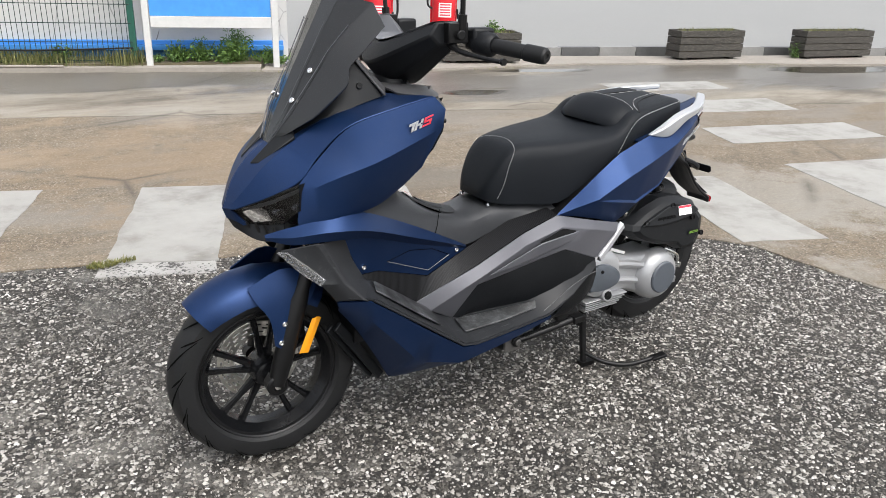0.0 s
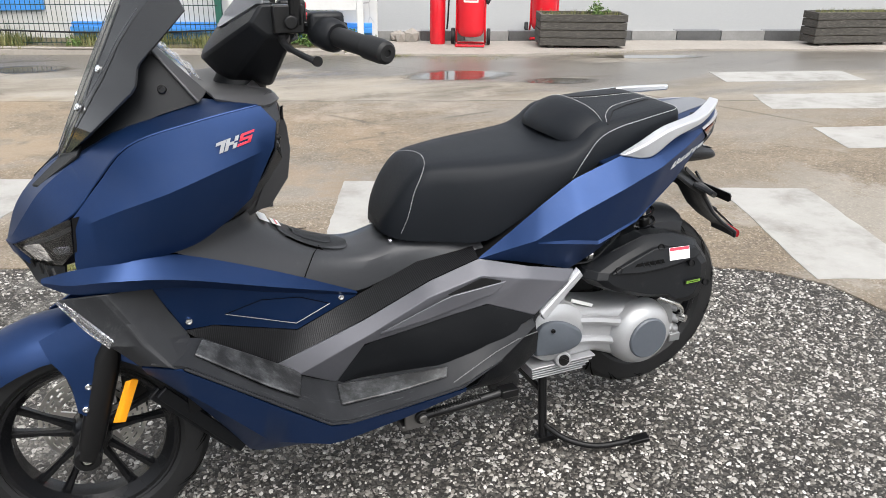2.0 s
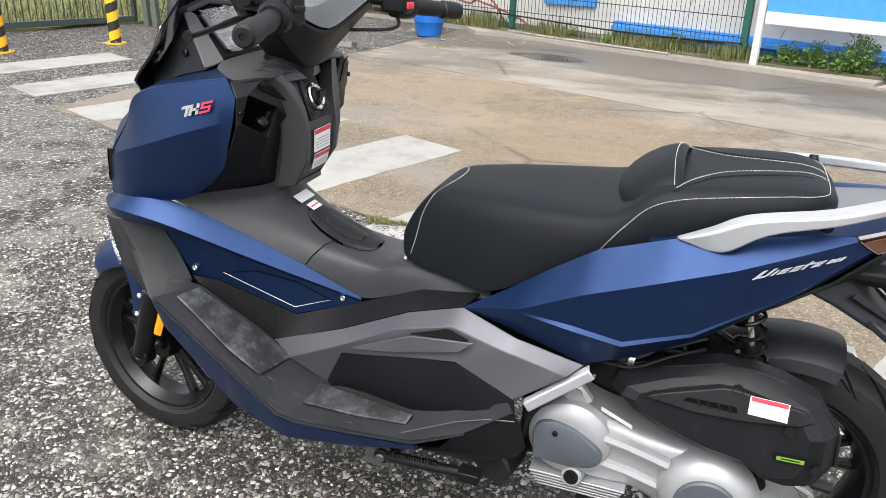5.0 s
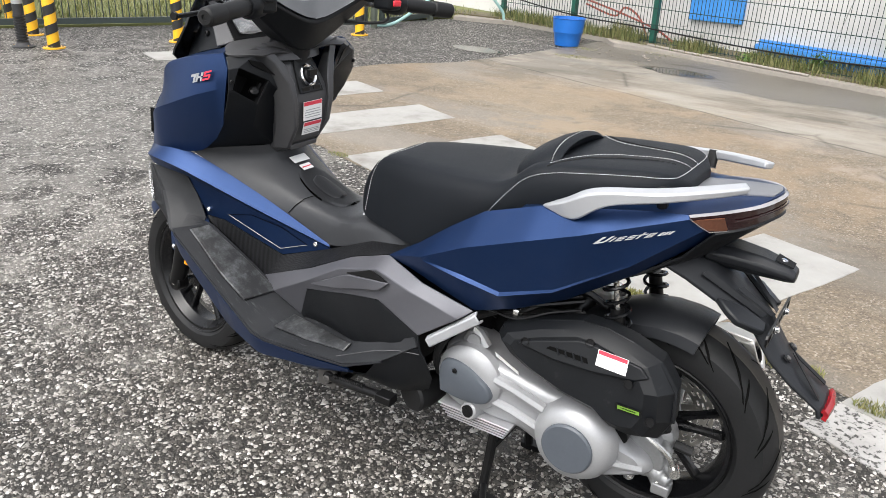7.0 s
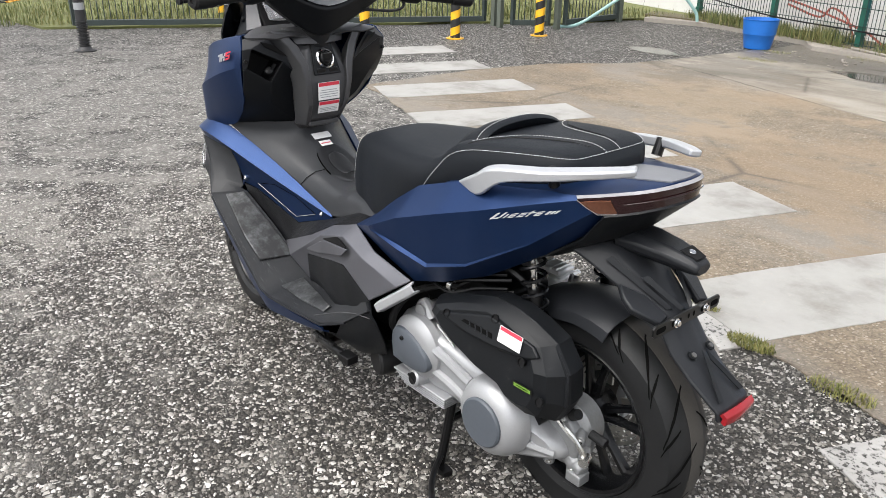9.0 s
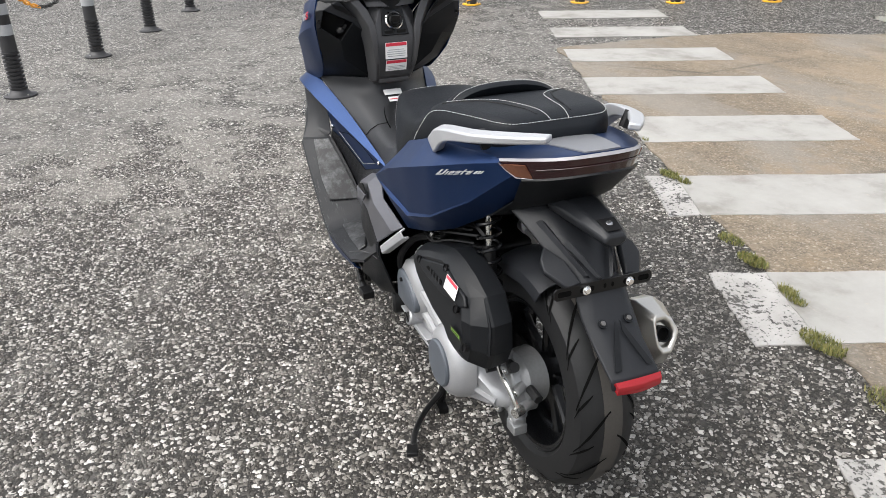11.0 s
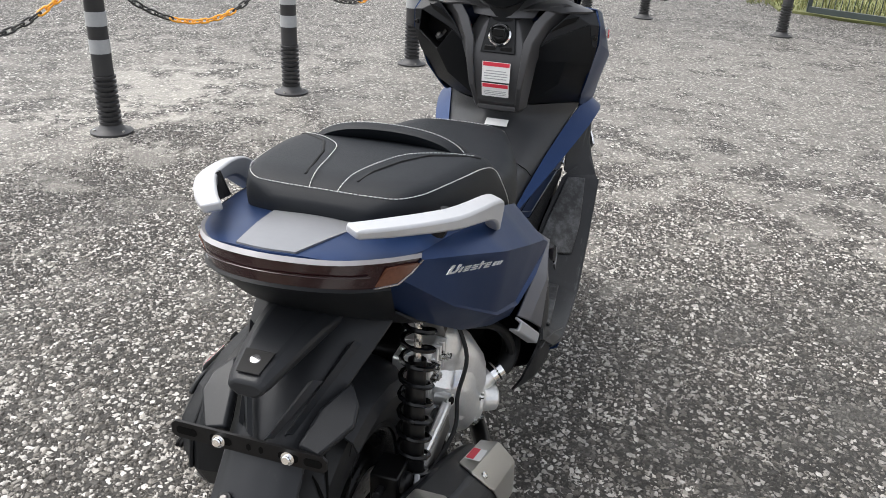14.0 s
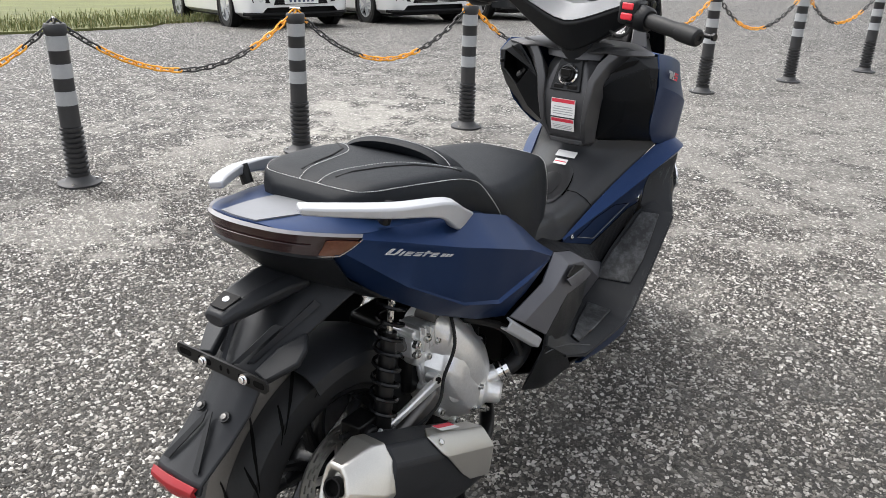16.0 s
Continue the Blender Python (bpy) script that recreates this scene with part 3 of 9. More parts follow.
# shallow puddles left on the concrete
wet = Nodes("rain_water")
apart = wet.add("ShaderNodeVectorMath")
apart.operation = "DISTANCE"
wet.link(wet.coord.outputs["Generated"], apart.inputs[0])
apart.inputs[1].default_value = (0.5, 0.5, 1.0)
shore = wet.ramp(wet.math("ADD", apart.outputs["Value"], wet.math("MULTIPLY", wet.noise(5, 6, 0.65), 0.22)), [(0.36, 1.0), (0.60, 0.0)])
M["water"] = wet.done((0.060, 0.053, 0.042), wet.ramp(shore, [(0.0, 0.5), (0.8, 0.11)]), 0.0, wet.bump(wet.noise(5), 0.03, 0.004), Specular_IOR_Level=0.5)
wet.link(shore, wet.bsdf.inputs["Alpha"])


def puddle(x, y, a, b, turn, seed):
    bm = bmesh.new()
    pts = []
    for k in range(40):
        t = 2 * math.pi * k / 40
        r = 1 + 0.35 * noise.noise(Vector((math.cos(t) * 1.4, math.sin(t) * 1.4, seed)))
        px, py = a * r * math.cos(t), b * r * math.sin(t)
        pts.append((x + px * math.cos(turn) - py * math.sin(turn), y + px * math.sin(turn) + py * math.cos(turn)))
    slab(bm, pts, 0.003, 0.0084)
    tagged(part("puddle", bm, M["water"]), "shallow rain puddle lying on the concrete", "puddle", "rain puddles", "structure")


puddle(-1.75, -5.15, 0.70, 0.26, radians(-20), 1.0)
puddle(-2.6, -4.55, 0.5, 0.13, radians(-20), 5.0)
puddle(2.05, -6.85, 0.50, 0.20, radians(-20), 2.0)
puddle(4.4, -6.55, 0.60, 0.18, radians(-24), 3.0)
puddle(-8.3, -3.9, 1.3, 0.30, radians(-22), 4.0)
puddle(-4.2, -5.45, 1.0, 0.10, radians(-20), 6.0)

# ---- kerb and raised yard behind the planters ----
# the dark and pale kerb colours stand in for reflections on wet stone
M["kerb_black"] = plain("dark_kerb_reflection", (0.085, 0.085, 0.085), 0.40, vary=0.3, grain=40)
M["kerb_white"] = plain("pale_kerb_reflection", (0.23, 0.226, 0.218), 0.40, vary=0.2, grain=40)
M["yard"] = plain("pale_wet_concrete", (0.205, 0.201, 0.192), 0.38, vary=0.22, grain=22, blotch=0.5, relief=0.3, depth=0.003)
KERB = [(-1.75, -7.50), (-3.3, -6.97), (-4.8, -6.50), (-6.5, -5.98), (-8.5, -5.25), (-12.0, -3.85), (-16.0, -2.2)]
bm = bmesh.new()
slab(bm, [(x, y - 0.13) for x, y in KERB] + [(-70, 12), (-70, -70), (-1.2, -70), (-1.2, -7.9)], 0.0, 0.124)
tagged(part("yard", bm, M["yard"]), "pale wet concrete yard raised behind the kerb", "concrete", kind="structure")
run = 0
kerb = thing("kerb", (-4, -6.7, 0), "low concrete kerb, wet reflections coloured in as dark and pale blocks", "kerb", kind="structure")
for (x0, y0), (x1, y1) in zip(KERB, KERB[1:]):
    n = max(1, round(math.hypot(x1 - x0, y1 - y0) / 0.55))
    for k in range(n):
        bm = bmesh.new()
        a, b = Vector((x0, y0, 0.065)).lerp(Vector((x1, y1, 0.065)), (k + 0.01) / n), Vector((x0, y0, 0.065)).lerp(Vector((x1, y1, 0.065)), (k + 0.99) / n)
        bar(bm, a + Vector((-0.05, -0.09, 0)), b + Vector((-0.05, -0.09, 0)), 0.15, 0.13)
        part("kerb_stone", bm, M["kerb_black" if run % 2 else "kerb_white"], kerb)
        run += 1

# broken pad edge under the planters, and the low kerb along the fence
M["pad"] = plain("weathered_pale_concrete", (0.27, 0.245, 0.215), 0.75, vary=0.25, grain=24, blotch=1.5, relief=0.5, depth=0.004)
bm = bmesh.new()
slab(bm, ragged([(-1.1, -6.62), (-2.78, -6.0), (-5.0, -5.62), (-6.4, -5.14), (-9.3, -3.88), (-13, -2.3), (-13, -3.2), (-9.3, -4.85), (-6.5, -5.82), (-4.8, -6.42), (-3.3, -6.88), (-1.6, -7.45)], 0.10, 0.03, 9.0), 0.0, 0.030)
tagged(part("planter_pad", bm, M["pad"]), "cracked pale concrete strip under the planters", "concrete", kind="structure")
bm = bmesh.new()
slab(bm, ragged([(-1.1, -6.66), (0.17, -7.10), (1.5, -7.58), (2.6, -8.02), (3.3, -8.12), (3.55, -8.5), (5.2, -9.1), (6.2, -8.9), (6.5, -9.6), (3.0, -9.6), (1.6, -8.8), (-1.62, -7.6)], 0.12, 0.03, 12.0), 0.0, 0.055)
tagged(part("fence_kerb", bm, M["pad"]), "low cracked concrete kerb along the fence", "kerb", kind="structure")
M["soil"] = plain("brown_weedy_soil", (0.10, 0.085, 0.05), 0.9, vary=0.4, grain=30)
bm = bmesh.new()
slab(bm, ragged([(-1.2, -6.86), (0.15, -7.27), (1.6, -7.78), (2.7, -8.22), (5.3, -9.18), (6.4, -9.2), (6.6, -9.7), (3.0, -9.2), (-1.5, -7.45)], 0.15, 0.04, 14.0), 0.03, 0.075)
tagged(part("verge", bm, M["soil"]), "weedy brown soil strip below the wire fence", "soil", kind="structure")

# ---- building wall behind the fence ----
ALONG, OUT = Vector((-0.937, 0.348, 0)), Vector((0.348, 0.937, 0))


def by_fence(s, c, z=0.0):
    """s metres along the fence line from its end post, at c metres in front of the building plane."""
    return Vector((0.09, -7.37, 0)) - ALONG * s + OUT * (c - 0.42) + Vector((0, 0, z))


def wall_material():
    n = Nodes("cracked_white_render")
    col = n.ramp(n.noise(1.6, 6, 0.6), [(0.3, (0.52, 0.51, 0.49)), (0.7, (0.64, 0.635, 0.62))])
    streak = n.ramp(n.noise(14, 5, 0.7), [(0.60, 0.0), (0.75, 1.0)])
    col = n.mix(n.math("MULTIPLY", streak, 0.25), col, (0.36, 0.35, 0.33))
    crack = n.voronoi(1.3, "DISTANCE_TO_EDGE", n.mix(0.2, n.coord.outputs["Object"], n.add("ShaderNodeTexNoise", Scale=3.0, Detail=6.0).outputs["Color"], "ADD"))
    line = n.math("MULTIPLY", n.ramp(crack.outputs["Distance"], [(0.0, 1.0), (0.01, 0.0)]), n.ramp(n.noise(1.4), [(0.5, 0.0), (0.6, 1.0)]))
    return n.done(n.mix(line, col, (0.10, 0.095, 0.09)), 0.8, 0.0, n.bump(n.noise(60, 5), 0.3, 0.003))


M["render"] = wall_material()
M["wall_blue"] = plain("bright_blue_wall_paint", (0.055, 0.27, 0.68), 0.45, vary=0.15, grain=20)
M["wall_blue_dark"] = plain("weathered_blue_plinth_paint", (0.030, 0.15, 0.36), 0.6, vary=0.3, grain=20)
bm = bmesh.new()
prism(bm, [by_fence(9.5, -0.10), by_fence(-1.72, -0.10), by_fence(-1.72, -0.10, 4.2), by_fence(9.5, -0.10, 4.2)], (0, 0, 0), OUT * -0.3)
wall = part("wall_north", bm, M["render"])
tagged(wall, "cracked white rendered building wall", "wall", kind="structure")
for name, c0, z0, z1, mat, label in (("plinth", -0.04, 0.0, 0.155, "wall_blue_dark", "weathered blue plinth"), ("ledge", 0.03, 0.157, 0.215, "wall_blue", "bright blue ledge"), ("ledge_top", -0.03, 0.217, 0.262, "wall_blue", "")):
    bm = bmesh.new()
    prism(bm, [by_fence(1.78, c0, z0), by_fence(-1.66, c0, z0), by_fence(-1.66, c0, z1), by_fence(1.78, c0, z1)], (0, 0, 0), OUT * (-0.098 - c0))
    part(name, bm, M[wall and mat], wall, label, bevel=0.004)
bm = bmesh.new()
prism(bm, [by_fence(2.07, -0.05, 0.39), by_fence(2.83, -0.05, 0.37), by_fence(2.83, -0.05, 1.7), by_fence(2.07, -0.05, 1.7)], (0, 0, 0), OUT * -0.048)
part("shutter", bm, M["wall_blue"], wall, "bright blue panel on the wall", bevel=0.004)

# ---- blue notice board on white posts ----
M["post_grey"] = plain("pale_grey_painted_steel", (0.55, 0.55, 0.54), 0.45, vary=0.1, grain=30)
board = thing("notice_board", by_fence(-0.75, 0.51), "blue notice board on pale grey steel posts in the weeds", "sign")
for s in (-0.165, -1.55):
    bm = bmesh.new()
    c = by_fence(s, 0.51)
    box(bm, -0.035, 0.035, -0.03, 0.03, 0.03, 2.2, Matrix.Translation(c) @ Matrix.Rotation(radians(-20.4), 4, "Z"))
    part("post", bm, M["post_grey"], board, "pale grey post", bevel=0.004)
bm = bmesh.new()
prism(bm, [by_fence(-0.21, 0.53, 0.465), by_fence(-1.51, 0.53, 0.465), by_fence(-1.51, 0.53, 0.585), by_fence(-0.21, 0.53, 0.585)], (0, 0, 0), OUT * -0.04)
part("bottom_rail", bm, M["post_grey"], board, "pale grey rail", bevel=0.004)
bm = bmesh.new()
prism(bm, [by_fence(-0.21, 0.515, 0.59), by_fence(-1.51, 0.515, 0.59), by_fence(-1.51, 0.515, 1.95), by_fence(-0.21, 0.515, 1.95)], (0, 0, 0), OUT * -0.02)
part("panel", bm, M["wall_blue"], board, "plain blue panel")

# ---- green wire fence ----
M["fence_green"] = plain("dark_green_powder_coat", (0.012, 0.085, 0.060), 0.42, vary=0.2)
M["wire"] = plain("dark_green_wire", (0.010, 0.030, 0.024), 0.5)
fence = thing("wire_fence", by_fence(3, 0.42), "dark green welded wire mesh fence on steel posts", "fence")
stations = [0.0, 2.98, 4.40, 5.90]
for s in stations:
    bm = bmesh.new()
    box(bm, -0.035, 0.035, -0.03, 0.03, 0.0, 2.1, Matrix.Translation(by_fence(s, 0.42, 0.02)) @ Matrix.Rotation(radians(-20.4), 4, "Z"))
    box(bm, -0.045, 0.045, -0.04, 0.04, 0.20, 0.235, Matrix.Translation(by_fence(s, 0.42)) @ Matrix.Rotation(radians(-20.4), 4, "Z"))
    part("post", bm, M["fence_green"], fence, bevel=0.003)


def wire_panel(a, b, z0, z1, step, rails, parent, mat, r=0.0032):
    bm = bmesh.new()
    a, b = Vector(a), Vector(b)
    n = round((b - a).length / step)
    for k in range(1, n):
        p = a.lerp(b, k / n)
        bar(bm, p + Vector((0, 0, z0)), p + Vector((0, 0, z1)), r * 2, r * 2, up=(1, 0, 0))
    for z in rails:
        bar(bm, a + Vector((0, 0, z)), b + Vector((0, 0, z)), r * 2.6, r * 2.6)
    return part("mesh_panel", bm, M[mat], parent)


for s0, s1 in zip(stations, stations[1:]):
    wire_panel(by_fence(s0, 0.46), by_fence(s1, 0.46), 0.06, 1.95, 0.052, [0.10 + 0.2 * k for k in range(10)], fence, "wire")
bm = bmesh.new()
tube(bm, [by_fence(s, 0.475, z) for s, z in ((0, 0.24), (0.8, 0.215), (1.7, 0.215), (2.98, 0.25), (4.4, 0.27), (5.9, 0.40))], 0.009, 6, 30)
tagged(part("cable", bm, M["black_metal"]), "black cable strung along the wire fence", "cable")

# ---- gate to the field ----
gate = thing("gate", (7.0, -6.6, 0), "dark steel bar gate standing half open", "gate")
M["gate"] = plain("dark_green_grey_steel", (0.030, 0.042, 0.040), 0.5, vary=0.25)
M["gate_post"] = plain("grey_green_gate_post", (0.10, 0.115, 0.095), 0.6, vary=0.25)


def leaf(a, b, name):
    bm = bmesh.new()
    a, b = Vector(a), Vector(b)
    for z, w in ((0.09, 0.07), (1.75, 0.05)):
        bar(bm, a + Vector((0, 0, z)), b + Vector((0, 0, z)), 0.05, w)
    for p in (a, b):
        bar(bm, p + Vector((0, 0, 0.06)), p + Vector((0, 0, 1.78)), 0.05, 0.05, up=(1, 0, 0))
    frame_ = part(name, bm, M["gate"], gate, bevel=0.003)
    wire_panel(a, b, 0.11, 1.75, 0.075, [0.42, 0.75, 1.1, 1.45], frame_, "gate", 0.0045)


leaf((9.9, -1.9, 0), (7.26, -6.60, 0), "fixed_leaf")
leaf((6.72, -6.62, 0), (6.40, -6.98, 0), "short_leaf")
leaf((6.32, -7.24, 0), (6.36, -8.42, 0), "open_leaf")
for p in ((7.12, -6.66), (6.92, -6.58), (6.36, -8.50), (6.36, -7.12)):
    bm = bmesh.new()
    bar(bm, (*p, 0), (*p, 2.0), 0.07, 0.07, up=(1, 0, 0))
    part("gate_post", bm, M["gate_post"], gate, bevel=0.004)
M["field"] = plain("dry_meadow_ground", (0.115, 0.125, 0.042), 0.9, vary=0.45, grain=9, blotch=1.2, relief=0.6, depth=0.02)
bm = bmesh.new()
slab(bm, ragged([(10.2, -1.6), (7.3, -6.9), (6.7, -7.2), (6.5, -8.6), (6.0, -9.8), (12, -40), (60, -40), (60, 4)], 0.4, 0.10, 21.0), -0.02, 0.03)
tagged(part("meadow", bm, M["field"]), "yellow green meadow behind the gate", "grass", kind="structure")
bm = bmesh.new()
slab(bm, ragged([(3.4, 9.3), (5.2, 8.95), (6.3, 9.0), (7.0, 9.6), (9.5, 10.0), (20, 7), (40, 30), (-10, 40), (-8, 12)], 0.3, 0.12, 22.0), -0.9, -0.30)
for v in bm.verts:
    if v.co.z > -0.5:
        v.co.z = fall(v.co.x, v.co.y) + 0.03
tagged(part("verge_grass", bm, M["field"]), "grassy bank behind the parked cars", "grass", kind="structure")

# ---- the scooter ----
SOLID = 1.0
scooter = thing("motor_scooter", (0.75, 0, 0), "matt midnight blue maxi scooter with black seat, on its centre stand", "scooter")
STEER = Matrix.Translation((1.20, 0, 1.0)) @ Matrix.Rotation(radians(-5.4), 4, Vector((-0.42, 0, 0.907))) @ Matrix.Translation((-1.20, 0, -1.0))
FLIP = Matrix.Diagonal((1, -1, 1, 1))


def both(name, build, mat, parent=None, label="", steer=False, sharp=32.0, bevel=0.0):
    """The same piece on the left side and, mirrored, on the right side."""
    made = []
    for m in (Matrix.Identity(4), FLIP):
        bm = bmesh.new()
        build(bm)
        bm.transform((STEER @ m) if steer else m)
        made.append(part(name, bm, mat, parent or scooter, label, sharp, bevel))
    return made


def one(name, build, mat, parent=None, label="", steer=False, sharp=32.0, bevel=0.0):
    bm = bmesh.new()
    build(bm)
    if steer:
        bm.transform(STEER)
    return part(name, bm, mat, parent or scooter, label, sharp, bevel)


def shell(rows, n=16, smooth=True, across=0, thick=0.005):
    """A thin moulded panel through rows of points; without across the rows stay as creases."""
    def build(bm):
        r = [(crom if smooth else straight)(row, n) for row in rows]
        if across:
            r = [list(c) for c in zip(*[crom([row[i] for row in r], across) for i in range(n)])]
        v = skin(bm, r)
        bmesh.ops.recalc_face_normals(bm, faces=bm.faces)
        side = sum(f.calc_area() * f.normal.dot(f.calc_center_median() - Vector((f.calc_center_median().x + 0.3 * (0.8 - f.calc_center_median().x), 0, 0.45))) for f in bm.faces)
        if side < 0:
            bmesh.ops.reverse_faces(bm, faces=list(bm.faces))
        bm.normal_update()
        bmesh.ops.solidify(bm, geom=list(bm.faces), thickness=thick * SOLID)
    return build


def full(rows):
    """Left half rows (edge to middle) made whole by mirroring."""
    return [list(row) + [(x, -y, z) for x, y, z in row[-2::-1]] for row in rows]


def plate(points, away, thick):
    """A flat piece with an outline, thickened along away."""
    def build(bm):
        d = Vector(away).normalized() * thick
        prism(bm, points, (0, 0, 0), d)
        bmesh.ops.triangulate(bm, faces=[f for f in bm.faces if len(f.verts) > 4])
    return build


def bolt(at, axis, r=0.007, mat="chrome", steer=False, parent=None, h=0.004):
    def build(bm):
        lathe(bm, [(-0.004, r), (h * 0.6, r), (h, r * 0.8), (h, r * 0.45), (h * 0.4, r * 0.4)], at, axis, 12)
    return build


# --- front wheel ---
AXLE, REAR = Vector((1.545, 0, 0.272)), Vector((0, 0, 0.335))


def tyre_profile(r, w, rim):
    half = w / 2
    return [(-half * 0.80, rim), (-half * 0.98, rim + 0.012), (-half, rim + (r - rim) * 0.45), (-half * 0.93, rim + (r - rim) * 0.72), (-half * 0.72, r - 0.012), (-half * 0.38, r - 0.003), (0, r),
            (half * 0.38, r - 0.003), (half * 0.72, r - 0.012), (half * 0.93, rim + (r - rim) * 0.72), (half, rim + (r - rim) * 0.45), (half * 0.98, rim + 0.012), (half * 0.80, rim)]


def tread(c, r, w, rim, count):
    """Long slanted grooves with a short shoulder cut between them, a hair above the rubber."""
    half = tyre_profile(r, w, rim)[6:11]
    steps = [math.hypot(q[0] - p[0], q[1] - p[1]) for p, q in zip(half, half[1:])]

    def surface(side, f, a, lift):
        run = f * sum(steps)
        for (y0, r0), (y1, r1), step in zip(half, half[1:], steps):
            if run <= step or (y1, r1) == half[-1]:
                g = run / step
                out = Vector((y1 - y0, r0 - r1)).normalized()
                y, rr = y0 + (y1 - y0) * g + out.y * lift, r0 + (r1 - r0) * g + out.x * lift
                break
            run -= step
        return c + Vector((math.cos(a) * rr, side * y, math.sin(a) * rr))

    def groove(bm, side, a0, y0, y1, sweep, width):
        rows = []
        for k in range(13):
            f = k / 12
            y = y0 + (y1 - y0) * f
            a = a0 + sweep * (f ** 1.4) + 0.008 * math.sin(f * 2 * math.pi)
            wide = width * (0.25 + 0.75 * math.sin(math.pi * min(0.85, max(0.08, f))))
            rows.append([surface(side, y, a - wide / r, 0.002), surface(side, y, a + wide / r, 0.002)])
        skin(bm, rows)

    def build(bm):
        for k in range(count):
            for side in (-1, 1):
                a0 = 2 * math.pi * (k + (0.5 if side > 0 else 0)) / count
                groove(bm, side, a0, 0.08, 0.86, 0.44, 0.0060)
                groove(bm, side, a0 + 0.30, 0.44, 0.92, 0.22, 0.0044)
    return build


def spoke(c, a, r0, r1, half):
    def build(bm):
        d, t = Vector((math.cos(a), 0, math.sin(a))), Vector((-math.sin(a), 0, math.cos(a)))
        rows = []
        for r, w, h in ((r0, 0.012, half), (r0 * 0.5 + r1 * 0.5, 0.0075, half * 0.7), (r1, 0.010, half * 0.85)):
            p = c + d * r
            rows.append([p + t * i * w + Vector((0, j * h, 0)) for i, j in ((-1, -0.5), (-0.5, -1), (0.5, -1), (1, -0.5), (1, 0.5), (0.5, 1), (-0.5, 1), (-1, 0.5))])
        skin(bm, rows, ring=True, caps=True)
    return build


def disc_brake(c, y, r):
    def build(bm):
        o = c + Vector((0, y, 0))
        n = 60
        for lo, hi in ((0.62, 0.70), (0.745, 0.79), (0.835, 0.88), (0.925, 1.0)):
            lathe(bm, [(-0.002, r * lo), (0.002, r * lo), (0.002, r * hi), (-0.002, r * hi)], o, (0, 1, 0), n, close=True)
        for ring, (lo, hi) in enumerate(((0.70, 0.745), (0.79, 0.835), (0.88, 0.925))):
            for k in range(20):
                a = 2 * math.pi * (k + ring * 0.33) / 20
                d, t = Vector((math.cos(a), 0, math.sin(a))), Vector((-math.sin(a), 0, math.cos(a)))
                w = r * 0.085
                bar(bm, o + d * r * (lo - 0.006) , o + d * r * (hi + 0.006), w * 1.3, 0.0036, up=(0, 1, 0))
        for k in range(5):
            a = 2 * math.pi * k / 5 + 0.3
            d = Vector((math.cos(a), 0, math.sin(a)))
            bar(bm, o + d * 0.04, o + d * r * 0.66, 0.016, 0.006, up=(0, 1, 0))
    return build


def wheel(name, c, r, w, rim, spokes, steer, disc_y, disc_r):
    def barrel(bm):
        lathe(bm, [(-w * 0.40, rim + 0.008), (-w * 0.42, rim + 0.004), (-w * 0.40, rim - 0.012), (-w * 0.18, rim - 0.030), (w * 0.18, rim - 0.030), (w * 0.40, rim - 0.012), (w * 0.42, rim + 0.004), (w * 0.40, rim + 0.008), (w * 0.2, rim - 0.018), (-w * 0.2, rim - 0.018)], c, (0, 1, 0), 56, close=True)
    base = one(name, barrel, M["rim"], None, "satin black cast wheel", steer)
    one("hub", lambda bm: lathe(bm, [(-0.055, 0.025), (-0.05, 0.038), (-0.03, 0.046), (0.03, 0.046), (0.05, 0.038), (0.055, 0.025)], c, (0, 1, 0), 28), M["rim"], base, "", steer)
    for k in range(spokes):
        a = 2 * math.pi * (k // 2) / (spokes // 2) + (0.19 if k % 2 else -0.19) + 0.35
        one("spoke", spoke(c, a, 0.036, rim - 0.022, 0.016), M["rim"], base, "", steer)
    one("tyre", lambda bm: lathe(bm, tyre_profile(r, w, rim), c, (0, 1, 0), 80, close=True), M["rubber"], base, "black rubber tyre with a slanted tread", steer)
    one("tread", tread(c, r, w, rim, 14), M["groove"], base, "dark tread grooves", steer)
    one("brake_disc", disc_brake(c, disc_y, disc_r), M["brushed"], base, "drilled steel brake disc", steer)
    return base


def rim_rings(c, half, r, steer, parent):
    """Bright worn bead lines where the tyre meets the rim."""
    for side in (-1, 1):
        one("rim_lip", lambda bm: lathe(bm, [(side * half - 0.002, r - 0.004), (side * half + 0.0015 * side, r), (side * half - 0.002, r + 0.004)], c, (0, 1, 0), 56, close=True), M["black_metal"], parent, "", steer)


front = wheel("front_wheel", AXLE, 0.272, 0.118, 0.196, 10, True, -0.058, 0.122)
rear = wheel("rear_wheel", REAR, 0.276, 0.142, 0.186, 10, False, -0.062, 0.115)
rim_rings(AXLE, 0.0505, 0.196, True, front)
rim_rings(REAR, 0.0605, 0.186, False, rear)
one("tread_band", lambda bm: lathe(bm, [(-0.022, 0.2745), (0, 0.2764), (0.022, 0.2745), (0.022, 0.2735), (-0.022, 0.2735)], REAR, (0, 1, 0), 80, close=True), M["worn_rubber"], rear, "scrubbed brown tread centre")
one("brake_caliper", lambda bm: (box(bm, 1.40, 1.47, -0.095, -0.045, 0.30, 0.38), box(bm, 1.42, 1.49, -0.10, -0.06, 0.27, 0.33)), M["black_metal"], None, "", True, bevel=0.008)
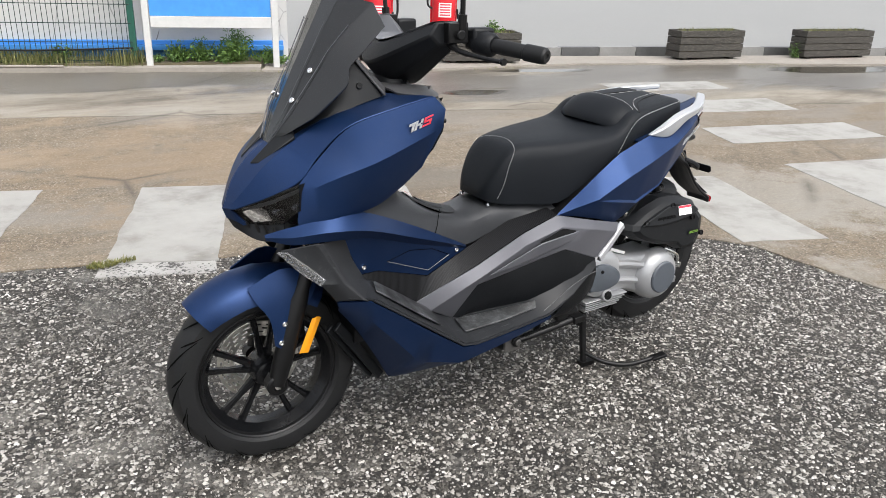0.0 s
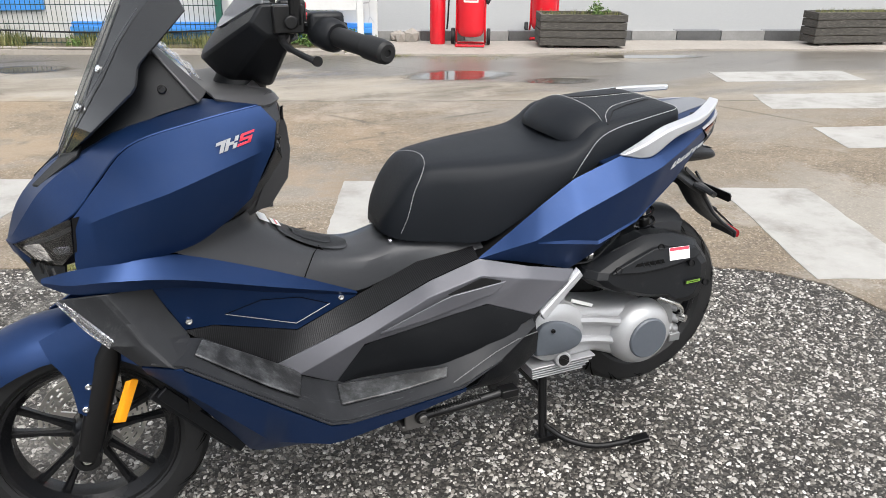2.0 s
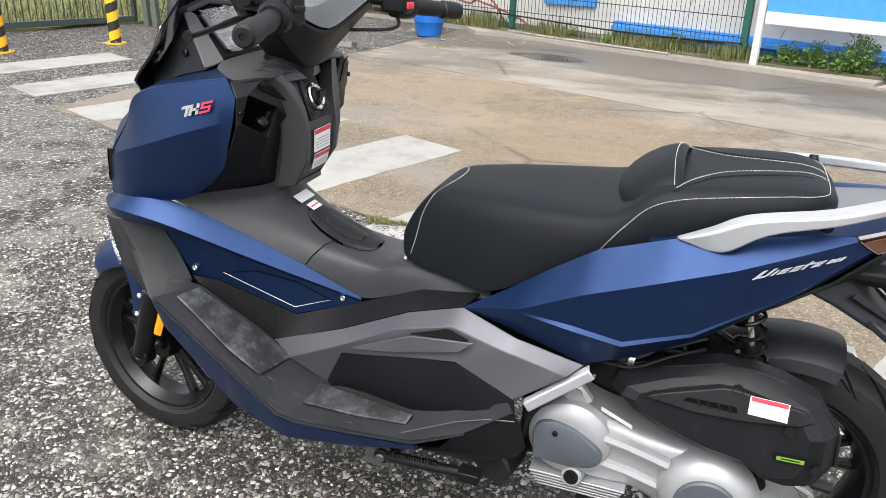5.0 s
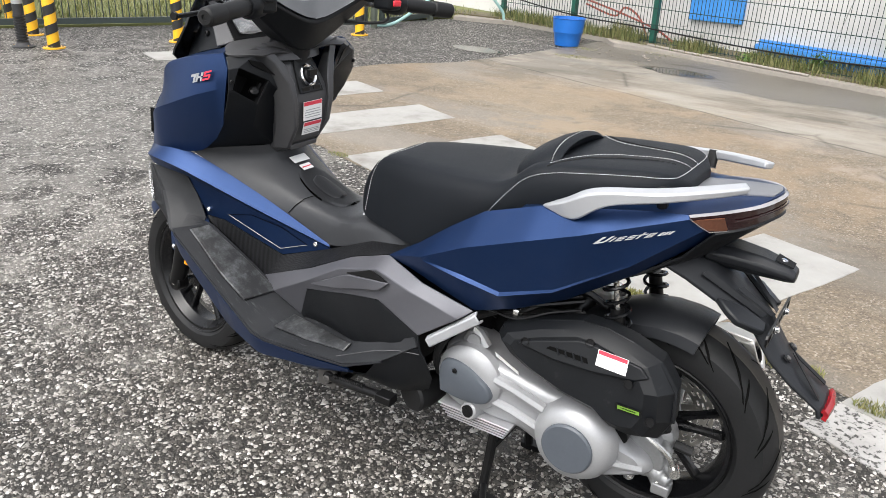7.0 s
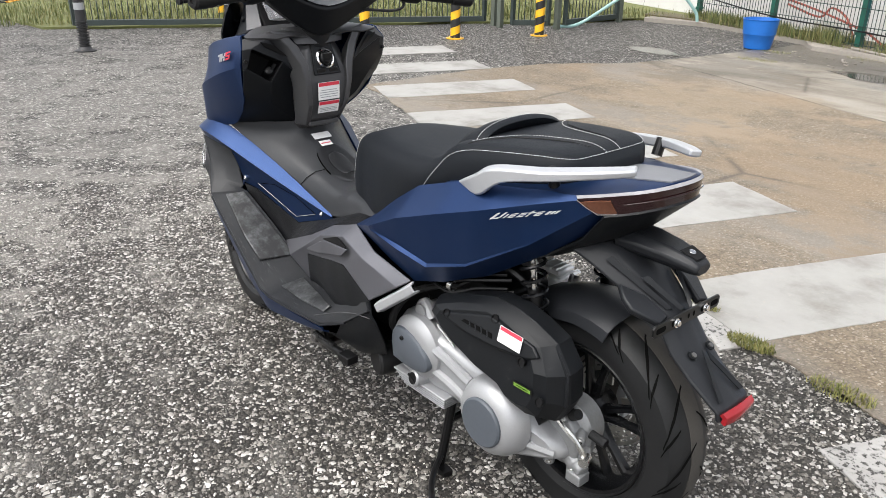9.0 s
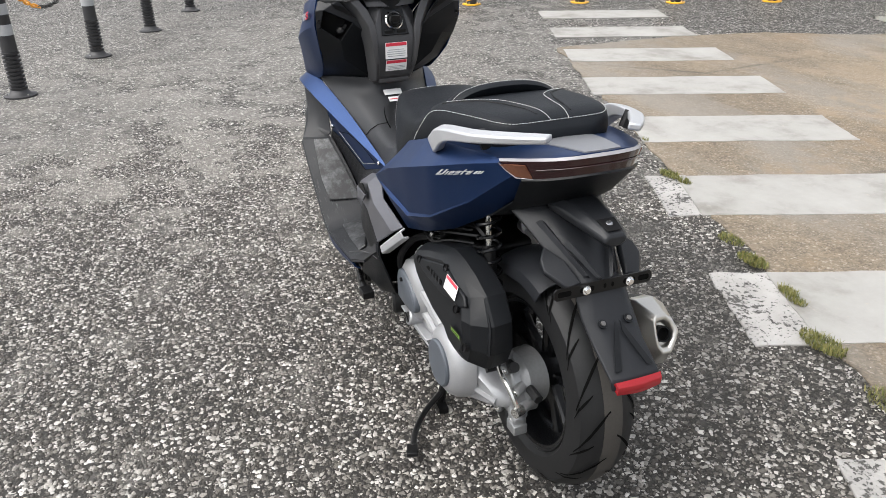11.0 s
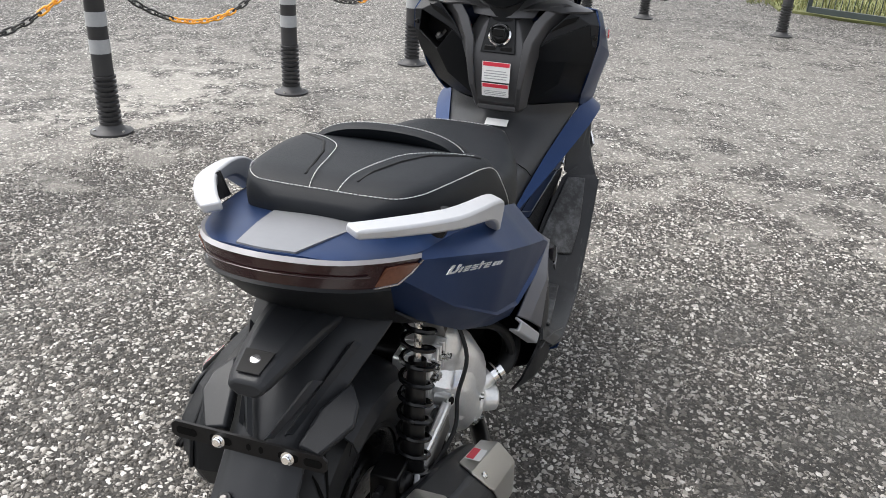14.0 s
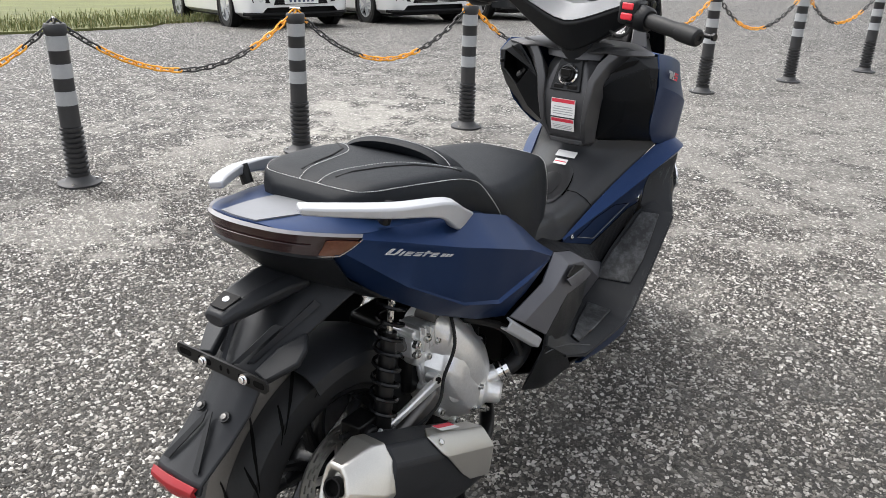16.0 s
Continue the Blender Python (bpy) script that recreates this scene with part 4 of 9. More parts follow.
one("axle", lambda bm: tube(bm, [AXLE + Vector((0, -0.128, 0)), AXLE + Vector((0, 0.128, 0))], 0.010, 12), M["steel"], None, "", True)

# --- fork, front mudguard ---
both("fork_leg", lambda bm: (tube(bm, [(1.405, 0.108, 0.66), (1.455, 0.108, 0.545), (1.47, 0.108, 0.51), (1.525, 0.108, 0.33), (1.545, 0.112, 0.272)], [0.021, 0.021, 0.029, 0.027, 0.024], 16),
                             lathe(bm, [(-0.022, 0.030), (0.012, 0.030), (0.016, 0.026), (0.016, 0.014), (0.008, 0.012)], (1.545, 0.112, 0.272), (0, 1, 0), 20)), M["black_metal"], None, "black fork leg", True)
both("side_reflector", shell([[(1.414, 0.133, 0.456), (1.454, 0.129, 0.356)], [(1.428, 0.140, 0.462), (1.468, 0.134, 0.360)], [(1.440, 0.133, 0.458), (1.480, 0.127, 0.358)]], 6, False, 7, 0.006), M["amber"], None, "amber side reflector", True)


def arch(c, r, angles, half, crown, drop):
    rows = []
    for deg in angles:
        a = radians(deg)
        d = Vector((math.cos(a), 0, math.sin(a)))
        row = []
        for f, h in ((-1, -drop), (-0.93, -drop * 0.4), (-0.72, 0), (-0.3, crown * 0.8), (0, crown), (0.3, crown * 0.8), (0.72, 0), (0.93, -drop * 0.4), (1, -drop)):
            taper = 1.0 if deg > 62 else 0.80 + 0.2 * (deg - 45) / 17
            row.append(c + d * (r + h) + Vector((0, f * half * taper, 0)))
        rows.append(row)
    return shell(rows, 9, False, 0, 0.004)


mudguard = one("front_mudguard", arch(AXLE, 0.294, (49, 56, 64, 75, 88, 102, 114, 124), 0.096, 0.024, 0.054), M["blue"], None, "matt blue front mudguard", True)
both("mudguard_stay", shell([[(1.60, 0.088, 0.560), (1.50, 0.100, 0.605), (1.405, 0.104, 0.565)], [(1.583, 0.108, 0.52), (1.50, 0.118, 0.545), (1.43, 0.116, 0.52)], [(1.552, 0.120, 0.47), (1.51, 0.126, 0.475), (1.468, 0.122, 0.47)], [(1.545, 0.124, 0.395), (1.528, 0.127, 0.385), (1.508, 0.124, 0.392)]], 8, True, 9, 0.004), M["blue"], mudguard, "", True)
for p in ((1.515, 0.127, 0.455), (1.528, 0.128, 0.402)):
    both("bolt", bolt(p, (0, 1, 0), 0.0075), M["chrome"], mudguard, "chrome bolt", True)

# --- front bodywork ---
both("front_cowl", shell([
    [(1.632, 0, 0.772), (1.604, 0, 0.845), (1.557, 0, 0.902), (1.500, 0, 0.941), (1.41, 0, 0.985), (1.33, 0, 1.015), (1.26, 0, 1.040)],
    [(1.628, 0.022, 0.774), (1.588, 0.062, 0.838), (1.543, 0.086, 0.898), (1.474, 0.100, 0.953), (1.395, 0.122, 1.010), (1.31, 0.126, 1.040), (1.22, 0.125, 1.062)],
    [(1.618, 0.045, 0.778), (1.560, 0.112, 0.816), (1.494, 0.172, 0.866), (1.441, 0.180, 0.930), (1.374, 0.215, 1.0055), (1.252, 0.230, 1.0425), (1.135, 0.229, 1.0645)]], 30, True, 0), M["blue"], None, "matt blue nose cowl", sharp=14, bevel=0.004)
WING = [[(1.492, 0.173, 0.862), (1.439, 0.182, 0.926), (1.372, 0.217, 1.003), (1.25, 0.232, 1.040), (1.133, 0.231, 1.062)],
        [(1.494, 0.178, 0.850), (1.428, 0.207, 0.902), (1.34, 0.237, 0.960), (1.22, 0.249, 1.000), (1.107, 0.245, 1.030)],
        [(1.496, 0.181, 0.838), (1.42, 0.230, 0.880), (1.32, 0.258, 0.916), (1.22, 0.261, 0.952), (1.115, 0.247, 0.984)],
        [(1.503, 0.182, 0.768), (1.425, 0.222, 0.788), (1.335, 0.226, 0.806), (1.24, 0.226, 0.836), (1.162, 0.222, 0.876)],
        [(1.500, 0.186, 0.748), (1.42, 0.218, 0.768), (1.335, 0.203, 0.772), (1.27, 0.200, 0.788), (1.205, 0.208, 0.832)]]
wing = both("side_fairing", shell(WING, 22), M["blue"], None, "faceted matt blue side fairing", sharp=24)
both("chin_panel", shell([[(1.626, 0, 0.752), (1.574, 0.066, 0.738), (1.524, 0.140, 0.756)], [(1.606, 0, 0.715), (1.578, 0.095, 0.704), (1.530, 0.160, 0.712)]], 12), M["plastic"], None, "black intake below the nose")
for k in range(5):
    both("intake_slat", lambda bm: bar(bm, (1.604 - 0.014 * k, 0.030 + 0.024 * k, 0.742 + 0.001 * k), (1.590 - 0.012 * k, 0.040 + 0.026 * k, 0.712), 0.004, 0.006), M["black_metal"], None, "")
both("fairing_blade", shell([[(1.572, 0.128, 0.728), (1.512, 0.178, 0.756), (1.42, 0.216, 0.776), (1.331, 0.196, 0.771), (1.13, 0.145, 0.680), (0.915, 0.098, 0.567)],
                             [(1.573, 0.134, 0.722), (1.520, 0.188, 0.730), (1.445, 0.242, 0.748), (1.32, 0.236, 0.728), (1.13, 0.178, 0.652), (0.912, 0.102, 0.562)],
                             [(1.570, 0.132, 0.714), (1.518, 0.182, 0.708), (1.44, 0.226, 0.718), (1.31, 0.210, 0.698), (1.13, 0.153, 0.628), (0.915, 0.099, 0.556)]], 26), M["blue"], None, "bright blue blade along the leg shield", sharp=20)
both("nose_lip", shell([[(1.634, 0, 0.773), (1.619, 0.034, 0.773), (1.579, 0.055, 0.730)], [(1.624, 0, 0.744), (1.606, 0.036, 0.740), (1.576, 0.060, 0.716)]], 8, False), M["blue"], None, "blue lip under the nose")
HL = [(1.616, 0.036, 0.776), (1.558, 0.116, 0.818), (1.494, 0.186, 0.866), (1.500, 0.186, 0.797), (1.528, 0.142, 0.755), (1.575, 0.058, 0.731)]
for lamp in both("headlight", lambda bm: (prism(bm, [Vector(p) + Vector((-0.035, -0.012, 0)) for p in HL], (0, 0, 0), (-0.01, 0, 0)), skin(bm, [HL + HL[:1], [Vector(p) + Vector((-0.035, -0.012, 0)) for p in HL + HL[:1]]])), M["deep"], None, "angular black headlight behind a smoked lens"):
    flip = Matrix.Identity(4) if lamp.name == "headlight" else FLIP

    def face(bm, flip=flip):
        plate(HL, (0.8, 0.6, 0.0), 0.003)(bm)
        bm.transform(flip)
    one("lens", face, M["lens"], lamp, "smoked clear lens")
    for y, z in ((0.112, 0.778), (0.150, 0.796)):
        def cup(bm, y=y, z=z, flip=flip):
            x = 1.618 - (y - 0.044) * 0.97 - 0.035
            box(bm, x - 0.008, x + 0.016, y - 0.010, y + 0.010, z - 0.011, z + 0.011)
            lathe(bm, [(0, 0.009), (0.006, 0.007), (0.008, 0.003)], (x + 0.016, y, z), (1, 0.2, 0), 14)
            bm.transform(flip)
        one("projector", cup, M["lamp_chrome"], lamp, "chrome projector", bevel=0.004)

    def strip(bm, flip=flip):
        tube(bm, [(1.592, 0.052, 0.776), (1.535, 0.112, 0.808), (1.478, 0.162, 0.846), (1.482, 0.165, 0.815)], 0.005, 6)
        bm.transform(flip)
    one("light_guide", strip, M["silver_paint"], lamp, "pale light guide along the lamp's brow")
both("leg_shield", shell([[(1.548, 0.168, 0.694), (1.465, 0.226, 0.716), (1.375, 0.186, 0.704)], [(1.505, 0.204, 0.645), (1.425, 0.228, 0.645), (1.345, 0.170, 0.632)],
                          [(1.468, 0.230, 0.606), (1.400, 0.240, 0.598), (1.312, 0.174, 0.572)], [(1.418, 0.216, 0.540), (1.362, 0.268, 0.553), (1.290, 0.262, 0.520)]], 14, False), M["floor"], None, "dark grey plastic leg shield", sharp=25, bevel=0.002)
for lamp in both("turn_signal", shell([[(1.553, 0.158, 0.684), (1.508, 0.200, 0.634), (1.468, 0.233, 0.602)], [(1.540, 0.182, 0.690), (1.492, 0.222, 0.650), (1.460, 0.240, 0.618)]], 10, True, 0, 0.006), M["clear"], None, "clear ribbed turn signal"):
    flip = Matrix.Identity(4) if lamp.name == "turn_signal" else FLIP

    def ribs(bm, flip=flip):
        for k in range(12):
            f = (k + 0.5) / 12
            a = Vector((1.549, 0.158, 0.682)).lerp(Vector((1.466, 0.231, 0.602)), f)
            b = Vector((1.537, 0.180, 0.687)).lerp(Vector((1.459, 0.236, 0.616)), f)
            bar(bm, a + (b - a) * 0.12, a + (b - a) * 0.88, 0.004, 0.003)
        bm.transform(flip)
    one("reflector", ribs, M["lamp_chrome"], lamp)

# --- screen and dash ---
SCREEN = [[(1.508, 0, 0.936), (1.478, 0, 1.010), (1.428, 0, 1.112), (1.396, 0, 1.172), (1.362, 0, 1.235), (1.325, 0, 1.305)],
          [(1.508, 0.018, 0.935), (1.471, 0.044, 1.008), (1.417, 0.052, 1.114), (1.387, 0.056, 1.172), (1.355, 0.060, 1.235), (1.318, 0.066, 1.304)],
          [(1.505, 0.026, 0.936), (1.464, 0.068, 1.016), (1.401, 0.086, 1.110), (1.366, 0.100, 1.170), (1.322, 0.123, 1.231), (1.268, 0.148, 1.289)],
          [(1.500, 0.032, 0.938), (1.434, 0.148, 1.020), (1.350, 0.168, 1.097), (1.340, 0.154, 1.137), (1.292, 0.162, 1.186), (1.246, 0.168, 1.234)]]
screen = one("windscreen", shell(SCREEN, 22, False, 0, 0.005), M["smoke"], None, "dark smoked windscreen", sharp=9)
one("windscreen_half", shell([[(x, -y, z) for x, y, z in r] for r in SCREEN], 22, False, 0, 0.005), M["smoke"], screen, sharp=9)
def screen_line(row, side, lift):
    return [(x + lift, y * side, z + lift * 0.4) for x, y, z in SCREEN[row]]


for side in (1, -1):
    # thin lighter tubes draw the glint along the screen's creases
    one("screen_crease", lambda bm: tube(bm, straight(screen_line(2, side, 0.005), 22)[:18], 0.0011, 6), M["gunmetal"], screen, "screen crease, its glint drawn as a thin lighter line")
    one("screen_crease", lambda bm: tube(bm, straight(screen_line(1, side, 0.005), 22)[1:18], 0.0010, 6), M["display"], screen, "screen crease, its glint drawn as a thin lighter line")
for p, d in (((1.400, 0.071, 1.121), (0.8, 0.28, 0.45)), ((1.448, 0.061, 1.048), (0.8, 0.28, 0.45))):
    for m in (1, -1):
        one("bolt", bolt((p[0] + 0.006, p[1] * m, p[2]), (d[0], d[1] * m, d[2]), 0.008), M["chrome"], screen, "chrome screen bolt")
both("screen_mount", shell([[(1.500, 0.020, 0.940), (1.415, 0.092, 1.040), (1.335, 0.108, 1.125), (1.304, 0.104, 1.155)], [(1.478, 0.060, 0.955), (1.395, 0.120, 1.020), (1.318, 0.132, 1.075), (1.268, 0.130, 1.100)],
                            [(1.462, 0.085, 0.958), (1.385, 0.135, 1.010), (1.310, 0.146, 1.040), (1.238, 0.146, 1.058)]], 10, False), M["plastic"], None, "black screen mount")
both("mount_trim", shell([[(1.312, 0.112, 1.164), (1.236, 0.158, 1.062)], [(1.306, 0.098, 1.168), (1.226, 0.140, 1.066)], [(1.296, 0.090, 1.160), (1.214, 0.118, 1.074)]], 6, False, 0, 0.006), M["console"], None, "grey trim of the screen mount", bevel=0.002)
both("mount_bolt", bolt((1.300, 0.134, 1.086), (0.3, 0.9, 0.2), 0.0085), M["black_metal"])
one("cluster_hood", lambda bm: (bar(bm, (1.322, 0.098, 1.166), (1.338, 0, 1.178), 0.022, 0.012), bar(bm, (1.322, -0.098, 1.166), (1.338, 0, 1.178), 0.022, 0.012)), M["console"], None, "grey hood over the instruments", bevel=0.003)
both("nose_vent", plate([(1.560, 0.030, 0.886), (1.547, 0.058, 0.888), (1.466, 0.102, 0.957), (1.452, 0.058, 0.972), (1.474, 0.030, 0.962)], (0.5, 0.2, 0.85), 0.009), M["plastic"], None, "black vent in the nose", bevel=0.003)
dash = one("dash_cover", shell(full([[(1.205, 0.160, 1.066), (1.215, 0.12, 1.074), (1.225, 0, 1.074)], [(1.130, 0.222, 1.060), (1.14, 0.14, 1.074), (1.15, 0, 1.068)], [(1.092, 0.186, 1.060), (1.098, 0.12, 1.072), (1.112, 0, 1.058)], [(1.078, 0.150, 1.056), (1.080, 0.09, 1.060), (1.092, 0, 1.048)]]), 18, True, 9), M["console"], None, "metallic grey dash cover")
one("instrument_panel", lambda bm: prism(bm, [(1.225, 0.105, 1.070), (1.225, -0.105, 1.070), (1.318, -0.092, 1.158), (1.318, 0.092, 1.158)], (0, 0, 0), (0.03, 0, -0.03)), M["deep"], None, "black instrument display", bevel=0.008)
one("display_glass", lambda bm: prism(bm, [(1.238, 0.076, 1.087), (1.238, -0.076, 1.087), (1.306, -0.068, 1.153), (1.306, 0.068, 1.153)], (0, 0, 0), (-0.004, 0, 0.004)), M["display"], None, "glossy dark display glass")


def film_mesh(bm):
    """A crumpled clear film left on the display."""
    rows = []
    for i in range(15):
        u = i / 14
        row = []
        for j in range(15):
            v = j / 14 * 2 - 1
            p = Vector((1.226 + 0.082 * u, (0.090 - 0.010 * u) * v, 1.080 + 0.080 * u))
            crease = abs(noise.noise(Vector((u * 3.0, v * 2.2, 4.0)))) * 0.016 + 0.004 * abs(math.sin(9 * u + 5 * v))
            row.append(p + Vector((-0.72, 0, 0.69)) * (0.005 + crease + 0.012 * max(0, abs(v) - 0.75)))
        rows.append(row)
    skin(bm, rows)


one("protective_film", film_mesh, M["film"], None, "crumpled clear protective film on the display", sharp=12)

# --- inner leg shield with key panel ---
WING_EDGE = [(1.128, 0.228, 1.057), (1.106, 0.243, 1.030), (1.110, 0.243, 0.974), (1.134, 0.234, 0.925), (1.205, 0.208, 0.836), (1.330, 0.197, 0.777)]
ARM_EDGE = [(1.090, 0.172, 1.058), (1.078, 0.126, 1.010), (1.080, 0.098, 0.962), (1.106, 0.086, 0.925), (1.122, 0.074, 0.860), (1.140, 0.064, 0.800)]
POCKET = [(1.093, 0.220, 1.032), (1.083, 0.132, 0.990), (1.085, 0.172, 0.936), (1.108, 0.230, 0.976)]
KNEE_MID, KNEE_LOW = (1.128, 0.152, 0.868), (1.235, 0.150, 0.790)


def panel(corners, faces, thick, flip=None):
    """A moulded panel of flat facets between named corners."""
    def build(bm):
        v = [bm.verts.new(p) for p in corners]
        for f in faces:
            bm.faces.new([v[i] for i in f])
        bmesh.ops.delete(bm, geom=[q for q in v if not q.link_faces], context="VERTS")
        bmesh.ops.recalc_face_normals(bm, faces=bm.faces)
        if sum(f.normal.x * f.calc_area() for f in bm.faces) > 0:
            bmesh.ops.reverse_faces(bm, faces=list(bm.faces))
        bm.normal_update()
        bmesh.ops.solidify(bm, geom=list(bm.faces), thickness=thick)
        if flip:
            bm.transform(flip)
    return build


# corners: wing edge 0 to 5, arm edge 6 to 11, pocket 12 to 15, middle 16, foot 17
KNEE = WING_EDGE + ARM_EDGE + POCKET + [KNEE_MID, KNEE_LOW]
BROW = [(0, 1, 12, 6), (12, 13, 7, 6), (7, 13, 8), (1, 2, 15, 12)]
BELOW = [(2, 3, 14, 15), (13, 14, 9, 8), (3, 4, 16, 14), (14, 16, 10, 9), (4, 17, 11, 16), (16, 11, 10), (4, 5, 17)]
LID = [(12, 13, 14, 15)]
for flip, lid in ((None, []), (FLIP, LID)):
    brow = one("knee_panel", panel(KNEE, BROW, 0.004, flip), M["grey_plastic"], None, "dark grey inner knee panel", bevel=0.002)
    one("knee_pad", panel(KNEE, BELOW + lid, 0.004, flip), M["plastic"], brow, "black inner knee pad" if not lid else "black glovebox lid", bevel=0.003)
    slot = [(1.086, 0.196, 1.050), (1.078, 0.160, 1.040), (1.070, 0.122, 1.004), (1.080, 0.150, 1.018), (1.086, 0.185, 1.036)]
    # no opening here: the vent's inner shade is the plate's near-black colour
    one("knee_vent", plate([(x, y * (-1 if flip else 1), z) for x, y, z in slot], (-1, 0, 0.2), 0.004), M["deep"], brow, "vent slot drawn as a near-black plate")


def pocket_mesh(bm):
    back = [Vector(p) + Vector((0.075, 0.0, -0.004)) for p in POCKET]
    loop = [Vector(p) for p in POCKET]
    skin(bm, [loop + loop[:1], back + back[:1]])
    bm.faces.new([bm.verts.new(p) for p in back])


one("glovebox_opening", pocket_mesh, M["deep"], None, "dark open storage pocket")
one("pocket_latch", lambda bm: (lathe(bm, [(0, 0.013), (0.012, 0.012), (0.016, 0.006)], (1.104, 0.166, 0.962), (-0.6, 0.3, 0.6), 14), bar(bm, (1.100, 0.170, 0.958), (1.096, 0.150, 0.985), 0.008, 0.008)), M["black_metal"], None, "black pocket latch")
both("knee_bolt", bolt((1.103, 0.236, 0.998), (-0.9, 0.4, 0), 0.006), M["black_metal"])
CON = [(1.046, 1.088, 0.030, 1.120, 0.046), (1.000, 1.067, 0.052, 1.122, 0.074), (0.955, 1.049, 0.068, 1.120, 0.090), (0.935, 1.043, 0.069, 1.122, 0.086), (0.865, 1.047, 0.060, 1.130, 0.076), (0.818, 1.064, 0.053, 1.138, 0.066), (0.796, 1.086, 0.050, 1.150, 0.062), (0.778, 1.120, 0.046, 1.165, 0.056)]
console = one("key_console", shell([[(xs, ys, z + 0.006), (xs - 0.35 * (xs - xf), ys + 0.003, z + 0.003), (xf + 0.016, yf + 0.006, z), (xf + 0.008, yf - 0.004, z), (xf + 0.0065, 0, z), (xf + 0.008, -yf + 0.004, z), (xf + 0.016, -yf - 0.006, z), (xs - 0.35 * (xs - xf), -ys - 0.003, z + 0.003), (xs, -ys, z + 0.006)] for z, xf, yf, xs, ys in CON], 17, False, 0, 0.005), M["console"], None, "dark grey key console", sharp=24, bevel=0.002)
both("console_arm", lambda bm: skin(bm, [[Vector(p) for p in ring] for ring in (
    [(1.112, 0.184, 1.066), (1.084, 0.156, 1.078), (1.076, 0.118, 1.070), (1.105, 0.120, 1.040)], [(1.094, 0.142, 1.020), (1.060, 0.116, 1.034), (1.056, 0.084, 1.028), (1.095, 0.085, 1.000)],
    [(1.084, 0.110, 0.968), (1.040, 0.088, 0.980), (1.042, 0.064, 0.978), (1.085, 0.070, 0.955)], [(1.090, 0.096, 0.922), (1.034, 0.080, 0.926), (1.034, 0.062, 0.926), (1.085, 0.066, 0.920)],
    [(1.100, 0.086, 0.860), (1.041, 0.070, 0.860), (1.041, 0.056, 0.860), (1.090, 0.060, 0.860)], [(1.124, 0.074, 0.792), (1.084, 0.058, 0.792), (1.083, 0.046, 0.792), (1.115, 0.050, 0.792)])], ring=True, caps=True), M["console"], console, "metallic grey arm", sharp=24, bevel=0.003)
one("console_foot", lambda bm: bar(bm, (1.083, -0.052, 0.796), (1.083, 0.052, 0.796), 0.016, 0.014), M["console"], console, "", bevel=0.003)
one("steering_collar", shell(full([[(1.130, 0.105, 1.072), (1.104, 0.070, 1.080), (1.092, 0, 1.074)], [(1.098, 0.090, 1.055), (1.080, 0.055, 1.056), (1.074, 0, 1.050)], [(1.082, 0.078, 1.034), (1.068, 0.045, 1.034), (1.066, 0, 1.032)]]), 9, True, 5), M["console"], console, "grey collar behind the steering head")
one("key_plate", plate([(1.0795, 0.034, 1.032), (1.0795, -0.034, 1.032), (1.0445, -0.046, 0.945), (1.0445, 0.046, 0.945)], (-1, 0, 0.40), 0.005), M["plastic"], console, "black plate round the key", bevel=0.003)
one("key_ring", lambda bm: lathe(bm, [(0, 0.031), (0.006, 0.030), (0.009, 0.026), (0.006, 0.021), (0, 0.020)], (1.057, 0, 0.990), (-1, 0, 0.40), 32, close=True), M["chrome"], console, "chrome ring of the keyless switch")
one("key_knob", lambda bm: (lathe(bm, [(0, 0.020), (0.010, 0.018), (0.014, 0.013)], (1.057, 0, 0.990), (-1, 0, 0.40), 24), bar(bm, (1.040, -0.014, 0.999), (1.040, 0.014, 0.999), 0.010, 0.016)), M["black_metal"], console, "black key knob")
both("console_button", lambda bm: bar(bm, (1.045, 0.006, 0.957), (1.045, 0.036, 0.957), 0.006, 0.014), M["black_metal"], console, "", bevel=0.002)


def label_on(name, centre, right, up, w, h, mats, parent, text):
    """A flat printed sticker: mats give (share of the height from, to, material)."""
    c, r, u = Vector(centre), Vector(right).normalized(), Vector(up).normalized()
    out = r.cross(u)
    def quad(z0, z1, inset, lift):
        return lambda bm: prism(bm, [c + r * i * (w / 2 - inset) + u * (j * h - h / 2) for i, j in ((-1, z0), (1, z0), (1, z1), (-1, z1))], out * lift, out * (lift + 0.0005))
    base = one(name, quad(0, 1, 0, 0.0005), M["sticker"], parent, text)
    for z0, z1, inset, mat in mats:
        one("print", quad(z0, z1, inset, 0.0012), M[mat], base)
    return base


INK = [(0.14, 0.18, 0.008, "sticker_ink"), (0.27, 0.31, 0.006, "sticker_ink"), (0.40, 0.44, 0.006, "sticker_ink"), (0.53, 0.57, 0.010, "sticker_ink")]
label_on("warning_label", (1.0415, 0, 0.898), (0, -1, 0), (-0.055, 0, 1), 0.074, 0.052, INK + [(0.78, 0.98, 0.002, "sticker_red")], console, "white warning label with a red header")
label_on("warning_label", (1.0470, 0, 0.850), (0, -1, 0), (-0.30, 0, 1), 0.072, 0.038, INK[:3] + [(0.70, 0.97, 0.002, "sticker_red")], console, "small white warning label with a red header")

console.location = (0.012, 0, 0)

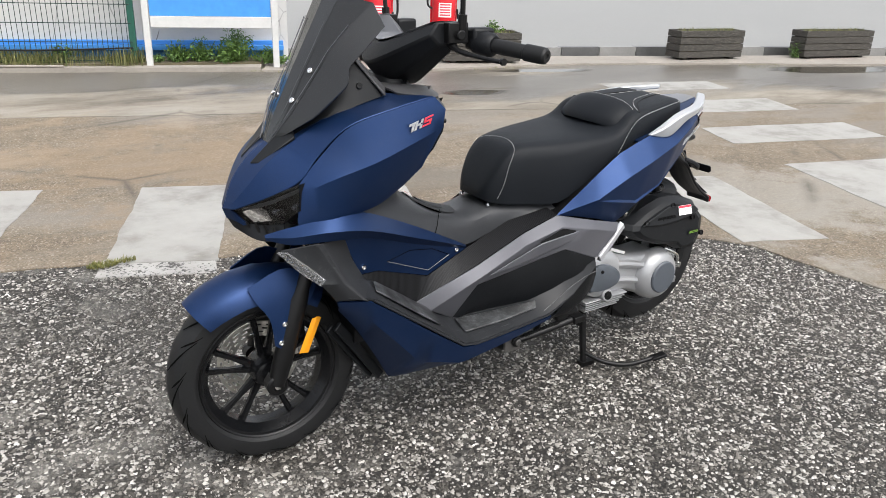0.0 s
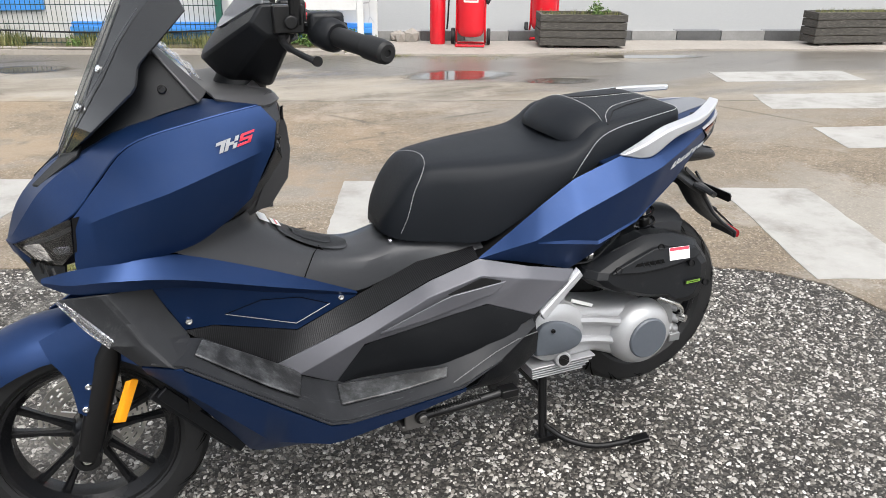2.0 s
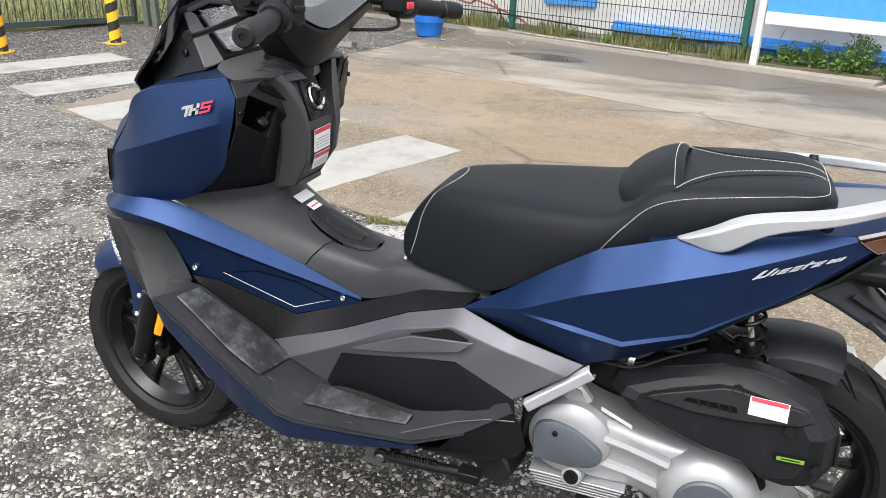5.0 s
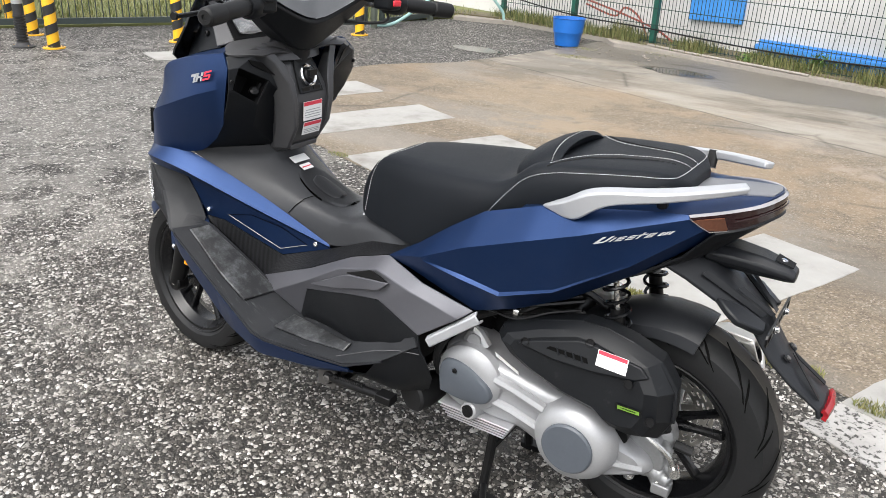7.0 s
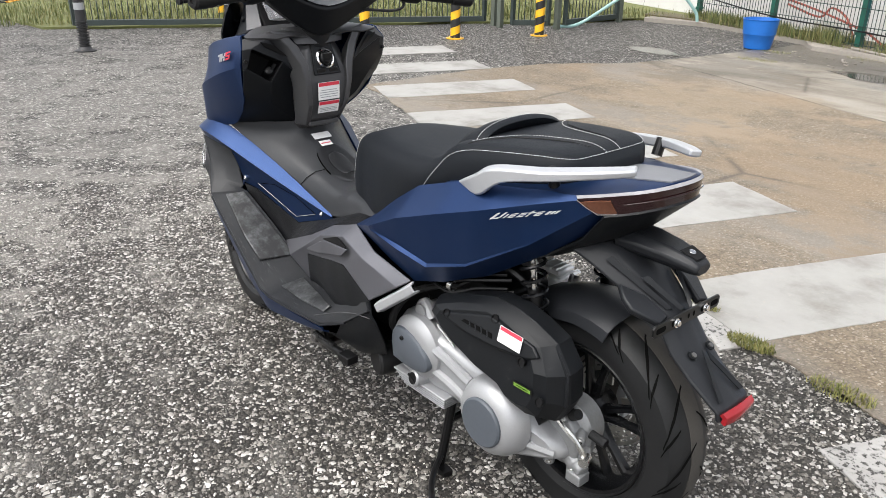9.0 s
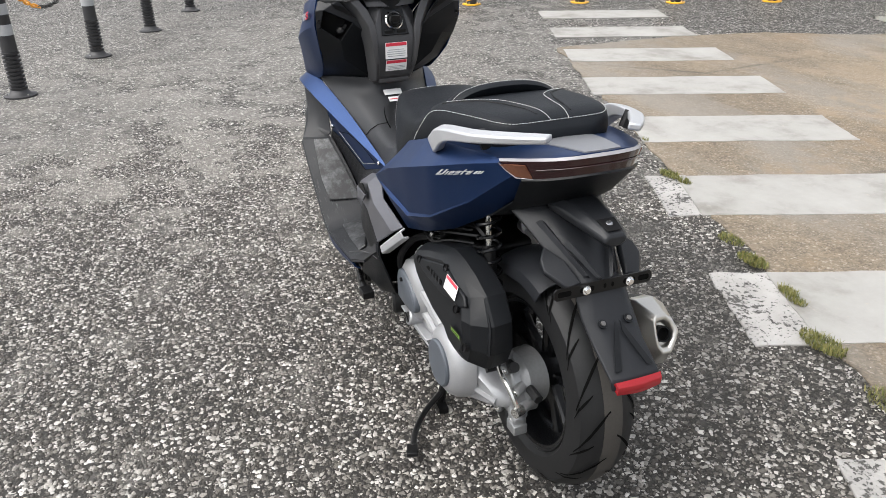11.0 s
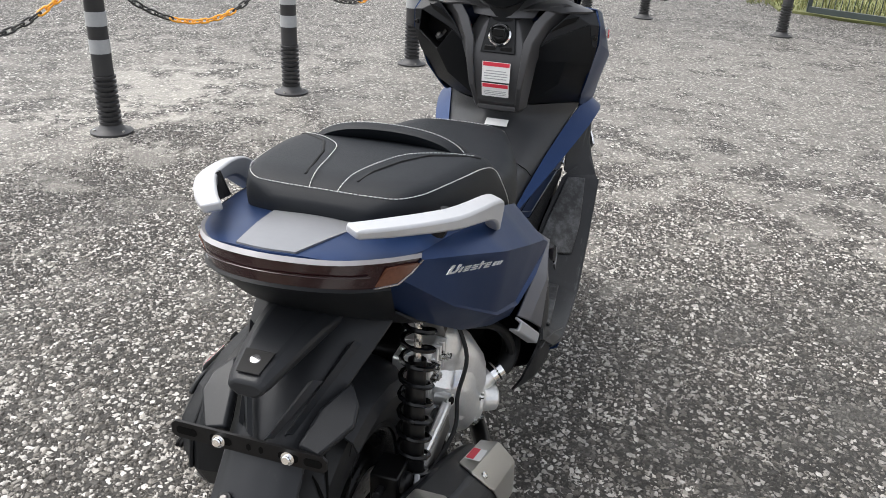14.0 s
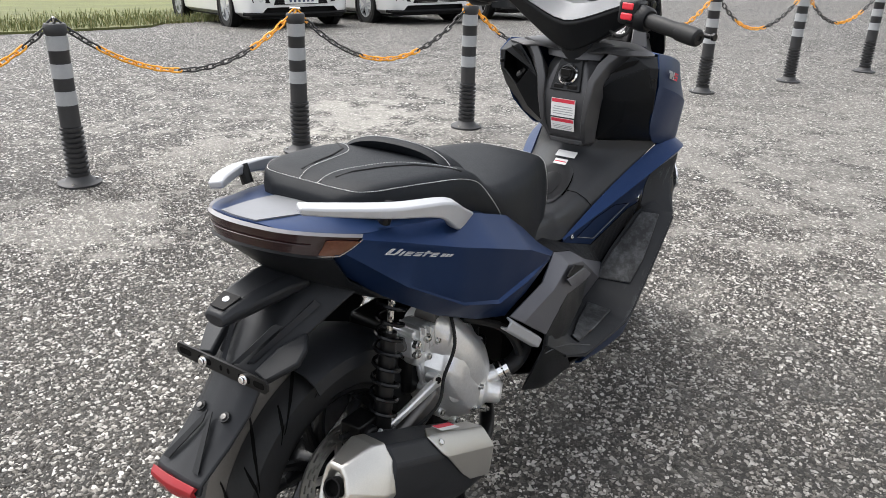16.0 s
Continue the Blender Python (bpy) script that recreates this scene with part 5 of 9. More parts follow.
# --- tunnel, floor boards ---
tunnel = one("tunnel", shell(full([
    [(1.335, 0.193, 0.776), (1.24, 0.155, 0.791), (1.16, 0.090, 0.797), (1.14, 0, 0.797)], [(1.25, 0.172, 0.733), (1.19, 0.125, 0.748), (1.13, 0.060, 0.752), (1.115, 0, 0.752)],
    [(1.08, 0.128, 0.648), (1.04, 0.095, 0.674), (1.01, 0.050, 0.680), (1.00, 0, 0.682)], [(0.93, 0.100, 0.568), (0.90, 0.090, 0.636), (0.89, 0.050, 0.652), (0.885, 0, 0.655)],
    [(0.80, 0.104, 0.598), (0.79, 0.095, 0.655), (0.785, 0.050, 0.674), (0.78, 0, 0.678)], [(0.60, 0.150, 0.650), (0.60, 0.110, 0.668), (0.60, 0.05, 0.672), (0.60, 0, 0.672)]]), 19, True, 22), M["tunnel"], None, "dark grey centre tunnel")
label_on("tunnel_label", (1.107, 0.0, 0.7505), (0, -1, 0), (0.88, 0, 0.48), 0.062, 0.026, [], tunnel, "plain white sticker")
label_on("tunnel_label", (1.078, 0.004, 0.7335), (0, -1, 0), (0.88, 0, 0.48), 0.040, 0.022, [(0.40, 0.56, 0.003, "sticker_red")], tunnel, "small white and red sticker")


def flap_mesh(bm, lift, shrink):
    """The filler flap follows the curve of the tunnel."""
    rows = []
    for k in range(13):
        u = k / 12
        x = 0.995 + (0.086 * shrink) * math.cos(math.pi * u)
        w = 0.056 * shrink * math.sin(math.pi * min(0.985, max(0.015, u))) ** 0.42
        z = 0.6555 + (1.85 if x > 0.885 else 0.5) * (x - 0.885) ** 2 + lift
        rows.append([Vector((x, w * (2 * j / 8 - 1), z - 0.006 * (2 * j / 8 - 1) ** 2)) for j in range(9)])
    skin(bm, rows)
    bmesh.ops.solidify(bm, geom=list(bm.faces), thickness=0.007)


flap = one("fuel_flap", lambda bm: flap_mesh(bm, 0.007, 1.0), M["tunnel"], tunnel, "dark grey fuel filler flap", bevel=0.002)
one("flap_handle", lambda bm: flap_mesh(bm, 0.013, 0.55), M["tunnel"], flap, "", bevel=0.002)
one("flap_gap", lambda bm: flap_mesh(bm, 0.0012, 1.03), M["groove"], tunnel, "dark gap round the flap")
both("tunnel_seam", lambda bm: tube(bm, [(0.990, 0.060, 0.6825), (1.010, 0.086, 0.6745), (1.028, 0.108, 0.655), (1.042, 0.1195, 0.634)], 0.0012, 5), M["groove"], tunnel, "dark seam in the tunnel")
both("tunnel_bolt", bolt((0.815, 0.072, 0.672), (0.1, 0.3, 1), 0.006), M["chrome"], tunnel)
BLADE_UNDER = [(1.380, 0.182, 0.704), (1.29, 0.186, 0.688), (1.13, 0.148, 0.628), (0.915, 0.0975, 0.557)]
insert = both("side_insert", shell([BLADE_UNDER, [(1.345, 0.170, 0.635), (1.26, 0.165, 0.628), (1.09, 0.130, 0.565), (0.914, 0.098, 0.556)], [(1.319, 0.162, 0.577), (1.255, 0.153, 0.572), (1.068, 0.121, 0.505), (0.913, 0.0985, 0.555)]], 16, False, 0, 0.004), M["blue"], None, "dark blue lower insert panel")
for p in ((1.308, 0.166, 0.597), (0.955, 0.108, 0.561)):
    both("insert_bolt", bolt(p, (0, 1, 0.1), 0.0075), M["chrome"], None, "chrome bolt")
# the pressing's lit lower edge and shaded upper edge are put in as colour
both("insert_line", lambda bm: tube(bm, [(1.232, 0.164, 0.598), (1.07, 0.127, 0.524), (0.984, 0.1115, 0.552)], 0.0011, 5), M["silver_paint"], None, "pressed lower outline of the insert, its glint drawn pale")
both("insert_edge", lambda bm: tube(bm, [(1.232, 0.164, 0.598), (1.150, 0.151, 0.6115), (1.060, 0.131, 0.592), (0.984, 0.1115, 0.552)], 0.0010, 5), M["groove"], None, "pressed upper edge of the insert, its shade drawn dark")
both("carbon_panel", shell([[(1.319, 0.166, 0.576), (1.255, 0.156, 0.571), (1.068, 0.123, 0.503), (0.913, 0.102, 0.556), (0.76, 0.108, 0.622), (0.62, 0.125, 0.652)],
                            [(1.300, 0.168, 0.560), (1.235, 0.154, 0.512), (1.124, 0.136, 0.430), (0.92, 0.165, 0.522), (0.76, 0.187, 0.606), (0.637, 0.198, 0.648)]], 26, False, 0, 0.004), M["carbon"], None, "carbon weave side panel")
FLOOR_OUT = [(1.400, 0.245, 0.552), (1.335, 0.272, 0.548), (1.18, 0.277, 0.437), (1.04, 0.279, 0.336), (0.99, 0.280, 0.328), (0.86, 0.281, 0.338), (0.71, 0.281, 0.353), (0.60, 0.272, 0.400), (0.505, 0.262, 0.470)]
FLOOR_IN = [(1.335, 0.200, 0.575), (1.290, 0.172, 0.552), (1.17, 0.146, 0.462), (1.05, 0.136, 0.378), (0.985, 0.138, 0.346), (0.86, 0.166, 0.358), (0.735, 0.212, 0.378), (0.62, 0.245, 0.440), (0.515, 0.258, 0.490)]
both("floor_board", shell([FLOOR_OUT, FLOOR_IN], 40, False, 0, 0.006), M["floor"], None, "dusty dark grey floor board")
both("floor_edge", lambda bm: tube(bm, [Vector(p) + Vector((0, 0.002, 0.0)) for p in FLOOR_OUT[1:8]], 0.004, 6), M["grey_plastic"])
both("floor_mat", shell([[(1.312, 0.238, 0.553), (1.18, 0.252, 0.457), (1.100, 0.246, 0.399)], [(1.290, 0.186, 0.557), (1.17, 0.160, 0.470), (1.072, 0.144, 0.398)]], 10, False, 0, 0.006), M["mat"], None, "scuffed dull rubber foot mat", bevel=0.003)
both("mat_seam", lambda bm: (tube(bm, [(1.262, 0.225, 0.5215), (1.205, 0.205, 0.4845), (1.150, 0.236, 0.4400)], 0.0022, 5), tube(bm, [(1.205, 0.205, 0.4845), (1.172, 0.170, 0.4740)], 0.0022, 5)), M["groove"], None, "dark seam in the foot mat")
both("floor_mat", shell([[(1.000, 0.233, 0.343), (0.86, 0.243, 0.351), (0.738, 0.251, 0.368)], [(0.990, 0.162, 0.353), (0.86, 0.190, 0.362), (0.728, 0.232, 0.384)]], 10, False, 0, 0.006), M["mat"], None, "scuffed dull rubber foot mat", bevel=0.003)
both("belly_panel", shell([[(1.415, 0.216, 0.536), (1.345, 0.274, 0.546), (1.25, 0.278, 0.480), (1.14, 0.280, 0.398), (1.03, 0.282, 0.322), (0.86, 0.284, 0.331), (0.70, 0.283, 0.345)],
                           [(1.408, 0.210, 0.518), (1.34, 0.258, 0.484), (1.255, 0.254, 0.394), (1.17, 0.246, 0.300), (1.03, 0.266, 0.266), (0.86, 0.274, 0.297), (0.70, 0.279, 0.335)],
                           [(1.400, 0.190, 0.500), (1.33, 0.165, 0.410), (1.26, 0.140, 0.300), (1.196, 0.118, 0.190), (1.03, 0.185, 0.220), (0.86, 0.232, 0.262), (0.70, 0.262, 0.326)]], 30, False), M["blue"], None, "dark blue belly panel")
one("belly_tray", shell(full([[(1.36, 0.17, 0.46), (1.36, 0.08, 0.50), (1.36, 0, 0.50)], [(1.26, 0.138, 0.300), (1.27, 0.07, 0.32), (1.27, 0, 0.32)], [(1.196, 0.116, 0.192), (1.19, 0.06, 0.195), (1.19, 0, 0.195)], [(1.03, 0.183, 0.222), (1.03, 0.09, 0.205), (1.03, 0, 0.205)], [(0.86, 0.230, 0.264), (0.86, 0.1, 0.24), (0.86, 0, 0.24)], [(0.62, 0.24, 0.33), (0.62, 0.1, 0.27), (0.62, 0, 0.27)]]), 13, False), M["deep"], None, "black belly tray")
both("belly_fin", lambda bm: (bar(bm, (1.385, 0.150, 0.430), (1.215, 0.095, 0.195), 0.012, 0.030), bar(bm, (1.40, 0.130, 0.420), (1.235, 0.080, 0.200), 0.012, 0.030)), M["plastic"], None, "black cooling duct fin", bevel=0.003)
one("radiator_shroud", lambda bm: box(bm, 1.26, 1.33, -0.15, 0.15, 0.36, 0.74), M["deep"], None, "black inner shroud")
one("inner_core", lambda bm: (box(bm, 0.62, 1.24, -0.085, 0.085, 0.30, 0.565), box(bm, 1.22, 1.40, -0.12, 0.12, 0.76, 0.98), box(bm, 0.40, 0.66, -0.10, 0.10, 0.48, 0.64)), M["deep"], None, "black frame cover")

# --- grey side swoosh and lower cover ---
SW_TOP = [(1.126, 0.138, 0.431), (0.92, 0.168, 0.522), (0.76, 0.190, 0.606), (0.637, 0.201, 0.648), (0.515, 0.236, 0.622), (0.382, 0.229, 0.589)]
SW_LOW = [(0.985, 0.142, 0.350), (0.924, 0.181, 0.463), (0.820, 0.210, 0.496), (0.720, 0.234, 0.527), (0.636, 0.249, 0.547), (0.508, 0.261, 0.497)]
SW_MID = [(1.075, 0.156, 0.402), (0.91, 0.198, 0.498), (0.775, 0.224, 0.580), (0.645, 0.240, 0.621), (0.535, 0.258, 0.600), (0.410, 0.250, 0.567)]
swoosh = both("side_swoosh", shell([SW_TOP, SW_MID, SW_LOW], 26, False, 0, 0.006), M["gunmetal"], None, "metallic grey side swoosh", bevel=0.002)
# a thin plate whose near-black colour paints the shade inside the slot
both("swoosh_slot", shell([[(0.735, 0.243, 0.588), (0.690, 0.250, 0.606), (0.652, 0.2540, 0.6215), (0.606, 0.260, 0.609)], [(0.733, 0.244, 0.586), (0.690, 0.252, 0.594), (0.650, 0.257, 0.601), (0.608, 0.261, 0.604)]], 12, False, 0, 0.004), M["deep"], None, "air slot drawn as a near-black plate")
both("swoosh_highlight", shell([[(0.890, 0.202, 0.498), (0.735, 0.247, 0.584), (0.660, 0.259, 0.598), (0.594, 0.264, 0.607)], [(0.889, 0.203, 0.494), (0.780, 0.234, 0.527), (0.700, 0.252, 0.556), (0.622, 0.264, 0.580)]], 12, False, 0, 0.005), M["gunmetal"], None, "light metallic blade", bevel=0.002)
both("lower_cover", shell([SW_LOW, [(0.975, 0.150, 0.348), (0.89, 0.185, 0.410), (0.80, 0.222, 0.450), (0.70, 0.248, 0.465), (0.60, 0.262, 0.470), (0.50, 0.262, 0.455)], [(0.985, 0.138, 0.346), (0.86, 0.166, 0.358), (0.735, 0.214, 0.378), (0.66, 0.238, 0.402), (0.58, 0.255, 0.425), (0.49, 0.255, 0.435)]], 22, False, 0, 0.005), M["plastic"], None, "black lower side cover")
both("rear_cover", shell([[(0.62, 0.272, 0.392), (0.505, 0.264, 0.468), (0.49, 0.255, 0.435)], [(0.66, 0.265, 0.335), (0.54, 0.255, 0.350), (0.48, 0.235, 0.375)], [(0.70, 0.25, 0.315), (0.58, 0.235, 0.305), (0.50, 0.215, 0.330)]], 10, False), M["plastic"])
both("swoosh_line", lambda bm: tube(bm, [(0.735, 0.2835, 0.372), (0.62, 0.275, 0.425), (0.555, 0.270, 0.445), (0.50, 0.266, 0.452)], 0.0014, 5), M["console"])
both("passenger_peg", shell([[(0.490, 0.248, 0.500), (0.374, 0.226, 0.592)], [(0.488, 0.262, 0.494), (0.370, 0.242, 0.586)], [(0.476, 0.260, 0.476), (0.358, 0.238, 0.568)], [(0.474, 0.238, 0.474), (0.358, 0.218, 0.566)]], 6, False, 0, 0.006), M["rail"], None, "folded silver passenger footpeg", bevel=0.004)

# --- seat ---
SEAT = [(0.833, 0.045, 0.690, 0.712), (0.818, 0.075, 0.684, 0.748), (0.788, 0.098, 0.678, 0.800), (0.750, 0.112, 0.674, 0.842), (0.708, 0.124, 0.672, 0.857), (0.60, 0.164, 0.672, 0.864), (0.50, 0.184, 0.732, 0.868),
        (0.44, 0.190, 0.768, 0.871), (0.384, 0.190, 0.800, 0.877), (0.345, 0.186, 0.820, 0.896), (0.315, 0.183, 0.834, 0.922), (0.28, 0.180, 0.846, 0.937), (0.20, 0.174, 0.866, 0.947), (0.12, 0.163, 0.882, 0.953), (0.062, 0.148, 0.892, 0.956), (0.028, 0.130, 0.898, 0.951), (0.010, 0.106, 0.902, 0.942), (-0.004, 0.074, 0.906, 0.928)]
ROUND = [(0.985, 0.0), (1.0, 0.20), (0.995, 0.48), (0.965, 0.76), (0.905, 0.915), (0.80, 0.972), (0.56, 0.995), (0.28, 1.0), (0.0, 1.0)]


def seat_point(x, f):
    """A point on the seat at x, f from 0 (lower left edge) over the middle (0.5) to 1."""
    for (x0, *a), (x1, *b) in zip(SEAT, SEAT[1:]):
        if x0 >= x >= x1:
            t = (x0 - x) / (x0 - x1)
            w, lo, hi = (p + (q - p) * t for p, q in zip(a, b))
            break
    side = 1 if f <= 0.5 else -1
    u = (f if f <= 0.5 else 1 - f) * 2 * (len(ROUND) - 1)
    i = min(int(u), len(ROUND) - 2)
    yy, zz = (ROUND[i][k] + (ROUND[i + 1][k] - ROUND[i][k]) * (u - i) for k in (0, 1))
    return Vector((x, side * w * yy, lo + (hi - lo) * zz))


def seat_mesh(bm):
    rows = []
    for x, w, lo, hi in SEAT:
        half = [(x, w * a, lo + (hi - lo) * b) for a, b in ROUND]
        rows.append([Vector(p) for p in half + [(px, -py, pz) for px, py, pz in half[-2::-1]]])
    dense = [list(c) for c in zip(*[crom([r[i] for r in rows], 52) for i in range(len(rows[0]))])]
    skin(bm, dense)
    bm.faces.new([bm.verts.new(p) for p in dense[0]])
    bm.faces.new([bm.verts.new(p) for p in dense[-1]])
    bmesh.ops.remove_doubles(bm, verts=bm.verts, dist=1e-5)


seat = one("seat", seat_mesh, M["seat"], None, "long black vinyl double seat with white stitching", sharp=50)


def bolster_at(f):
    """Middle of the padded crescent, its slope, its outward direction and its half length, f from -1 to 1 across the seat."""
    g = math.cos(f * math.pi / 2)
    mid = Vector((0.322 - 0.030 * (1 - g), 0.138 * math.sin(f * math.pi / 2), 0.925 - 0.046 * abs(f) ** 2.4))
    return mid, Vector((-0.86, 0, 0.51)), Vector((0.40, 0.35 * f, 0.90)).normalized(), 0.036 + 0.032 * g ** 0.6


def crescent(bm):
    rows = []
    for k in range(25):
        mid, slope, out, half = bolster_at(-0.98 + 1.96 * k / 24)
        rows.append([mid + slope * half * math.cos(a) + out * (0.024 if math.sin(a) > 0 else 0.015) * math.sin(a) for a in (2 * math.pi * j / 14 for j in range(14))])
    skin(bm, rows, ring=True, caps=True)


one("back_bolster", crescent, M["seat"], seat, "padded crescent bolster", sharp=60)


def stitches(points):
    """A row of short white stitches."""
    def build(bm):
        p = crom(points, 700)
        run, start = 0.0, p[0]
        for a, b in zip(p, p[1:]):
            d = (b - a).length
            if (run % 0.0072) < 0.0050 and d > 1e-5:
                bar(bm, a, b + (b - a) * 0.1, 0.0009, 0.0009)
            run += d
    return build


def on_seat(pairs, lift=0.0034):
    out = []
    for x, f in pairs:
        p = seat_point(x, f)
        q = Vector((x, 0, p.z - 0.10))
        out.append(p + (p - q).normalized() * lift)
    return out


for mirrored in (0, 1):
    g = (lambda f: 1 - f) if mirrored else (lambda f: f)
    one("stitching", stitches(on_seat([(0.795, g(0.04)), (0.780, g(0.12)), (0.765, g(0.20)), (0.745, g(0.28)), (0.728, g(0.36)), (0.714, g(0.43)), (0.708, g(0.495))])), M["thread"], seat, "white seam")
    one("stitching", stitches(on_seat([(0.390, g(0.02)), (0.372, g(0.08)), (0.345, g(0.14)), (0.305, g(0.18)), (0.25, g(0.20)), (0.16, g(0.21)), (0.08, g(0.215)), (0.045, g(0.22)), (0.020, g(0.26)), (0.014, g(0.34)), (0.012, g(0.42)), (0.012, g(0.50))])), M["thread"], seat, "white seam")
    one("stitching", stitches(on_seat([(0.268, g(0.30)), (0.240, g(0.37)), (0.19, g(0.425)), (0.12, g(0.448)), (0.06, g(0.458)), (0.03, g(0.460)), (0.013, g(0.458))])), M["thread"], seat, "white seam")
    one("seat_groove", lambda bm: tube(bm, on_seat([(0.27, g(0.26)), (0.250, g(0.32)), (0.21, g(0.385)), (0.15, g(0.415)), (0.08, g(0.432)), (0.04, g(0.434))], 0.0005), 0.0024, 6), M["deep"], seat)
seam = []
for k in range(13):
    mid, slope, out, half = bolster_at(-0.97 + 1.94 * k / 12)
    seam.append(mid + slope * half * 0.80 + out * 0.0154)
one("stitching", stitches(seam), M["thread"], seat, "white seam")

# --- tail ---
T_TOP = [(0.637, 0.199, 0.648), (0.55, 0.196, 0.703), (0.47, 0.200, 0.762), (0.384, 0.202, 0.818), (0.25, 0.200, 0.862), (0.13, 0.190, 0.880), (0.03, 0.172, 0.893), (-0.032, 0.158, 0.896)]
T_CREASE = [(0.636, 0.201, 0.646), (0.575, 0.226, 0.670), (0.512, 0.254, 0.694), (0.40, 0.261, 0.748), (0.27, 0.256, 0.794), (0.15, 0.240, 0.833), (0.04, 0.200, 0.868), (-0.034, 0.162, 0.888)]
T_REC = [(0.6345, 0.201, 0.6455), (0.573, 0.2255, 0.666), (0.508, 0.2530, 0.689), (0.41, 0.244, 0.676), (0.319, 0.232, 0.656), (0.20, 0.222, 0.694), (0.06, 0.186, 0.776), (-0.058, 0.146, 0.869)]
T_UNDER = [(0.634, 0.201, 0.645), (0.572, 0.2250, 0.663), (0.506, 0.2525, 0.685), (0.41, 0.251, 0.668), (0.319, 0.237, 0.648), (0.20, 0.224, 0.688), (0.06, 0.186, 0.772), (-0.060, 0.145, 0.867)]
T_LOW = [(0.632, 0.200, 0.643), (0.56, 0.212, 0.634), (0.47, 0.220, 0.612), (0.388, 0.212, 0.582), (0.30, 0.194, 0.606), (0.19, 0.166, 0.652), (0.06, 0.126, 0.735), (-0.090, 0.100, 0.858)]
tail = both("tail_panel", shell([T_TOP, T_CREASE, T_REC, T_UNDER, T_LOW], 36, False, 0, 0.005), M["blue"], None, "sharply creased matt blue tail panel", sharp=18, bevel=0.003)
both("tail_inner", shell([T_TOP, [(x - 0.02, y * 0.45, z - 0.035) for x, y, z in T_TOP]], 20, False), M["deep"], None, "black seat base")
one("tail_top", shell(full([[(0.30, 0.196, 0.846), (0.30, 0.1, 0.85), (0.30, 0, 0.85)], [(0.13, 0.189, 0.879), (0.13, 0.10, 0.884), (0.13, 0, 0.886)], [(0.03, 0.171, 0.892), (0.03, 0.09, 0.901), (0.03, 0, 0.903)], [(-0.033, 0.156, 0.897), (-0.045, 0.08, 0.914), (-0.05, 0, 0.917)], [(-0.092, 0.126, 0.909), (-0.112, 0.064, 0.922), (-0.118, 0, 0.925)], [(-0.138, 0.084, 0.919), (-0.156, 0.042, 0.928), (-0.164, 0, 0.930)]]), 17, True, 16), M["blue"], None, "matt blue tail top")
one("tail_centre", shell(full([[(0.0, 0.070, 0.9090), (0.0, 0, 0.9120)], [(-0.075, 0.056, 0.9215), (-0.078, 0, 0.9235)], [(-0.153, 0.040, 0.9305), (-0.160, 0, 0.9325)]]), 7, True, 7, 0.003), M["silver_paint"], None, "silver grey tail centre")
LAMP_TOP = [(-0.031, 0.161, 0.897), (-0.093, 0.130, 0.911), (-0.143, 0.080, 0.922), (-0.168, 0, 0.930)]
LAMP_MID = [(-0.035, 0.1625, 0.892), (-0.097, 0.130, 0.906), (-0.148, 0.080, 0.917), (-0.173, 0, 0.9245)]
LAMP_LOW = [(-0.078, 0.134, 0.864), (-0.118, 0.104, 0.874), (-0.154, 0.060, 0.886), (-0.172, 0, 0.893)]
lamp = one("tail_lamp", shell(full([LAMP_MID, LAMP_LOW]), 25, True, 0, 0.012), M["tail_red"], None, "dark red tail lamp across the tail")
one("chrome_strip", shell(full([LAMP_TOP, LAMP_MID]), 25, True, 0, 0.006), M["strip"], lamp, "pale clear strip above the lamp")
one("lamp_line", lambda bm: tube(bm, [((x0 + x1) / 2 - 0.003, (y0 + y1) / 2 * 1.02, (z0 + z1) / 2) for (x0, y0, z0), (x1, y1, z1) in zip(full([LAMP_MID])[0][1:-1], full([LAMP_LOW])[0][1:-1])], 0.0012, 6, 21), M["tail_red"], lamp, "faint line in the lamp")
both("turn_lens", shell([[(-0.040, 0.1640, 0.886), (-0.066, 0.150, 0.892), (-0.092, 0.136, 0.896)], [(-0.053, 0.1545, 0.877), (-0.074, 0.142, 0.882), (-0.094, 0.129, 0.885)], [(-0.069, 0.1415, 0.867), (-0.085, 0.130, 0.868), (-0.098, 0.120, 0.870)]], 8, True, 5, 0.003), M["tail_amber"], lamp, "smoked amber turn lens")
both("lens_edge", lambda bm: tube(bm, [(-0.036, 0.1645, 0.890), (-0.053, 0.1555, 0.877), (-0.070, 0.1420, 0.865), (-0.100, 0.118, 0.868)], 0.0013, 6), M["lamp_chrome"], lamp, "bright lens edge")
one("under_tail", shell(full([LAMP_LOW, [(-0.02, 0.120, 0.795), (-0.04, 0.10, 0.795), (-0.06, 0.06, 0.80), (-0.07, 0, 0.80)], [(0.06, 0.128, 0.738), (0.04, 0.10, 0.742), (0.03, 0.06, 0.745), (0.03, 0, 0.745)], [(0.30, 0.205, 0.625), (0.30, 0.12, 0.66), (0.30, 0.06, 0.66), (0.30, 0, 0.66)]]), 17, True), M["plastic"], None, "black under tail cover")


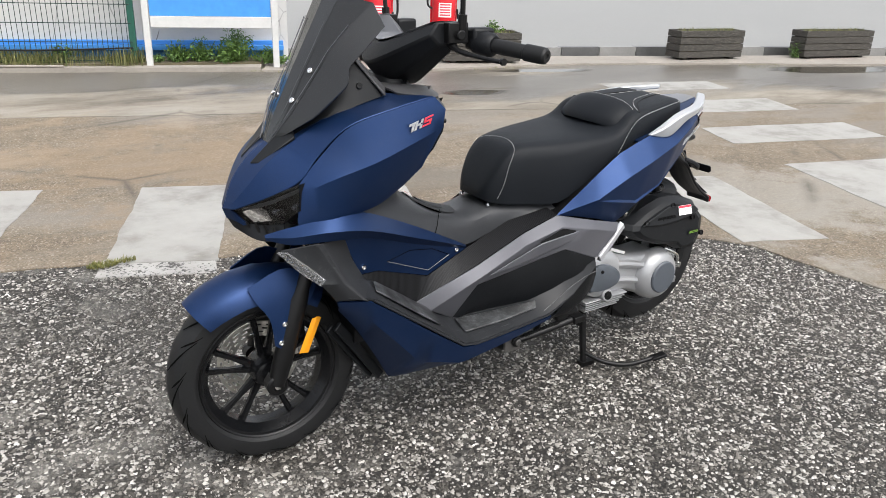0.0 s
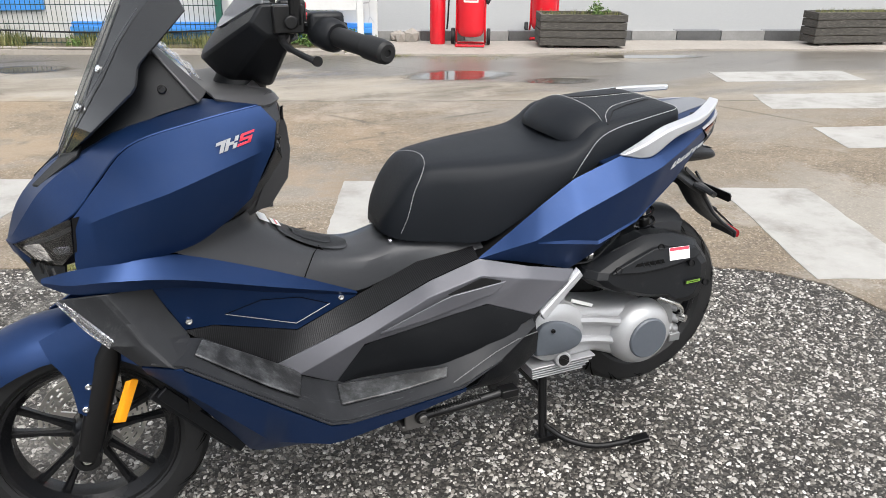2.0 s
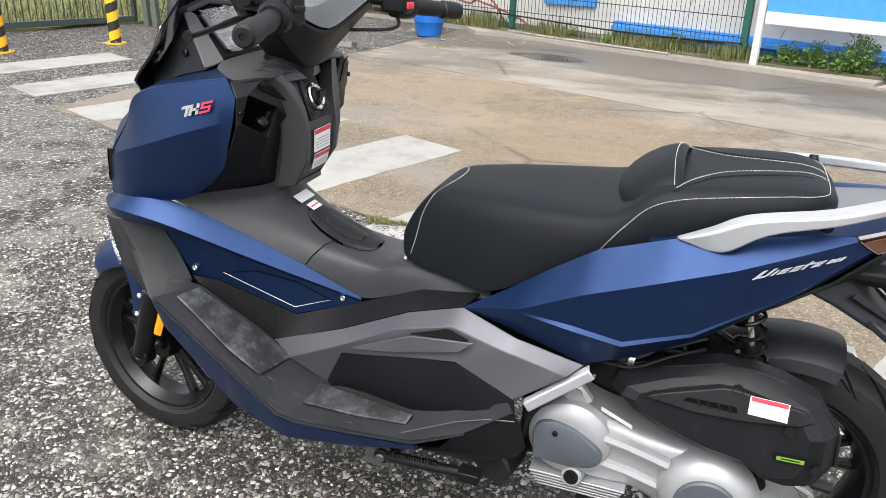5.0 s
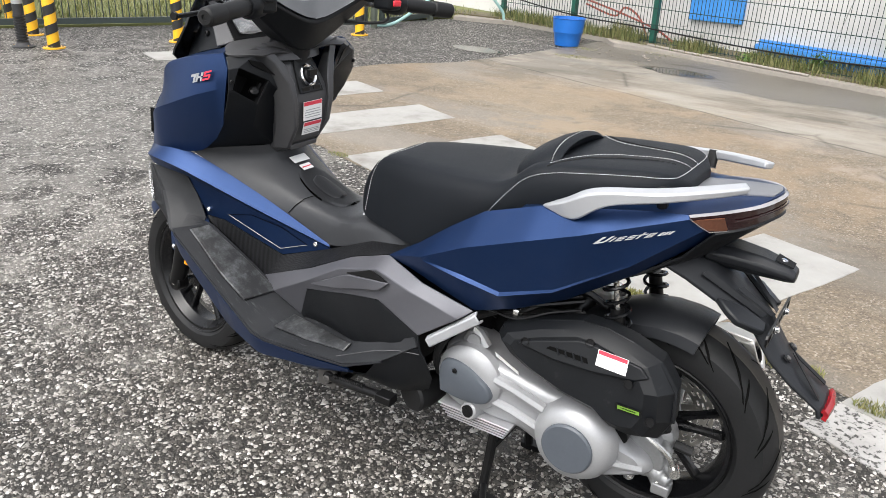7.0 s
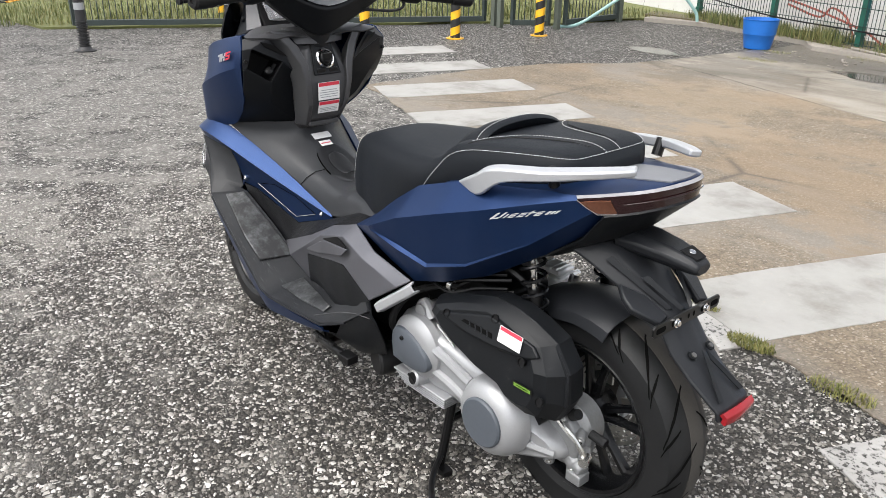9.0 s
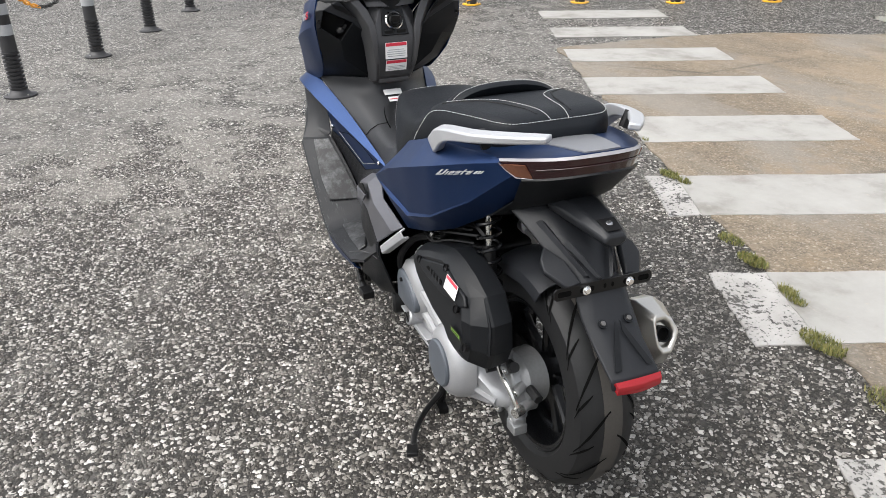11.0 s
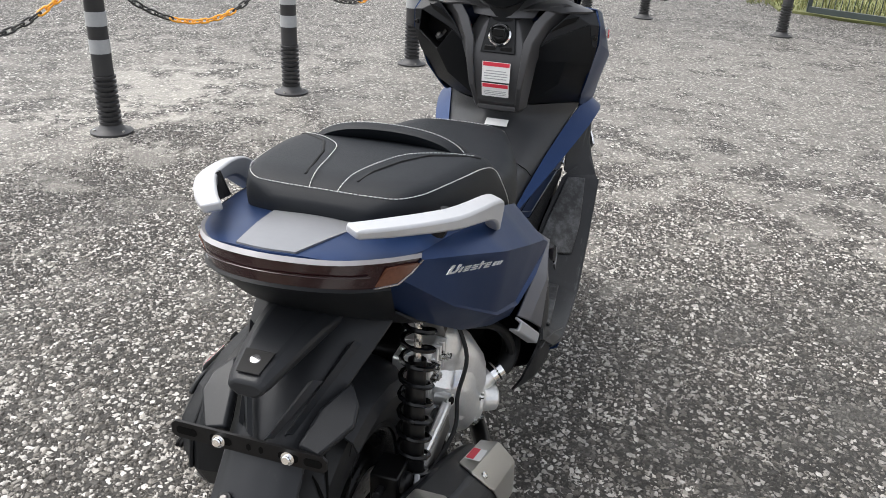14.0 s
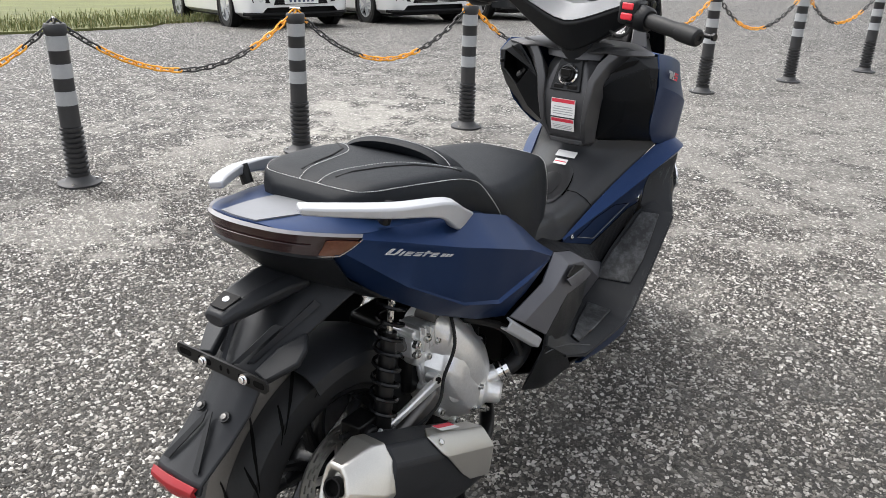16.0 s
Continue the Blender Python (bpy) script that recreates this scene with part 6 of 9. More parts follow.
def rail_mesh(bm):
    loops = [[(0.256, 0.190, 0.862), (0.20, 0.198, 0.893), (0.142, 0.203, 0.926), (0.03, 0.176, 0.942), (-0.06, 0.122, 0.954), (-0.108, 0.086, 0.960)],
             [(0.252, 0.206, 0.862), (0.195, 0.222, 0.890), (0.130, 0.228, 0.922), (0.015, 0.203, 0.938), (-0.074, 0.150, 0.950), (-0.122, 0.108, 0.956)],
             [(0.200, 0.212, 0.850), (0.165, 0.223, 0.858), (0.105, 0.224, 0.898), (0.005, 0.198, 0.920), (-0.074, 0.146, 0.934), (-0.119, 0.106, 0.942)],
             [(0.205, 0.190, 0.850), (0.170, 0.198, 0.858), (0.118, 0.200, 0.900), (0.02, 0.172, 0.922), (-0.06, 0.120, 0.936), (-0.106, 0.084, 0.945)]]
    rows = list(zip(*[crom(l, 24) for l in loops]))
    skin(bm, rows, ring=True, caps=True)


rails = both("grab_rail", rail_mesh, M["rail"], None, "satin silver grab rail", sharp=50, bevel=0.006)
both("rail_stay", lambda bm: tube(bm, [(0.02, 0.165, 0.905), (0.02, 0.180, 0.940)], 0.012, 10), M["black_metal"])

# --- plate holder, rear hugger ---
holder = one("plate_holder", shell(full([[(0.03, 0.118, 0.775), (0.0, 0.060, 0.800), (0.0, 0, 0.802)], [(-0.035, 0.102, 0.742), (-0.070, 0.056, 0.768), (-0.078, 0, 0.770)], [(-0.10, 0.080, 0.700), (-0.130, 0.046, 0.716), (-0.138, 0, 0.716)], [(-0.165, 0.060, 0.664), (-0.185, 0.036, 0.670), (-0.190, 0, 0.670)],
                                         [(-0.215, 0.062, 0.600), (-0.232, 0.040, 0.602), (-0.236, 0, 0.604)], [(-0.262, 0.058, 0.560), (-0.274, 0.03, 0.562), (-0.276, 0, 0.566)], [(-0.325, 0.056, 0.520), (-0.330, 0.03, 0.521), (-0.330, 0, 0.522)], [(-0.330, 0.054, 0.498), (-0.335, 0.03, 0.497), (-0.335, 0, 0.497)]]), 15, False, 0, 0.010), M["grey_plastic"], None, "dark grey plastic plate holder", bevel=0.004)
both("holder_wing", plate([(-0.090, 0.086, 0.706), (-0.118, 0.108, 0.692), (-0.142, 0.112, 0.676), (-0.190, 0.080, 0.652), (-0.186, 0.050, 0.660), (-0.140, 0.062, 0.690)], (-0.5, 0.2, 0.8), 0.016), M["grey_plastic"], holder, "", bevel=0.004)
for y in (1, -1):
    one("holder_groove", plate([(-0.248, 0.006 * y, 0.602), (-0.318, 0.044 * y, 0.5335), (-0.318, 0.030 * y, 0.5335), (-0.262, 0.004 * y, 0.586)], (-0.6, 0, 0.75), 0.0020), M["plastic"], holder, "dark pressed groove")
    one("holder_rib", shell([[(-0.128, 0.060 * y, 0.732), (-0.196, 0.020 * y, 0.676)], [(-0.136, 0.050 * y, 0.736), (-0.202, 0.014 * y, 0.680)], [(-0.136, 0.042 * y, 0.730), (-0.200, 0.008 * y, 0.674)]], 5, False, 0, 0.003), M["grey_plastic"], holder)
    one("holder_rib", shell([[(-0.060, 0.088 * y, 0.756), (-0.180, 0.040 * y, 0.676)], [(-0.068, 0.080 * y, 0.764), (-0.188, 0.035 * y, 0.682)], [(-0.070, 0.072 * y, 0.758), (-0.186, 0.030 * y, 0.676)]], 5, False, 0, 0.003), M["grey_plastic"], holder)


def pod(bm):
    """A hooded lamp: flat topped, sharp at the brow, keel shaped below."""
    rows = []
    for x, z, w, h, k in ((-0.050, 0.790, 0.058, 0.014, 0.030), (-0.100, 0.789, 0.050, 0.016, 0.034), (-0.155, 0.783, 0.041, 0.016, 0.030), (-0.205, 0.774, 0.031, 0.013, 0.022), (-0.222, 0.768, 0.025, 0.009, 0.014)):
        half = [(w * 0.62, h), (w, h * 0.1), (w * 0.92, -k * 0.45), (w * 0.45, -k)]
        rows.append([Vector((x, y, z + q)) for y, q in half] + [Vector((x, -y, z + q)) for y, q in half[::-1]])
    skin(bm, rows, ring=True, caps=True)


one("plate_lamp", pod, M["grey_plastic"], holder, "black number plate lamp", sharp=30, bevel=0.004)
one("lamp_window", plate([(-0.178, 0.021, 0.7955), (-0.178, -0.021, 0.7955), (-0.214, -0.016, 0.7845), (-0.214, 0.016, 0.7845)], (-0.3, 0, 1), 0.002), M["deep"], holder, "glossy black lamp window", bevel=0.001)
one("lamp_glass", lambda bm: lathe(bm, [(0, 0.0075), (0.0015, 0.0065), (0.002, 0.003)], (-0.193, 0, 0.7925), (-0.3, 0, 1), 14), M["lamp_chrome"], holder, "clear plate lamp glass")


def slotted_bar(bm):
    outline = [(-0.096, -0.013), (0.118, -0.013), (0.124, -0.007), (0.124, 0.007), (0.118, 0.013), (-0.096, 0.013), (-0.102, 0.007), (-0.102, -0.007)]
    prism(bm, [(-0.206, y, 0.665 + z) for y, z in outline], (0, 0, 0), (-0.004, 0, 0))


bracket = one("plate_bracket", slotted_bar, M["black_metal"], None, "slotted black number plate bracket")
# slots are near-black plates on the bar, their shade in the colour
for y0, y1 in ((-0.095, -0.070), (-0.062, -0.034), (0.034, 0.066), (0.086, 0.116), (-0.012, -0.006), (0.006, 0.012)):
    one("slot", lambda bm: prism(bm, [(-0.2102, y, 0.665 + z) for y, z in ((y0, -0.003), (y0 + 0.003, -0.006), (y1 - 0.003, -0.006), (y1, -0.003), (y1, 0.003), (y1 - 0.003, 0.006), (y0 + 0.003, 0.006), (y0, 0.003))], (0, 0, 0), (-0.0006, 0, 0)), M["groove"], bracket, "bracket slot drawn as a near-black plate")
for y in (0.052, -0.048):
    one("bolt", lambda bm: lathe(bm, [(0, 0.0095), (0.003, 0.0095), (0.0035, 0.0065), (0.008, 0.0065), (0.009, 0.005)], (-0.210, y, 0.664), (-1, 0, 0.15), 14), M["chrome"], bracket, "bright plate bolt")
for y in (0.030, -0.030):
    one("washer", lambda bm: lathe(bm, [(0, 0.0100), (0.003, 0.0095), (0.003, 0.0060)], (-0.243, y, 0.598), (-0.6, 0, 0.8), 18), M["plastic"], holder, "dark bolt recess")
    one("bolt", lambda bm: lathe(bm, [(0, 0.0056), (0.0045, 0.0052), (0.005, 0.003)], (-0.244, y, 0.599), (-0.6, 0, 0.8), 12), M["disc"], holder, "bright bolt")
one("rear_reflector", shell([[(-0.334, 0.052, 0.522), (-0.338, 0, 0.524), (-0.334, -0.052, 0.522)], [(-0.343, 0.050, 0.512), (-0.348, 0, 0.512), (-0.343, -0.050, 0.512)], [(-0.340, 0.050, 0.496), (-0.345, 0, 0.494), (-0.340, -0.050, 0.496)]], 9, True, 6, 0.010), M["red"], holder, "red rear reflector", bevel=0.002)
hugger = one("rear_hugger", arch(REAR, 0.288, (38, 50, 62, 75, 88, 97, 103, 107), 0.088, 0.012, 0.040), M["grey_plastic"], None, "black rear wheel hugger")

# --- engine, belt case ---
one("engine_block", lambda bm: (box(bm, 0.30, 0.52, -0.10, 0.12, 0.27, 0.44), box(bm, 0.20, 0.50, -0.09, 0.08, 0.42, 0.58), box(bm, 0.36, 0.54, -0.08, 0.08, 0.56, 0.66)), M["black_metal"], None, "dark engine block", bevel=0.012)


def case(points, y0, y1, inset):
    """A cast cover: an outline in the side plane, rounded towards its face."""
    def build(bm):
        cx, cz = sum(p[0] for p in points) / len(points), sum(p[1] for p in points) / len(points)
        loop = crom([(x, 0, z) for x, z in points] + [(*points[0][:1], 0, points[0][1])], 64)[:-1]
        rows = []
        for y, k in ((y0, 0.0), (y1 - inset, 0.0), (y1 - inset * 0.35, inset * 0.35), (y1, inset)):
            ring = []
            for p in loop:
                d = Vector((p.x - cx, 0, p.z - cz))
                ring.append(Vector((p.x, y, p.z)) - d.normalized() * k)
            rows.append(ring)
        skin(bm, rows, ring=True, caps=True)
    return build


BELT = [(0.485, 0.40), (0.475, 0.455), (0.42, 0.478), (0.355, 0.455), (0.29, 0.440), (0.20, 0.425), (0.13, 0.425), (0.06, 0.385), (0.02, 0.345), (-0.030, 0.314), (-0.036, 0.280), (0.03, 0.262), (0.11, 0.246), (0.18, 0.262), (0.27, 0.295), (0.36, 0.300), (0.45, 0.320), (0.482, 0.355)]


def belt_mesh(bm):
    """The belt case, thinner towards the axle."""
    case(BELT, 0.085, 0.190, 0.022)(bm)
    for v in bm.verts:
        if v.co.x < 0.06 and v.co.y > 0.10:
            v.co.y -= (0.06 - v.co.x) * 0.42


belt = one("belt_case", belt_mesh, M["alloy"], None, "cast aluminium belt drive case", sharp=45)
for ridge, r in (([(0.37, 0.192, 0.42), (0.28, 0.194, 0.405), (0.20, 0.196, 0.385)], 0.014), ([(0.36, 0.190, 0.355), (0.28, 0.192, 0.345), (0.20, 0.194, 0.325)], 0.012), ([(0.07, 0.182, 0.30), (0.02, 0.166, 0.298), (-0.022, 0.148, 0.294)], 0.012)):
    one("case_ridge", lambda bm: tube(bm, ridge, r, 8), M["alloy"], belt)
one("clutch_bulge", lambda bm: lathe(bm, [(0.0, 0.098), (0.025, 0.094), (0.045, 0.082), (0.054, 0.066), (0.056, 0.058)], (0.123, 0.178, 0.336), (0, 1, 0), 44), M["alloy"], belt)
one("clutch_cap", lambda bm: lathe(bm, [(0, 0.060), (0.006, 0.060), (0.010, 0.056), (0.011, 0.03)], (0.123, 0.232, 0.336), (0, 1, 0), 40), M["cap"], belt, "slate grey round cap")
one("front_bulge", lambda bm: lathe(bm, [(0.0, 0.088), (0.018, 0.084), (0.030, 0.070), (0.034, 0.05)], (0.40, 0.180, 0.392), (0, 1, 0), 40), M["alloy"], belt)
one("case_cover", case([(0.468, 0.345), (0.472, 0.40), (0.458, 0.432), (0.42, 0.440), (0.375, 0.425), (0.335, 0.395), (0.330, 0.365), (0.355, 0.345), (0.41, 0.338)], 0.200, 0.222, 0.008), M["cap"], belt, "slate grey front cover")
one("case_screw", bolt((0.425, 0.223, 0.415), (0, 1, 0), 0.006), M["deep"], belt)
one("drain_plug", lambda bm: lathe(bm, [(-0.045, 0.022), (0.006, 0.022), (0.010, 0.019), (0.010, 0.016), (0.004, 0.016)], (0.383, 0.213, 0.316), (0.1, 0.95, 0.2), 24), M["alloy"], belt, "oil filler neck")
one("drain_cap", lambda bm: (lathe(bm, [(0.0, 0.015), (0.011, 0.015)], (0.383, 0.213, 0.316), (0.1, 0.95, 0.2), 20), bar(bm, (0.372, 0.226, 0.312), (0.396, 0.226, 0.328), 0.004, 0.006)), M["black_metal"], belt, "black slotted oil cap")
for k in range(5):
    one("cooling_fin", lambda bm: box(bm, 0.275 + 0.006 * k, 0.475 - 0.004 * k, 0.075, 0.212 - 0.005 * k, 0.300 - 0.011 * k, 0.3045 - 0.011 * k), M["alloy"], belt, "", bevel=0.002)
one("case_hanger", lambda bm: (tube(bm, [(0.43, 0.16, 0.46), (0.405, 0.165, 0.50), (0.375, 0.165, 0.47)], 0.016, 10, 9), lathe(bm, [(-0.02, 0.017), (0.02, 0.017)], (0.40, 0.165, 0.487), (0, 1, 0), 20)), M["alloy"], belt)
gearbox = one("rear_hub_case", lambda bm: (lathe(bm, [(-0.03, 0.070), (0.020, 0.068), (0.030, 0.058), (0.034, 0.040), (0.046, 0.036), (0.048, 0.016)], (0.0, 0.075, 0.330), (-0.15, 1, 0.05), 30), case([(0.06, 0.272), (0.055, 0.345), (0.020, 0.380), (-0.026, 0.374), (-0.052, 0.345), (-0.062, 0.300), (-0.048, 0.264), (0.0, 0.254)], 0.06, 0.124, 0.008)(bm)), M["gearbox"], None, "cast aluminium gearbox end", sharp=42)
one("shock_lug", lambda bm: (bar(bm, (0.005, 0.100, 0.370), (0.034, 0.118, 0.425), 0.022, 0.030), bar(bm, (0.060, 0.100, 0.360), (0.040, 0.118, 0.420), 0.018, 0.026), box(bm, 0.010, 0.050, 0.100, 0.124, 0.395, 0.432)), M["gearbox"], gearbox, "", bevel=0.004)
for x, y, z, l in ((-0.062, 0.118, 0.340, 0.05), (-0.076, 0.114, 0.296, 0.06), (-0.050, 0.118, 0.256, 0.06), (0.010, 0.126, 0.252, 0.04), (-0.020, 0.126, 0.376, 0.03), (0.045, 0.128, 0.350, 0.03)):
    one("gearbox_boss", lambda bm: lathe(bm, [(-l, 0.015), (0.006, 0.0130), (0.010, 0.0105)], (x, y, z), (-0.55, 0.80, 0), 14), M["gearbox"], gearbox)
    one("gearbox_bolt", bolt(Vector((x, y, z)) + 0.010 * Vector((-0.55, 0.80, 0)), (-0.55, 0.80, 0), 0.0068), M["steel"], gearbox)
one("drain_boss", lambda bm: (lathe(bm, [(-0.04, 0.024), (0.0, 0.022), (0.004, 0.017), (0.020, 0.016), (0.022, 0.012)], (-0.060, 0.112, 0.268), (-0.9, 0.3, -0.25), 18), box(bm, -0.085, -0.045, 0.100, 0.135, 0.232, 0.258)), M["gearbox"], gearbox, "drain boss", bevel=0.003)
one("breather", lambda bm: (tube(bm, [(-0.020, 0.118, 0.385), (-0.034, 0.124, 0.402), (-0.052, 0.122, 0.395)], 0.009, 8, 8), lathe(bm, [(0, 0.013), (0.022, 0.012)], (-0.040, 0.122, 0.392), (-0.7, 0.1, 0.5), 12)), M["rubber"], gearbox, "black rubber breather cap")
one("brake_arm", lambda bm: (tube(bm, [(0.020, 0.134, 0.395), (-0.030, 0.142, 0.372), (-0.070, 0.138, 0.346), (-0.088, 0.128, 0.306)], 0.0062, 8, 12), lathe(bm, [(-0.012, 0.013), (0.012, 0.012)], (-0.088, 0.128, 0.304), (-0.4, 0.9, 0), 12)), M["steel"], gearbox, "bright cable arm")
one("brake_sleeve", lambda bm: tube(bm, [(-0.070, 0.090, 0.345), (-0.110, 0.088, 0.340)], 0.011, 10), M["rubber"], gearbox, "black cable sleeve")
one("barcode_plate", plate([(0.345, 0.176, 0.472), (0.280, 0.182, 0.447), (0.280, 0.178, 0.436), (0.345, 0.172, 0.460)], (0, 1, 0.3), 0.002), M["sticker"], belt, "small white serial plate")

AIR = [(0.328, 0.530), (0.318, 0.552), (0.235, 0.586), (0.135, 0.616), (0.075, 0.616), (0.020, 0.604), (-0.044, 0.580), (-0.083, 0.526), (-0.088, 0.458), (-0.064, 0.408), (-0.026, 0.398), (0.020, 0.404), (0.055, 0.430), (0.150, 0.446), (0.250, 0.480), (0.300, 0.505)]


def airbox_mesh(bm):
    """A faceted box: its upper face leans back, its lower face stands upright below a ridge."""
    cx, cz = 0.12, 0.53
    rows = []
    for y, k in ((0.106, 0.90), (0.113, 0.97), (0.140, 0.995), (0.158, 1.0), (0.170, 0.985), (0.203, 0.87), (0.213, 0.74)):
        lean = 0.32 if y > 0.162 else 0.0
        rows.append([Vector((cx + (x - cx) * k, y - lean * max(0.0, cz + (z - cz) * k - 0.525) * (0.45 if y < 0.18 else 1) - 0.02 * max(0, x - 0.2), cz + (z - cz) * k)) for x, z in AIR])
    skin(bm, rows, ring=True, caps=True)


airbox = one("airbox", airbox_mesh, M["plastic"], None, "faceted black air filter box", sharp=16, bevel=0.003)
def on_airbox(x, z, lift=0.0):
    return (x, 0.2135 + lift - 0.32 * max(0.0, z - 0.525), z)


one("airbox_ridge", plate([on_airbox(x, z, -0.008) for x, z in ((0.262, 0.540), (0.236, 0.553), (0.122, 0.587), (0.100, 0.587), (-0.014, 0.573), (-0.034, 0.556), (-0.006, 0.542), (0.080, 0.532), (0.170, 0.530))], (0, 1, 0.32), 0.010), M["plastic"], airbox, "", bevel=0.004)
one("airbox_lip", lambda bm: tube(bm, [(0.315, 0.166, 0.545), (0.235, 0.163, 0.579), (0.130, 0.159, 0.609), (0.080, 0.159, 0.609), (-0.042, 0.162, 0.574), (-0.082, 0.168, 0.522), (-0.087, 0.172, 0.460)], 0.004, 6), M["plastic"], airbox)
for x, z in ((0.240, 0.551), (0.100, 0.590), (0.004, 0.536), (-0.052, 0.470)):
    one("screw_hole", lambda bm: lathe(bm, [(0, 0.010), (0.003, 0.010), (0.003, 0.0085), (-0.006, 0.0085)], on_airbox(x, z, 0.001), (0, 1, 0.3), 16), M["deep"], airbox)
one("airbox_channel", plate([on_airbox(x, z, 0.0030) for x, z in ((0.190, 0.553), (0.182, 0.560), (0.098, 0.560), (0.094, 0.550))], (0, 1, 0.32), 0.0012), M["groove"], airbox, "dark slotted channel")
for k in range(4):
    one("airbox_rib", lambda bm: bar(bm, on_airbox(0.166 - 0.018 * k, 0.562, 0.004), on_airbox(0.160 - 0.018 * k, 0.549, 0.004), 0.003, 0.003), M["plastic"], airbox)
label_on("warning_label", on_airbox(0.045, 0.569, 0.005), (-1, 0.02, -0.03), (0, -0.30, 1), 0.066, 0.034, INK + [(0.74, 0.98, 0.002, "sticker_red")], airbox, "white warning label with a red header")
lime = label_on("airbox_badge", (-0.006, 0.2155, 0.482), (-1, 0, 0.02), (0, 0, 1), 0.056, 0.014, [(0.22, 0.78, 0.005, "green"), (0.40, 0.60, 0.012, "deep")], airbox, "small lime green badge")
lime.data.materials[0] = M["black_metal"]
airbox.location = (0.006, 0.028, 0.010)
one("rubber_bung", lambda bm: (lathe(bm, [(-0.05, 0.040), (0.0, 0.044), (0.030, 0.044), (0.036, 0.038)], (0.548, 0.175, 0.285), (0.25, 0.95, 0), 24), lathe(bm, [(0, 0.006), (0.01, 0.006)], (0.52, 0.21, 0.325), (0, 1, 0), 8)), M["rubber"], None, "round black rubber stop")
both("hose", lambda bm: tube(bm, [(0.50, 0.17, 0.36), (0.485, 0.205, 0.44), (0.44, 0.18, 0.52), (0.36, 0.12, 0.56)], 0.010, 8, 20), M["rubber"], None, "black hose")
one("wiring", lambda bm: (tube(bm, [(0.33, 0.13, 0.60), (0.26, 0.15, 0.63), (0.18, 0.12, 0.66), (0.12, 0.10, 0.63)], 0.008, 6, 20), tube(bm, [(0.40, 0.15, 0.56), (0.30, 0.16, 0.585), (0.22, 0.14, 0.64)], 0.006, 6, 16)), M["black_metal"], None, "black wiring loom")

one("throttle_body", lambda bm: (lathe(bm, [(-0.035, 0.020), (-0.030, 0.026), (0.020, 0.026), (0.028, 0.020)], (0.36, 0.10, 0.60), (0.3, 0.9, 0.2), 20), lathe(bm, [(0, 0.014), (0.03, 0.013)], (0.33, 0.12, 0.615), (-0.4, 0.8, 0.2), 14)), M["disc"], None, "dull metal throttle body")
for k, (z, y) in enumerate(((0.575, 0.172), (0.592, 0.160), (0.610, 0.176), (0.560, 0.150))):
    one("engine_cable", lambda bm: tube(bm, [(0.44 - 0.02 * k, y - 0.03, z - 0.03), (0.38, y, z), (0.30, y + 0.006, z + 0.012 * (k % 2)), (0.23, y - 0.012, z + 0.03), (0.17, y - 0.05, z + 0.04)], 0.0035 + 0.001 * (k % 2), 6, 20), M["black_metal" if k % 2 else "rubber"], None, "thin black cable")
one("cable_clip", lambda bm: lathe(bm, [(-0.006, 0.016), (0.006, 0.016), (0.006, 0.012), (-0.006, 0.012)], (0.30, 0.168, 0.59), (1, 0, 0.1), 14, close=True), M["steel"], None, "steel cable clip")

# --- right side of the engine, exhaust ---
CASE = [(0.222, 0.500), (0.262, 0.552), (0.345, 0.556), (0.420, 0.512), (0.462, 0.430), (0.448, 0.352), (0.410, 0.300), (0.356, 0.284), (0.300, 0.332), (0.248, 0.420)]


def case_ring(y, k, cx=0.355, cz=0.415):
    loop = crom([(cx + (x - cx) * k, y, cz + (z - cz) * k) for x, z in CASE + CASE[:1]], 60)[:-1]
    return loop


def right_case(bm):
    """A domed casting behind a bolted flange, with a shoulder towards the head."""
    skin(bm, [case_ring(y, k) for y, k in ((-0.040, 0.98), (-0.092, 1.0), (-0.098, 0.99), (-0.104, 0.985), (-0.107, 0.93), (-0.125, 0.88), (-0.150, 0.76), (-0.166, 0.58), (-0.171, 0.40))], ring=True, caps=True)


def shoulder(bm):
    rows = []
    for x, z, y, r in ((0.245, 0.590, -0.085, 0.040), (0.275, 0.565, -0.098, 0.050), (0.310, 0.520, -0.112, 0.058), (0.345, 0.470, -0.122, 0.060), (0.375, 0.420, -0.128, 0.050)):
        rows.append([Vector((x + r * math.cos(a) * 0.62, y - r * math.sin(a), z + r * math.cos(a) * 0.78)) for a in [k * 2 * math.pi / 20 for k in range(20)]])
    skin(bm, rows, ring=True, caps=True)


crank = one("crankcase_right", right_case, M["cast"], None, "domed cast aluminium crankcase", sharp=40)
one("case_shoulder", shoulder, M["cast"], crank, "", sharp=50)
one("case_lip", lambda bm: tube(bm, [p for p in case_ring(-0.098, 1.0)] + [case_ring(-0.098, 1.0)[0]], 0.0055, 8), M["cast"], crank)
for k in (2, 9, 15, 22, 29, 35, 41, 48, 54):
    p = case_ring(-0.098, 1.0)[k]
    one("case_boss", lambda bm: lathe(bm, [(-0.045, 0.0125), (0.016, 0.0115), (0.019, 0.0095)], p, (0, -1, 0), 14), M["cast"], crank)
    one("case_bolt", lambda bm: lathe(bm, [(0, 0.0068), (0.007, 0.0066), (0.008, 0.004), (0.004, 0.0035)], p + Vector((0, -0.018, 0)), (0, -1, 0), 10), M["steel"], crank)
